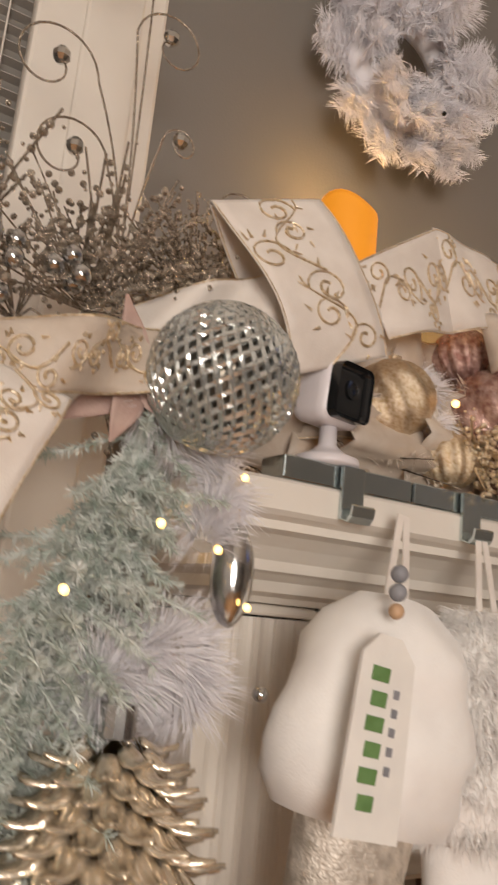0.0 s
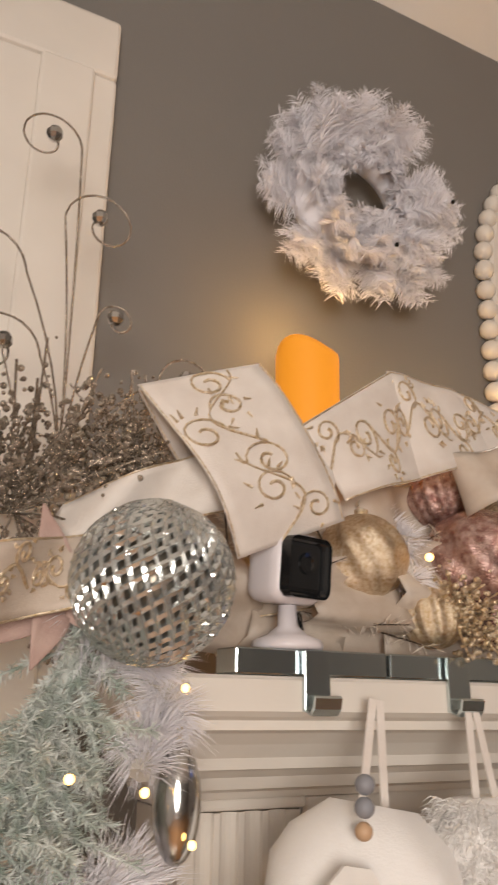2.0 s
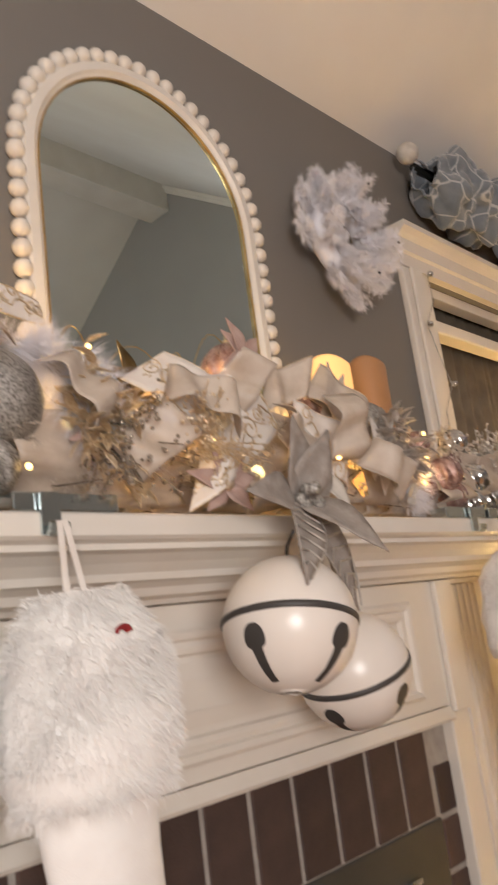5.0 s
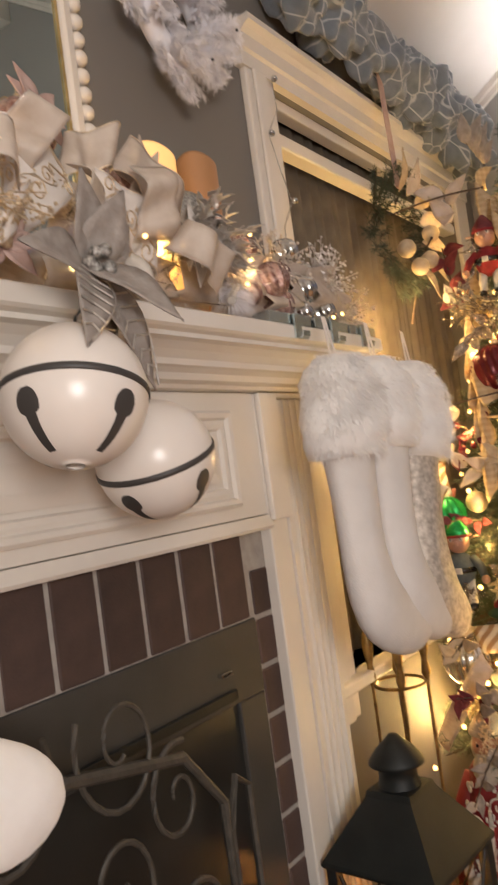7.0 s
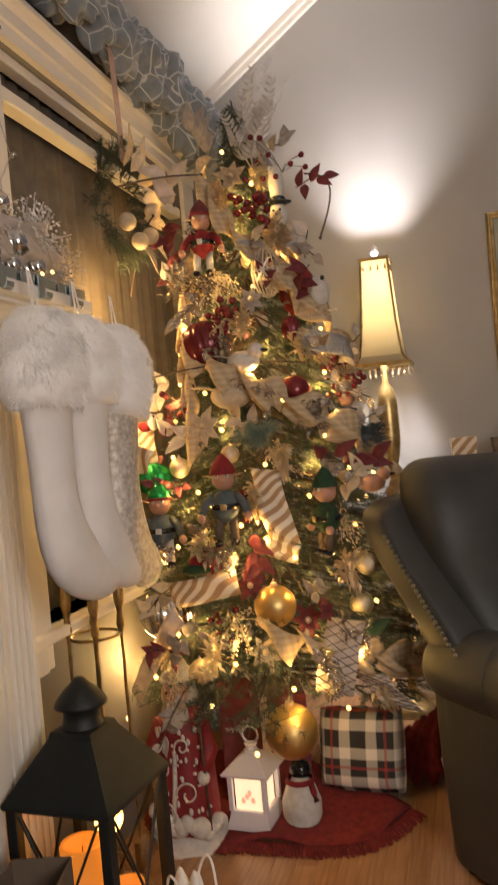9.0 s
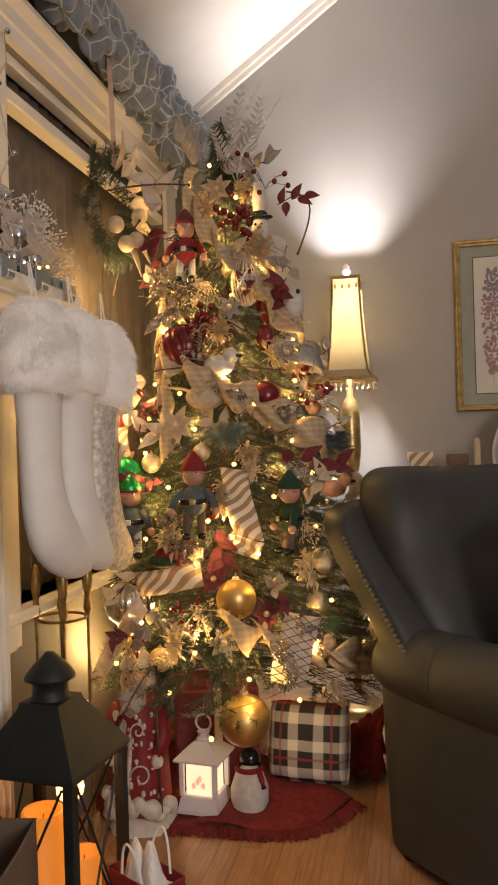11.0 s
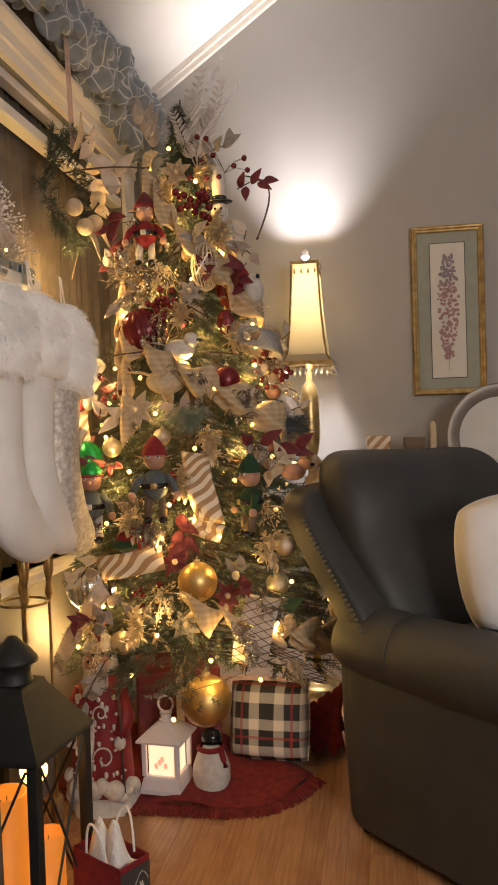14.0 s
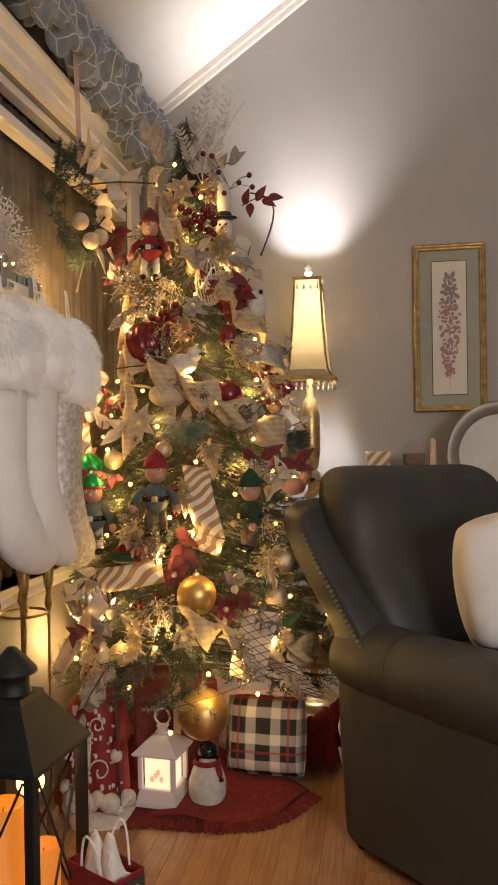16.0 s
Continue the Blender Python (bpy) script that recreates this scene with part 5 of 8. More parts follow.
def arc(a, b, h, n=10):
    a, b = Vector(a), Vector(b)
    return [a.lerp(b, f) + Vector((0, 0, h * math.sin(math.pi * f))) for f in np.linspace(0, 1, n)]


wire = arc((0.86, 0.66, 1.70), (0.96, 0.70, 1.70), 0.065) + arc((0.96, 0.70, 1.70), (1.10, 0.70, 1.715), 0.055) + arc((1.10, 0.70, 1.715), (1.14, 0.70, 1.72), 0.05) + arc((1.14, 0.70, 1.72), (1.27, 0.70, 1.73), 0.09) + arc((1.27, 0.70, 1.73), (1.33, 0.66, 1.68), 0.02)
fairy_string(wire, [(0.875, 0.60, 1.70), (0.91, 0.66, 1.72), (0.79, 0.57, 1.66), (0.925, 0.64, 1.685), (0.735, 0.60, 1.655), (0.90, 0.545, 1.55), (0.98, 0.50, 1.555), (0.68, 0.535, 1.55), (0.553, 0.535, 1.575), (0.735, 0.53, 1.515)], "warm fairy lights on gold wire along the mantel")
fairy_string([(1.42, 0.6, 1.6), (1.56, 0.56, 1.56), (1.72, 0.6, 1.6)], [(1.46, 0.53, 1.575), (1.60, 0.56, 1.635), (1.555, 0.55, 1.535), (1.57, 0.545, 1.58), (1.35, 0.52, 1.56), (1.24, 0.50, 1.55), (1.90, 0.55, 1.515), (1.84, 0.54, 1.50)], "warm fairy lights among the feathers")
fairy_string([], [(0.205, 0.435, 1.405), (0.255, 0.45, 1.395), (0.145, 0.42, 1.36), (0.30, 0.48, 1.36), (0.25, 0.56, 1.60), (0.30, 0.50, 1.455)], "warm fairy lights in the frosted garland", r=0.003)


def window_wire():
    pts = [(2.035 + 0.035 * math.sin(k * 1.9), YW - 0.045, 1.55 + 0.075 * k) for k in range(9)]
    t = thing("bead_string", "silver wire string with clear beads on the window casing", "bead string")
    part("wire", sweep(pts, 0.0012, 5), SILVG, t)
    for k in (2, 4, 6, 8):
        part("bead", ball(0.008, Vector(pts[k]) + Vector((0.004, -0.006, 0)), u=10, v=8), SILVER, t, smooth=True)


window_wire()
# padding of frosted greenery and gauze behind the mantel show
random.seed(77)
pad = thing("fir_garland", "frosted fir and gauze garland along the mantel", "garland")
needles, stems = bmesh.new(), bmesh.new()
for k in range(230):
    x = random.uniform(0.30, 2.0)
    sprig(needles, stems, (x, 0.64 + rnd(0.05), MT + 0.03 + random.random() * 0.10), (rnd(), -0.6 + rnd(0.5), 0.2 + rnd(0.6)), random.uniform(0.05, 0.09), n=46, needle=0.014, w=0.0014)
tagged(part("needles", needles, CHAMP, pad), kind="stuff")
part("stem", stems, BARK, pad)
gauze = bmesh.new()
for k in range(22):
    x = 0.36 + 0.075 * k
    sheet(strip((x, 0.62 + rnd(0.03), MT + 0.02), (x + rnd(0.05), 0.60 + rnd(0.04), MT + 0.13 + rnd(0.03)), (0.11, rnd(0.02), rnd(0.02)), (0.10, 0, rnd(0.03)), 0.03, 0.015, 4), 8, 8, 0.0006, gauze)
part("gauze", gauze, SHEER, pad, "crumpled champagne gauze", smooth=True)

# billows of sheer ribbon between the flowers
sheer = thing("sheer_ribbon", "billowing champagne sheer ribbon through the garland", "ribbon")
random.seed(78)
for x, y, z in ((0.80, 0.53, 1.60), (0.90, 0.51, 1.55), (0.97, 0.50, 1.60), (1.14, 0.51, 1.57), (1.26, 0.50, 1.60), (1.36, 0.50, 1.54), (0.66, 0.54, 1.66), (1.08, 0.53, 1.66)):
    a = random.uniform(0, 6.28)
    d = Vector((math.cos(a) * 0.06, -0.01, math.sin(a) * 0.05))
    w = Vector((-math.sin(a) * 0.06, 0.02, math.cos(a) * 0.06))
    part("ribbon_loop", sheet(strip(Vector((x, y, z)) - d, Vector((x, y, z)) + d, w, w * 0.8, 0.035, 0.012, 3), 16, 8, 0.0006), SHEER, sheer, smooth=True)
    part("wire_edge", sweep([strip(Vector((x, y, z)) - d, Vector((x, y, z)) + d, w, w * 0.8, 0.035, 0.012, 3)(u, 1.0) for u in np.linspace(0, 1, 14)], 0.0011, 5), SILVLEAF, sheer)
scarf = thing("window_scarf", "grey plush scarf valance over the blind window", "valance", pose(0, 0.690, 2.39))

# ---- the tree and all that hangs on it ----
TX, TY, TZ0, TZ1, TR = 2.83, 0.37, 0.31, 2.17, 0.50


def fir_tree():
    random.seed(81)
    t = thing("christmas_tree", "green frosted artificial Christmas tree with warm lights", "tree", pose(TX, TY, 0))
    part("trunk", sweep([(0, 0, 0.0), (0.004, 0, 0.8), (-0.003, 0.003, 1.5), (0, 0, 2.12)], lambda f: 0.032 * (1 - 0.8 * f), 12), BARK, t)
    green, frost, wood = bmesh.new(), bmesh.new(), bmesh.new()
    for k in range(1500):
        f = (k / 1500) ** 0.62
        z = TZ1 - (TZ1 - TZ0) * f + rnd(0.03)
        a = k * 2.39996 + rnd(0.2)
        R = TR * f + 0.055
        reach = R * random.uniform(0.72, 1.08)
        d = Vector((math.cos(a), math.sin(a), 0))
        tip = d * reach + Vector((0, 0, z - 0.05 - 0.06 * random.random()))
        if tip.z < 0.345 and d.x < 0.3:
            continue
        if tip.y + TY > YW - 0.035:
            tip.y = YW - 0.035 - TY
        L = min(0.13, 0.05 + reach * 0.25)
        base = Vector((0, 0, z + 0.02)).lerp(tip, max(0.0, 1 - L / max(reach, 0.05)))
        if k % 3 == 0:
            sweep([(0, 0, z + 0.03), base, tip], lambda q: 0.004 * (1 - 0.7 * q), 4, wood)
        way = tip - base + Vector((rnd(0.03), rnd(0.03), rnd(0.03)))
        bm = frost if k % 8 == 0 else green
        sprig(bm, wood, base, way, L, n=84, needle=0.019, w=0.0017)
        side = Vector((-d.y, d.x, 0))
        for s in (-1, 1):
            sprig(bm, wood, base.lerp(tip, 0.35), way.normalized() + side * (0.9 * s), L * 0.6, n=44, needle=0.018, w=0.0017)
    for v in list(green.verts) + list(frost.verts):
        v.co.y = min(v.co.y, YW - 0.012 - TY)
    tagged(part("needle_mass", green, NEEDLE, t), kind="stuff")
    tagged(part("frosted_needle_mass", frost, FROSTG, t), kind="stuff")
    tagged(part("branch_mass", wood, BARK, t), kind="stuff")
    return t


fir_tree()


def cone_r(z):
    return TR * (TZ1 - z) / (TZ1 - TZ0) + 0.05


random.seed(91)
spots, reds = [], []
for k in range(120):
    f = ((k + 0.5) / 120) ** 0.6
    z = TZ1 - 0.02 - (TZ1 - TZ0 - 0.02) * f
    a = k * 2.39996 + 0.4
    r = cone_r(z) * random.uniform(0.78, 1.03)
    p = (TX + r * math.cos(a), min(TY + r * math.sin(a), YW - 0.03), z)
    spots.append(p)
fairy_string([(TX + cone_r(z) * 0.9 * math.cos(9 * z), min(TY + cone_r(z) * 0.9 * math.sin(9 * z), YW - 0.03), z) for z in np.linspace(0.34, 2.1, 120)], spots, "warm white fairy lights wound round the tree", r=0.0068, wire=GREENF)
fairy_string([], [(2.50, 0.285, 0.935), (2.49, 0.15, 0.615), (2.47, 0.44, 0.79), (2.62, 0.33, 1.42)], "red glowing bulbs on the tree", BULBR, 0.005)


def merged(name, label, category, pieces, at, group=""):
    """ONE plain mesh from (bmesh, material) pieces."""
    bm, mats = bmesh.new(), []
    for b, mat in pieces:
        if mat not in mats:
            mats.append(mat)
        me = bpy.data.meshes.new("piece")
        for f in b.faces:
            f.material_index = mats.index(mat)
        b.to_mesh(me)
        b.free()
        bm.from_mesh(me)
        bpy.data.meshes.remove(me)
    ob = part(name, bm, mats, smooth=True, at=at)
    return tagged(ob, label, category, group)


def egg(x, y, z, a, b, c):
    return ball(1, (x, y, z), u=14, v=10, m=Matrix.Diagonal((a, b, c, 1)))


def elf_doll(x, y, z, s, coat, hat, label, turn=0, brown=False, lean=0):
    """Seated felt figure: hat, head, coat, arms and legs, looking to -x."""
    P = []
    P.append((egg(0, 0, 0, 0.055 * s, 0.062 * s, 0.075 * s), coat))
    P.append((lathe([(0.06 * s, -0.012 * s), (0.066 * s, -0.012 * s), (0.066 * s, 0.012 * s), (0.06 * s, 0.012 * s)], 18), BLACKP))
    P.append((box(-0.07 * s, -0.062 * s, -0.014 * s, 0.014 * s, -0.013 * s, 0.013 * s, 0.002), GILT if brown else WHITEF))
    P.append((egg(0, 0, 0.12 * s, 0.052 * s, 0.05 * s, 0.052 * s), SKIN))
    P.append((egg(-0.052 * s, 0, 0.115 * s, 0.014 * s, 0.012 * s, 0.012 * s), SKIN))
    for sd in (-1, 1):
        P.append((egg(-0.04 * s, 0.022 * s * sd, 0.135 * s, 0.010 * s, 0.009 * s, 0.012 * s), WHITEF))
        P.append((egg(-0.048 * s, 0.022 * s * sd, 0.135 * s, 0.005 * s, 0.004 * s, 0.005 * s), BLACKP))
        P.append((leaf_bm(0.05 * s, 0.03 * s, 0.1, 0.2, None, frame_at((0, 0.045 * s * sd, 0.125 * s), (0, sd, 0.4)), 4, 2), SKIN))
        P.append((sweep([(0, 0.05 * s * sd, 0.045 * s), (-0.02 * s, 0.085 * s * sd, 0.01 * s), (-0.035 * s, 0.10 * s * sd, -0.03 * s)], lambda f: 0.021 * s * (1 - 0.2 * f), 10), coat))
        P.append((egg(-0.04 * s, 0.104 * s * sd, -0.045 * s, 0.02 * s, 0.018 * s, 0.02 * s), SKIN))
        P.append((sweep([(0, 0.03 * s * sd, -0.05 * s), (-0.02 * s, 0.034 * s * sd, -0.10 * s), (-0.015 * s, 0.034 * s * sd, -0.145 * s)], 0.021 * s, 10), WHITEF if not brown else KRAFT))
        P.append((egg(-0.035 * s, 0.036 * s * sd, -0.158 * s, 0.038 * s, 0.02 * s, 0.017 * s), BLACKP))
    P.append((lathe([(0.054 * s, 0.145 * s), (0.058 * s, 0.15 * s), (0.05 * s, 0.175 * s), (0.03 * s, 0.205 * s), (0.008 * s, 0.23 * s), (0, 0.232 * s)], 18), hat))
    P.append((lathe([(0.055 * s, 0.140 * s), (0.061 * s, 0.146 * s), (0.055 * s, 0.156 * s)], 18), hat if brown else RED))
    return merged("elf_doll", label, "doll", P, pose(x, y, z, 0, lean, turn), "felt dolls on the tree")


elf_doll(2.47, 0.590, 0.880, 0.62, BLUEF, GREENS, "felt elf doll in blue coat with green sequin hat", 8)
elf_doll(2.50, 0.115, 0.885, 0.60, GREENF, GREENF, "felt elf doll in green coat and hat", -55, True)
elf_doll(2.42, 0.378, 0.942, 0.62, BLUEF, RED, "felt figure in blue-grey coat and red cap", 10, True)
elf_doll(2.65, 0.450, 1.715, 0.58, RED, BURG, "felt clown doll with red trousers", 5)
elf_doll(2.80, 0.08, 1.15, 0.55, BLUEF, CREAM, "felt gnome doll in blue with cream hat", -30)


def snowman_doll(x, y, z, s, label, turn=0):
    P = [(egg(0, 0.012 * s, 0.005 * s, 0.045 * s, 0.052 * s, 0.068 * s), RED), (egg(-0.012 * s, -0.045 * s, -0.012 * s, 0.042 * s, 0.030 * s, 0.046 * s), WHITEF)]
    P += [(egg(-0.055 * s, -0.05 * s + q * 0.016 * s, 0.02 * s, 0.006 * s, 0.006 * s, 0.007 * s), BLACKP) for q in (-1, 1)]
    return merged("snowman_doll", label, "doll", P, pose(x, y, z, 0, 0, turn), "felt dolls on the tree")


snowman_doll(2.76, 0.18, 1.55, 1.15, "red felt doll with a white snowman face")
snowman_doll(2.63, 0.675, 1.20, 0.55, "small white felt panda face doll")


def bird_doll(x, y, z, s, mat, label, turn=0):
    P = [(egg(0, 0, 0, 0.035 * s, 0.055 * s, 0.035 * s), mat), (egg(-0.01 * s, -0.045 * s, 0.03 * s, 0.026 * s, 0.026 * s, 0.026 * s), mat), (egg(-0.02 * s, -0.075 * s, 0.028 * s, 0.008 * s, 0.014 * s, 0.007 * s), BLACKP)]
    P.append((leaf_bm(0.09 * s, 0.05 * s, 0.1, 0.2, None, frame_at((0, 0.03 * s, 0.01 * s), (0, 1, 0.3)), 5, 3), mat))
    return merged("bird_figure", label, "ornament", P, pose(x, y, z, 0, 0, turn))


bird_doll(2.56, 0.33, 1.34, 0.9, WHITEF, "white felt bird perched on a branch")
bird_doll(2.54, 0.37, 1.245, 1.1, CREAM, "cream plush bear lying among branches", 30)
bird_doll(2.78, 0.02, 0.95, 0.8, SKIN, "tan plush dog face peeping from branches", 30)

# baubles of the tree
bauble(2.60, 0.452, 1.405, 0.073, REDGL, "red glass bauble with a wire net", 20, 6.0)
bauble(2.60, 0.195, 1.245, 0.045, REDGL, "plain dark red glass bauble", 0)
bauble(2.455, 0.597, 0.642, 0.070, SILVER, "silver glass bauble with vertical ribs", 22, 0.0)
bauble(2.43, 0.265, 0.662, 0.057, MATGOLD, "matt gold bauble low on the tree", 0)
bauble(2.72, 0.512, 1.592, 0.034, BRASS, "small copper bauble with dots", 8, 3.0)
bauble(2.76, 0.13, 1.365, 0.036, BRASS, "small amber frosted bauble", 12, 3.0)
bauble(2.56, 0.640, 1.022, 0.050, GREENS, "green sequin bauble on the tree", 12, 3.0)
bauble(2.66, 0.205, 1.43, 0.026, REDGL, "small red beaded drop", 8, 2.0, squashz=1.5)
for x, y, z, r in ((2.44, 0.50, 0.48, 0.035), (2.52, 0.02, 0.75, 0.03), (2.70, 0.56, 1.50, 0.026), (2.55, 0.55, 1.05, 0.03), (2.62, 0.06, 0.62, 0.035), (2.72, 0.33, 1.66, 0.024), (2.48, 0.37, 1.08, 0.026)):
    bauble(x, y, z, r, GOLD, "small gold glitter bauble", 0, group="gold baubles on the tree")

# felt mitten
merged("felt_mitten", "red and green felt mitten ornament", "ornament", [(egg(0, 0, 0, 0.022, 0.055, 0.036), RED), (egg(-0.012, 0.025, -0.018, 0.02, 0.045, 0.016), GREENF), (egg(0, -0.045, 0.025, 0.02, 0.022, 0.03), RED)], pose(2.445, 0.455, 0.785))


def tree_ribbon(label, mat, runs, width):
    t = thing("tree_ribbon", label, "ribbon")
    for a, b, w, bulge in runs:
        n = Vector((-1, 0, 0))
        part("ribbon_loop", sheet(lambda u, v: Vector(a).lerp(Vector(b), u) + Vector(w) * (v - 0.5) * width / Vector(w).length + n * (bulge * math.sin(math.pi * u) + 0.008 * math.sin(7 * u + 3 * v)), 14, 5, 0.0007), mat, t, smooth=True)
    return t


tree_ribbon("cream and tan striped ribbon hanging in a long tail", STRIPE, (((2.49, 0.275, 1.03), (2.455, 0.225, 0.83), (0, 1, 0.15), 0.03), ((2.455, 0.225, 0.83), (2.47, 0.245, 0.78), (0, 1, 0.3), 0.01)), 0.085)
tree_ribbon("cream and tan striped ribbon looped across branches", STRIPE, (((2.43, 0.56, 0.70), (2.42, 0.36, 0.735), (0, 0.2, 1), 0.035), ((2.47, 0.62, 1.12), (2.56, 0.70, 1.02), (0, 1, 0.6), 0.02)), 0.07)
tree_ribbon("gold gauze ribbon crossing the lower branches", SHEER, (((2.52, 0.74, 0.38), (2.40, 0.60, 0.56), (0, 0.4, 0.5), 0.02), ((2.40, 0.60, 0.56), (2.37, 0.52, 0.66), (0, 0.4, 0.6), 0.02)), 0.05)


def wound_ribbon(label, mat, z0, z1, a0, a1, width, billow, lift=0.03):
    """A ribbon woven round the cone in billows."""
    t = thing("tree_ribbon", label, "ribbon")
    n = 6
    for k in range(n):
        def S(u, v):
            q = (k + 1.12 * u) / n
            z = z0 + (z1 - z0) * q + width * (v - 0.5) * (0.8 + 0.2 * math.sin(math.pi * u))
            a = a0 + (a1 - a0) * q + 0.05 * math.sin(4 * v + 5 * u)
            r = cone_r(z) - 0.03 + lift + billow * math.sin(math.pi * u) + 0.012 * math.sin(9 * u + 4 * v + k)
            return (TX + r * math.cos(a), min(TY + r * math.sin(a), YW - 0.02), z + 0.02 * math.sin(7 * u + k))
        part("ribbon_loop", sheet(S, 16, 6, 0.0007), mat, t, smooth=True)
    return t


wound_ribbon("checked burlap ribbon woven round the tree in billows", BURLAP, 1.98, 1.30, 2.3, 4.9, 0.085, 0.045)
wound_ribbon("checked burlap ribbon woven down to the middle branches", BURLAP, 1.42, 1.02, 2.5, 4.7, 0.09, 0.045)
wound_ribbon("golden checked burlap ribbon falling at the window side", BURLAP, 1.72, 1.12, 2.2, 2.8, 0.12, 0.03, 0.02)
wound_ribbon("checked burlap ribbon trailing at the foot of the tree", BURLAP, 0.60, 0.40, 3.3, 4.6, 0.075, 0.03, 0.01)


def berry_pick(x, y, z, n, mat, label, seed, spread=0.06, r=0.009, d0=(-1, 0, 0)):
    random.seed(seed)
    t = thing("berry_pick", label, "artificial spray", pose(x, y, z))
    me = None
    for k in range(n):
        p = Vector(d0) * random.uniform(0.0, spread) + Vector((rnd(spread) * 0.4, rnd(spread), rnd(spread)))
        part("stem", sweep([(0.03, 0, -0.01), p * 0.5 + Vector((0.01, 0, 0.005)), p], 0.001, 4), BARK, t)
        if me is None:
            o = part("berry", ball(r, u=10, v=8), mat, t, smooth=True)
            me = o.data
        else:
            o = new("berry", me)
            o.parent = t
        o.matrix_basis = Matrix.Translation(p)
    return t


berry_pick(2.70, 0.30, 1.80, 22, REDGL, "cluster of glossy red berries", 101, 0.05, 0.012)
berry_pick(2.60, 0.39, 1.47, 22, REDGL, "cluster of frosted red berries", 102, 0.06, 0.011)
berry_pick(2.80, 0.08, 1.28, 24, REDGL, "red berry pick on twigs", 103, 0.07, 0.010)
berry_pick(2.78, 0.22, 1.95, 12, REDGL, "red berry pick near the top", 104, 0.09, 0.009)
berry_pick(2.50, 0.30, 0.92, 14, REDGL, "cluster of red berries in the branches", 105, 0.05, 0.011)
berry_pick(2.60, 0.55, 1.24, 12, REDGL, "red berries beside ribbon", 106, 0.05, 0.010)
berry_pick(2.48, 0.42, 0.60, 10, REDGL, "red berries low on the tree", 107, 0.05, 0.010)


def leaf_branch(x, y, z, way, n, L, mat, label, seed):
    random.seed(seed)
    t = thing("leaf_branch", label, "artificial spray", pose(x, y, z))
    w = Vector(way)
    end = w * 0.2
    part("stem", sweep([(0, 0, 0), end * 0.5 + Vector((0, 0, 0.01)), end], 0.002, 5), BARK, t)
    for k in range(n):
        f = (k + 0.5) / n
        side = Vector((-0.3 + rnd(0.3), rnd(), rnd()))
        part("leaf", leaf_bm(L * random.uniform(0.7, 1.1), L * 0.5, 0.2, 0.25), mat, t, smooth=True, at=frame_at(end * f, w.normalized() * 0.5 + side, (-1, 0, 0.2)))
    return t


leaf_branch(2.70, 0.57, 1.60, (-0.05, 0.1, 1), 8, 0.075, BURG, "burgundy velvet leaf branch on the tree", 111)
leaf_branch(2.80, 0.18, 1.88, (-0.05, -0.5, 0.1), 5, 0.06, BURG, "burgundy velvet leaf branch near the top", 112)
leaf_branch(2.62, 0.14, 1.05, (-0.05, -0.8, -0.1), 6, 0.08, BURG, "burgundy velvet leaf branch on the tree", 113)
leaf_branch(2.76, 0.45, 2.02, (-0.1, 0.2, 0.4), 6, 0.09, GREYLEAF, "grey velvet magnolia leaves near the top", 114)
leaf_branch(2.78, 0.30, 1.98, (-0.05, -0.6, 0.2), 5, 0.07, GREYLEAF, "grey velvet magnolia leaves near the tip", 115)
leaf_branch(2.56, 0.45, 1.13, (-0.1, 0.6, 0.1), 6, 0.08, SHEER, "champagne satin leaf branch on the tree", 116)
leaf_branch(2.46, 0.33, 0.86, (-0.1, -0.2, -0.6), 6, 0.075, BURG, "burgundy velvet leaf branch on the tree", 117)
leaf_branch(2.50, 0.10, 0.55, (-0.1, -0.4, 0.1), 5, 0.075, GREENF, "dark green velvet leaf branch low on the tree", 118)
leaf_branch(2.44, 0.35, 0.56, (-0.1, 0.6, 0.0), 6, 0.075, GREYLEAF, "grey-brown velvet leaf branch low on the tree", 119)
leaf_branch(2.58, 0.32, 1.15, (-0.1, 0.3, 0.2), 6, 0.07, SHEER, "champagne satin leaf branch on the tree", 120)
leaf_branch(2.66, 0.60, 1.33, (-0.1, 0.2, -0.6), 6, 0.07, SHEER, "champagne satin leaf branch on the tree", 121)


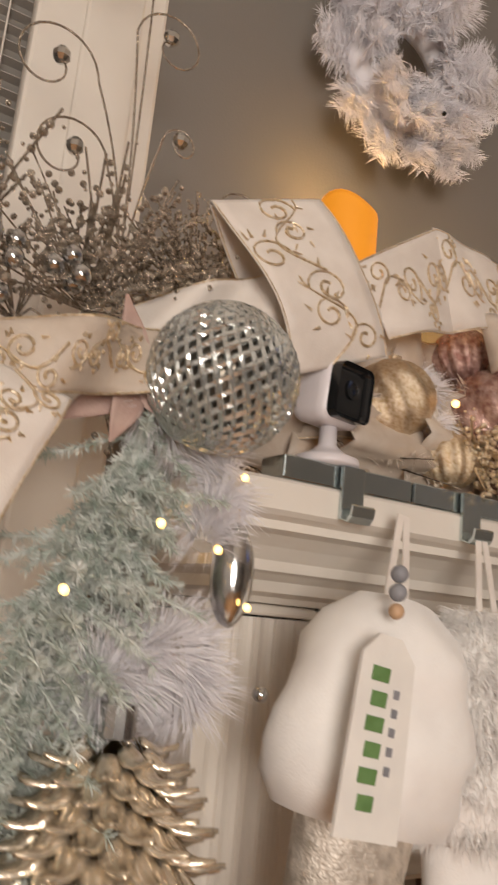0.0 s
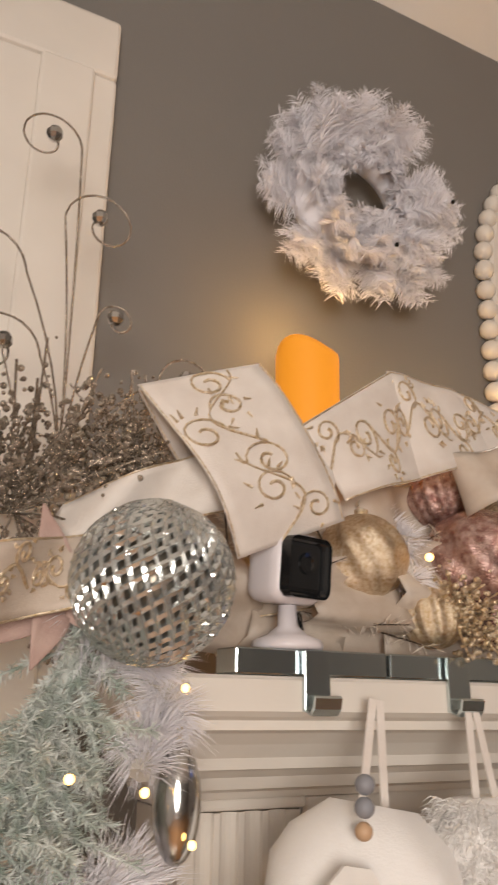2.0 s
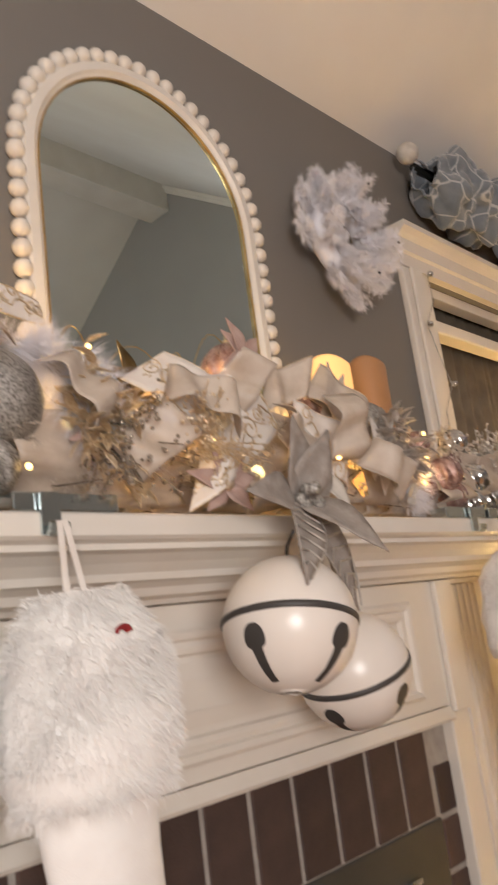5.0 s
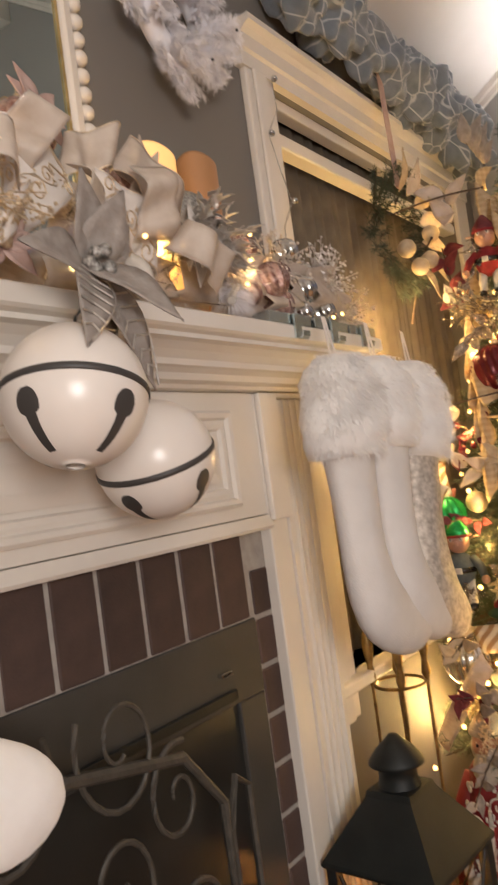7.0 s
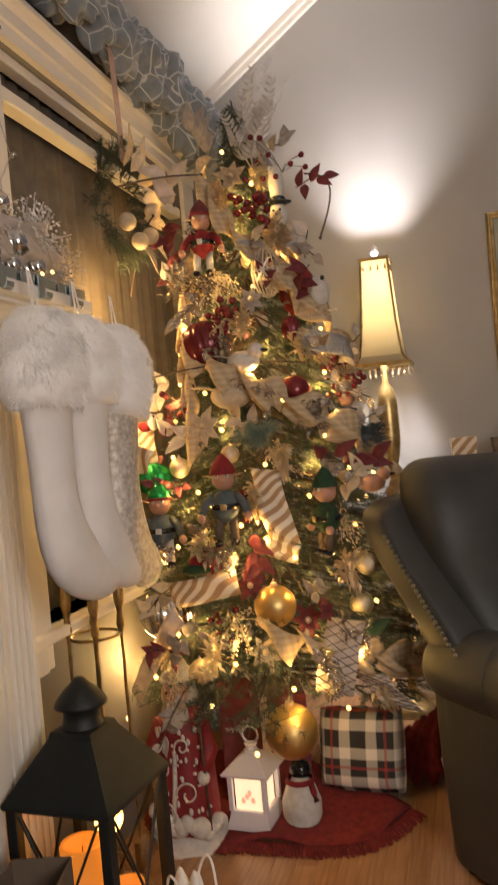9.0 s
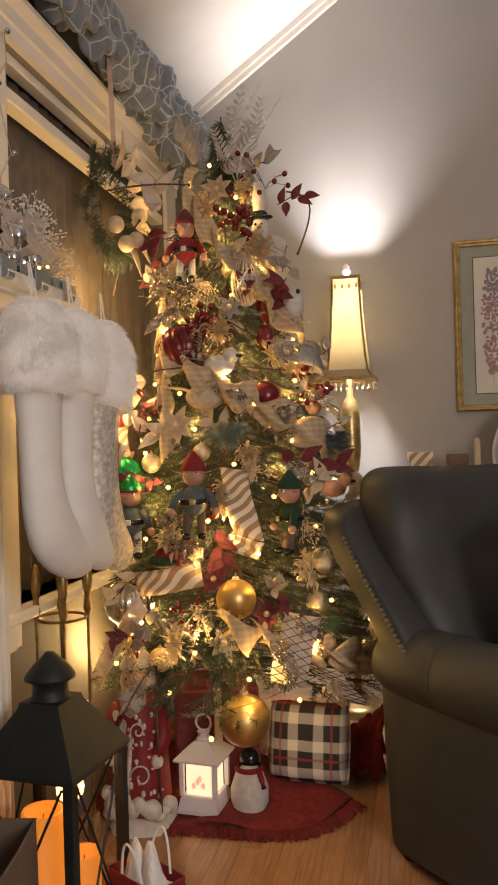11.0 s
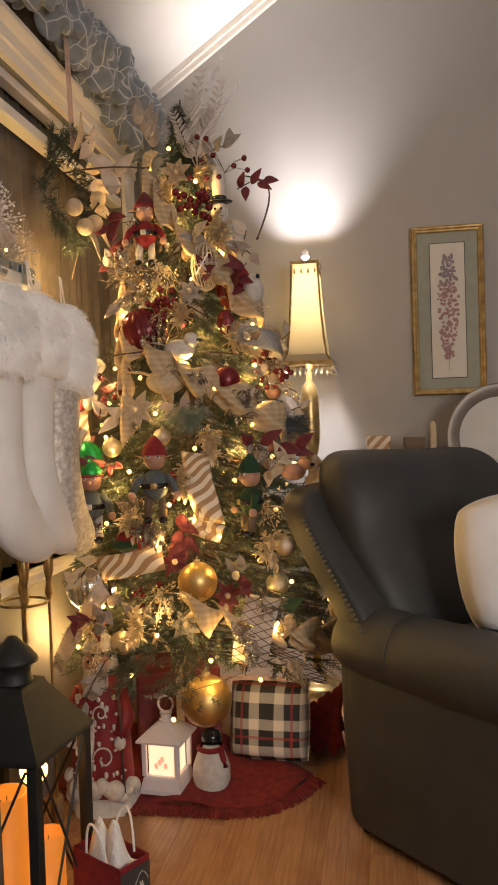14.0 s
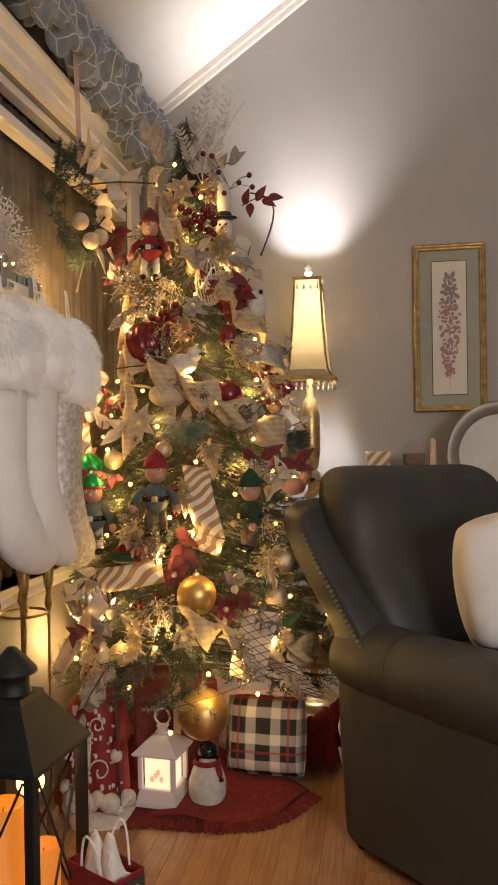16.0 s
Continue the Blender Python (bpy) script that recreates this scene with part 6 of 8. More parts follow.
def fern_topper():
    """Silver fern fronds with paired leaflets, bent outwards."""
    random.seed(122)
    t = thing("tree_topper", "silver glitter fern topper with white feather tips", "tree topper", pose(2.785, 0.30, 1.93))
    for k, (dx, dy, h, bend) in enumerate(((0.03, -0.035, 0.37, 0.03), (0.0, -0.075, 0.31, -0.02), (0.02, 0.02, 0.30, 0.02), (-0.02, -0.11, 0.22, 0.02), (0.0, 0.07, 0.22, 0.03), (0.04, -0.02, 0.25, 0.0))):
        line = [Vector((dx * f, dy * f * f + bend * math.sin(2.6 * f), h * f)) for f in np.linspace(0, 1, 16)]
        stem = part("frond", sweep(line, lambda f: 0.0022 * (1 - 0.7 * f), 5), SILVLEAF, t)
        bm = bmesh.new()
        for i in range(4, 15):
            d = (line[i] - line[i - 1]).normalized()
            for sd in (-1, 1):
                L = 0.050 * (1.15 - i / 16) + 0.008
                leaf_bm(L, L * 0.36, 0.15, 0.2, bm, frame_at(line[i], d * 1.1 + Vector((rnd(0.15), sd, rnd(0.15))), (-1, 0, 0)), 3, 2)
        tagged(part("leaflet_mass", bm, SILVLEAF, stem), kind="stuff")
    for k, (dy, dz) in enumerate(((-0.03, 0.37), (-0.075, 0.29))):
        bm = bmesh.new()
        feather(bm, (0.01, dy, dz - 0.10), (0.1, -0.35, 1), 0.13, 0.020)
        tagged(part("feather", bm, FEATHER, t, "white feather"), kind="stuff")


fern_topper()

# long snowman ornament, fur tuft, lit gauze leaves and netted ribbons
merged("snowman_ornament", "tall white felt snowman ornament with black hats", "ornament", [(egg(0, 0, 0.09, 0.020, 0.024, 0.06), WHITEF), (egg(0, 0, -0.005, 0.024, 0.028, 0.04), WHITEF), (egg(-0.004, 0, 0.03, 0.026, 0.046, 0.008), BLACKP), (egg(0, 0, 0.042, 0.02, 0.026, 0.014), BLACKP), (egg(-0.022, 0.01, 0.005, 0.004, 0.004, 0.004), BLACKP), (egg(-0.022, -0.01, 0.005, 0.004, 0.004, 0.004), BLACKP), (egg(-0.026, 0, -0.008, 0.014, 0.004, 0.004), BRASS)], pose(2.76, 0.232, 1.80, 0, 0, 0), "felt dolls on the tree")
random.seed(125)
tuft = thing("fur_tuft", "grey-green faux fur tuft in the branches", "ornament", pose(2.49, 0.294, 1.131))
bm = bmesh.new()
for k in range(26):
    plume(bm, (rnd(0.02), rnd(0.045), rnd(0.02)), (-0.5 + rnd(0.3), rnd(), -0.1 + rnd(0.5)), 0.03, 0.5, 60, 0.02, 0.0012)
tagged(part("fur", bm, FROSTG, tuft), kind="stuff")
part("core", ball(0.02, u=10, v=8, m=Matrix.Diagonal((1, 2.2, 1, 1))), FROSTG, tuft)
tuft = thing("fur_tuft", "blue-grey faux fur beard hanging in the branches", "ornament", pose(2.70, 0.03, 1.10))
bm = bmesh.new()
for k in range(22):
    plume(bm, (rnd(0.02), rnd(0.05), rnd(0.03)), (-0.3 + rnd(0.3), -0.5 + rnd(0.5), 0.1 + rnd(0.5)), 0.04, 0.4, 60, 0.02, 0.0012)
tagged(part("fur", bm, BLUEF, tuft), kind="stuff")
part("core", ball(0.02, u=10, v=8, m=Matrix.Diagonal((1, 2.2, 1, 1))), BLUEF, tuft)
leaf_branch(2.72, 0.555, 1.86, (-0.1, 0.05, 0.5), 4, 0.11, SHEER, "gold gauze leaves lit by a bulb near the top", 126)
leaf_branch(2.80, 0.17, 1.66, (-0.1, -0.1, 0.4), 4, 0.085, SHEER, "gold gauze leaves lit by a bulb", 127)
tree_ribbon("grey glitter mesh ribbon looped over a branch", SILVG, (((2.66, 0.20, 1.405), (2.72, 0.04, 1.36), (0, 0.25, 1), 0.04),), 0.07)


def netted_ribbon(label, a, b, w, bulge):
    """Pale gauze crossed by a coarse net of cords."""
    t = tree_ribbon(label, SHEER, ((a, b, (0, 1, 0.15), bulge),), w)
    net = bmesh.new()
    A, B = Vector(a), Vector(b)
    for k in range(-3, 9):
        for sgn in (-1, 1):
            pts = []
            for f in np.linspace(0, 1, 9):
                u = (k + f * 2.2) / 8
                v = f if sgn > 0 else 1 - f
                if 0 <= u <= 1:
                    pts.append(A.lerp(B, u) + Vector((0, 1, 0.15)) * ((v - 0.5) * w) + Vector((-1, 0, 0)) * (bulge * math.sin(math.pi * u) + 0.008 * math.sin(7 * u + 3 * v) + 0.0015))
            if len(pts) > 1:
                sweep(pts, 0.0011, 4, net)
    tagged(part("net_mass", net, BARK, t, "brown net cords"), kind="stuff")


netted_ribbon("pale netted gauze ribbon hanging low on the tree", (2.44, 0.075, 0.62), (2.385, 0.115, 0.44), 0.10, 0.035)
netted_ribbon("pale netted gauze ribbon at the foot of the tree", (2.46, 0.03, 0.47), (2.50, -0.055, 0.36), 0.09, 0.02)
tree_ribbon("cream and tan striped ribbon standing at the window side", STRIPE, (((2.66, 0.70, 1.18), (2.62, 0.68, 1.05), (0, 1, 0.1), 0.02),), 0.08)

# rattan teardrop with a star
t = thing("twig_lantern", "grey woven twig teardrop ornament with a star", "ornament", pose(2.66, 0.262, 1.605))
for k in range(9):
    a = math.pi * k / 9
    part("twig", sweep([(0.045 * math.sin(b) * math.cos(a) * (1 + 0.2 * rnd()), 0.045 * math.sin(b) * math.sin(a), 0.075 * math.cos(b)) for b in np.linspace(0, 2 * math.pi, 17)], 0.0022, 5), CHAMP, t)
for k in range(3):
    a = math.pi * k / 3
    part("star_arm", sweep([(-0.05, -0.035 * math.cos(a), -0.035 * math.sin(a)), (-0.05, 0.035 * math.cos(a), 0.035 * math.sin(a))], 0.003, 5), SILVLEAF, t)

# wandering vine wires
for a, b, h in (((2.70, 0.72, 1.60), (2.70, 0.62, 1.84), 0.04), ((2.80, 0.15, 1.92), (2.82, 0.12, 1.72), 0.05), ((2.52, 0.60, 1.32), (2.60, 0.15, 1.32), 0.02), ((2.45, 0.48, 0.60), (2.46, 0.12, 0.60), 0.05), ((2.56, 0.68, 1.90), (2.70, 0.45, 1.94), 0.01)):
    v = thing("vine_wire", "bent brown vine wire on the tree", "twig")
    part("stem", sweep([p + Vector((0, -0.06 * math.sin(math.pi * k / 9) * (1 if h > 0.04 else 0), 0)) for k, p in enumerate(arc(a, b, h))], 0.0028, 6), BARK, v)
    part("tip", ball(0.005, b, u=8, v=6), BARK, v)

# ---- under the tree ----
skirt = thing("tree_skirt", "red plaid throw with fringe spread under the tree", "tree skirt")


def SK(u, v):
    a = math.pi * (0.42 + 0.91 * u)
    r = 0.05 + (0.435 + 0.025 * math.sin(17 * u)) * v
    return (TX + 0.06 + r * math.cos(a), min(TY + r * math.sin(a) * 1.0, YW - 0.02), 0.012 + 0.012 * math.sin(23 * u + 5 * v) * v + 0.05 * (1 - v))


part("cloth", sheet(SK, 70, 14, 0.003), SKIRT, skirt, smooth=True)
bm = bmesh.new()
random.seed(131)
for k in range(420):
    u = k / 420
    p = Vector(SK(u, 1))
    d = (p - Vector((TX + 0.06, TY, p.z)))
    d.z = 0
    p.z = 0.012
    e = p + d.normalized() * random.uniform(0.035, 0.055)
    e.z = 0.004
    sweep([p, p.lerp(e, 0.5) + Vector((rnd(0.003), rnd(0.003), 0.003)), e], 0.0022, 4, bm)
tagged(part("fringe", bm, SKIRT, skirt), kind="stuff")


def tree_flower(x, y, z, L, mat, label, seed):
    """Open cloth flower facing the room."""
    random.seed(seed)
    t = thing("cloth_flower", label, "artificial flower", pose(x, y, z), group="cloth flowers on the tree")
    for ring, n, lift in ((1.0, 7, -0.25), (0.62, 5, -0.7)):
        for k in range(n):
            a = 2 * math.pi * k / n + rnd(0.2) + ring
            part("petal", leaf_bm(L * ring * random.uniform(0.8, 1.1), L * 0.52 * ring, 0.15, 0.3), mat, t, smooth=True, at=frame_at((0, 0, 0), (lift + rnd(0.15), math.cos(a), math.sin(a)), (-1, 0, 0)))
    part("centre_bud", ball(0.009, (-0.012, 0, 0), u=10, v=8), GOLD, t, smooth=True)
    return t


for k, (x, y, z, L, mat, lab) in enumerate(((2.41, 0.295, 0.545, 0.055, GREYLEAF, "grey velvet cloth flower"), (2.45, 0.18, 0.62, 0.05, BURG, "burgundy velvet cloth flower"), (2.44, 0.33, 0.72, 0.05, BURG, "burgundy velvet cloth flower"), (2.52, 0.455, 1.165, 0.06, CREAM, "cream burlap cloth flower"), (2.70, 0.355, 1.915, 0.055, BURLAP, "checked burlap cloth flower"), (2.60, 0.30, 1.52, 0.045, GREYLEAF, "grey velvet cloth flower"))):
    tree_flower(x, y, z, L, mat, lab + " tucked in the branches", 300 + k)


def santa_figure():
    """One plain carved figure on a snowy base."""
    P = [(lathe([(0, 0), (0.10, 0), (0.105, 0.02), (0.085, 0.045), (0.06, 0.055), (0, 0.056)], 22, squash=lambda a, z: 1 + 0.08 * math.sin(5 * a)), WHITEF)]
    P.append((lathe([(0, 0.05), (0.088, 0.05), (0.092, 0.10), (0.084, 0.20), (0.072, 0.30), (0.062, 0.36), (0.035, 0.40), (0, 0.40)], 26, squash=lambda a, z: 1 + 0.05 * math.sin(7 * a + 6 * z)), FLORAL))
    P.append((egg(-0.018, 0, 0.430, 0.042, 0.040, 0.044), SKIN))
    P.append((egg(-0.040, 0, 0.365, 0.030, 0.040, 0.065), OLDWHITE))
    P.append((lathe([(0.044, 0.452), (0.052, 0.456), (0.052, 0.466), (0.044, 0.47)], 18), OLDWHITE))
    P.append((lathe([(0.045, 0.466), (0.046, 0.474), (0.034, 0.495), (0.014, 0.515), (0.0, 0.52)], 18), OLDWHITE))
    P.append((egg(0.004, 0.0, 0.415, 0.046, 0.054, 0.056), OLDWHITE))
    P += [(egg(-0.056, 0.014 * q, 0.438, 0.004, 0.004, 0.004), BLACKP) for q in (-1, 1)]
    for s in (-1, 1):
        P.append((sweep([(0, 0.055 * s, 0.34), (-0.02, 0.085 * s, 0.27), (-0.05, 0.075 * s, 0.22)], lambda f: 0.028 - 0.006 * f, 10), FLORAL))
        P.append((egg(-0.055, 0.073 * s, 0.205, 0.018, 0.018, 0.02), WHITEF))
    P.append((sweep([(-0.06, -0.085, 0.04), (-0.06, -0.075, 0.38)], 0.004, 6), BARK))
    for q0, z0, rr in ((0.03, 0.24, 0.028), (-0.035, 0.17, 0.03), (0.02, 0.12, 0.024), (-0.03, 0.30, 0.02)):
        P.append((sweep([(-math.sqrt(max(0, 0.093 ** 2 - min(0.08, abs(q0 + rr * (1 - f * 0.8) * math.cos(7 * f))) ** 2)) - 0.001, q0 + rr * (1 - f * 0.8) * math.cos(7 * f), z0 + rr * 1.3 * (1 - f * 0.8) * math.sin(7 * f)) for f in np.linspace(0, 1, 22)], 0.0028, 5), WHITEF))
    rs = random.Random(77)
    for k in range(60):
        q, z = rs.uniform(-1.1, 1.1), rs.uniform(0.10, 0.34)
        rb = 0.092 - 0.07 * max(0, z - 0.1) + 0.001
        P.append((egg(-rb * math.cos(q), rb * math.sin(q), z, 0.004, rs.uniform(0.003, 0.007), rs.uniform(0.003, 0.011)), WHITEF))
    for k in range(16):
        q = -1.5 + 3.0 * k / 15
        P.append((egg(-0.095 * math.cos(q), 0.095 * math.sin(q), 0.05 + rs.uniform(0, 0.05), 0.018, 0.02, rs.uniform(0.014, 0.026)), WHITEF))
    for q, w in ((-0.06, 0.03), (0.05, 0.035), (0.0, 0.03)):
        P.append((egg(-0.075, q, 0.075, 0.025, 0.03, w), WHITEF))
    P.append((sweep([(-0.055, 0.0, 0.33), (-0.085, 0.0, 0.2), (-0.09, 0.01, 0.09)], 0.007, 6), WHITEF))
    return merged("santa_figure", "carved Father Christmas figure in red and white robe", "figurine", P, pose(2.44, 0.572, 0.0, 0, 0, 0))


santa_figure()


def snow_lantern():
    t = thing("snow_globe_lantern", "white glowing snow-scene lantern with a ring handle", "lantern", pose(2.53, 0.402, 0.018, 0, 0, -6))
    w = 0.06
    part("base", lathe([(0, 0), (w * 1.5, 0), (w * 1.5, 0.012), (w * 1.3, 0.045), (w * 1.22, 0.05), (0, 0.05)], 4, m=Matrix.Rotation(radians(45), 4, "Z")), PLASTIC, t)
    part("scene_panel", box(-w * 0.72, w * 0.72, -w * 0.72, w * 0.72, 0.051, 0.15, 0.003), SNOWLIT, t, "glowing snow scene behind glass")
    for sx in (-1, 1):
        for sy in (-1, 1):
            part("post", box(sx * w * 0.86 - 0.007, sx * w * 0.86 + 0.007, sy * w * 0.86 - 0.007, sy * w * 0.86 + 0.007, 0.05, 0.152, 0.002), PLASTIC, t)
    # figures glow by themselves, in place of the lantern's light on them
    for k, (yy, zz) in enumerate(((-0.012, 0.08), (0.006, 0.09), (0.018, 0.078), (-0.002, 0.10))):
        part("tiny_figure", ball(0.007, (-w * 0.735, yy, zz), u=8, v=6, m=Matrix.Diagonal((0.3, 1, 1.4, 1))), PINKLIT, t)
    part("roof", lathe([(w * 1.65, 0.152), (w * 1.7, 0.158), (w * 1.0, 0.185), (w * 0.55, 0.200), (w * 0.42, 0.202), (0, 0.202)], 4, m=Matrix.Rotation(radians(45), 4, "Z")), PLASTIC, t)
    part("chimney", lathe([(0.02, 0.2022), (0.022, 0.208), (0.016, 0.212), (0.016, 0.222), (0.02, 0.226), (0, 0.228)], 16), PLASTIC, t)
    part("handle", sweep([(0, 0.024 * math.sin(a), 0.252 - 0.024 * math.cos(a)) for a in np.linspace(0, 2 * math.pi, 21)], 0.0035, 6), PLASTIC, t)
    return t


snow_lantern()
bauble(2.43, 0.250, 0.320, 0.073, MATGOLD, "large matt gold bauble hanging low on the tree", 0)
merged("penguin_figure", "white rounded penguin figure with red scarf", "figurine", [(lathe([(0, 0), (0.04, 0.0), (0.056, 0.035), (0.056, 0.075), (0.042, 0.115), (0.02, 0.14), (0, 0.145)], 24), WHITEF), (egg(0.012, 0, 0.155, 0.032, 0.032, 0.03), BLACKP), (lathe([(0.034, 0.122), (0.044, 0.128), (0.036, 0.140)], 18), RED), (sweep([(-0.02, -0.035, 0.13), (-0.03, -0.045, 0.105), (-0.03, -0.05, 0.085)], 0.009, 6), RED)] + [(egg(-0.02, 0.02 * s, 0.006, 0.03, 0.014, 0.008), BLACKP) for s in (-1, 1)], pose(2.53, 0.265, 0.012))


def cushion(name, label, at, w, h, d, mat, n=14, round_by=0.10, piping=0.003):
    t = thing(name, label, "pillow", at)

    def S(side):
        def f(u, v):
            a, b = (u - 0.5) * 2, (v - 0.5) * 2
            pinch = 1 - 0.07 * (abs(a) ** 3 * (1 - b * b) + abs(b) ** 3 * (1 - a * a)) * 0.9
            k = max(0, (1 - a ** 4) * (1 - b ** 4)) ** 0.5
            pinch *= 1 - round_by * (a * b) ** 2
            return (side * (d / 2) * k + 0.004 * math.sin(9 * a + 4 * b) * k, a * w / 2 * pinch, h / 2 + b * h / 2 * pinch)
        return f
    bm = sheet(S(-1), n, n, 0.0005)
    sheet(S(1), n, n, 0.0005, bm)
    c = part("cover", bm, mat, t, smooth=True)
    pts = []
    for k in range(41):
        q = k / 40 * 4
        s, f = int(q) % 4, q % 1
        u, v = ((f, 0), (1, f), (1 - f, 1), (0, 1 - f))[s]
        pts.append(S(0)(u, v))
    part("piping", sweep(pts, piping, 6), mat, c)
    return t


cushion("plaid_pillow", "black and white buffalo plaid pillow with red stripe", pose(2.70, 0.116, 0.03, 0, 12, -4), 0.275, 0.255, 0.11, PLAID)
throw = thing("red_throw", "rumpled red and orange throw beside the pillow", "throw")
part("cloth", sheet(lambda u, v: (2.80 + 0.16 * u, -0.06 + 0.12 * (v - 0.5) + 0.02 * math.sin(9 * u), 0.03 + 0.20 * math.sin(math.pi * u) * (1 - 0.4 * v) + 0.02 * math.sin(15 * v + 8 * u)), 16, 12, 0.004), SKIRT, throw, smooth=True)
part("hem", sweep([(2.80 + 0.16 * u, -0.12 + 0.02 * math.sin(9 * u), 0.033 + 0.20 * math.sin(math.pi * u)) for u in np.linspace(0, 1, 9)], 0.004, 5), SKIRT, throw)
box_gift = thing("wrapped_gift", "dark burgundy wrapped gift box under the tree", "gift", pose(2.73, 0.42, 0.03, 0, 0, 20))
part("box", box(-0.11, 0.11, -0.13, 0.13, 0, 0.31, 0.004), BURG, box_gift)
part("ribbon", box(-0.1125, 0.1125, -0.012, 0.012, -0.0005, 0.3125, 0.001), GOLD, box_gift)

# sprays that fill the tree between the larger ornaments
random.seed(191)
for k in range(30):
    z = 0.50 + 1.4 * random.random() ** 1.4
    a = random.uniform(2.0, 4.9)
    r = cone_r(z) - 0.02
    p = (TX + r * math.cos(a), min(TY + r * math.sin(a), YW - 0.05), z)
    way = (math.cos(a) * 0.5, math.sin(a) * 0.5 if p[1] < 0.68 else -0.2, rnd(0.5))
    if k % 3 == 0:
        glitter_spray(*p, 9, 0.6, GOLD, "gold glitter twig spray on the tree", 200 + k, way, leafy=False, length=0.10)
    elif k % 3 == 1:
        leaf_branch(*p, way, 6, 0.07, (CREAM, GREYLEAF, BURG, CHAMPD)[k % 4], ("cream burlap leaf branch on the tree", "grey velvet leaf branch on the tree", "burgundy velvet leaf branch on the tree", "bronze glitter leaf branch on the tree")[k % 4], 200 + k)
    else:
        glitter_spray(*p, 8, 0.6, CHAMPD, "bronze glitter leaf spray on the tree", 200 + k, way, leafy=True, length=0.10)

random.seed(192)
for k in range(34):
    z = 0.42 + 1.5 * random.random() ** 1.2
    a = random.uniform(2.2, 4.7)
    r = cone_r(z) - 0.035
    p = (TX + r * math.cos(a), min(TY + r * math.sin(a), YW - 0.05), z)
    way = (math.cos(a) * 0.6, math.sin(a) * 0.6 if p[1] < 0.66 else -0.2, rnd(0.6))
    if k % 2:
        glitter_spray(*p, 9, 0.7, GOLD, "gold glitter leaf pick on the tree", 400 + k, way, leafy=True, length=0.075)
    else:
        leaf_branch(*p, way, 7, 0.05, (CHAMPD, BURG, GREYLEAF)[k % 3], ("bronze glitter leaf branch on the tree", "burgundy velvet leaf branch on the tree", "grey velvet leaf branch on the tree")[k % 3], 400 + k)

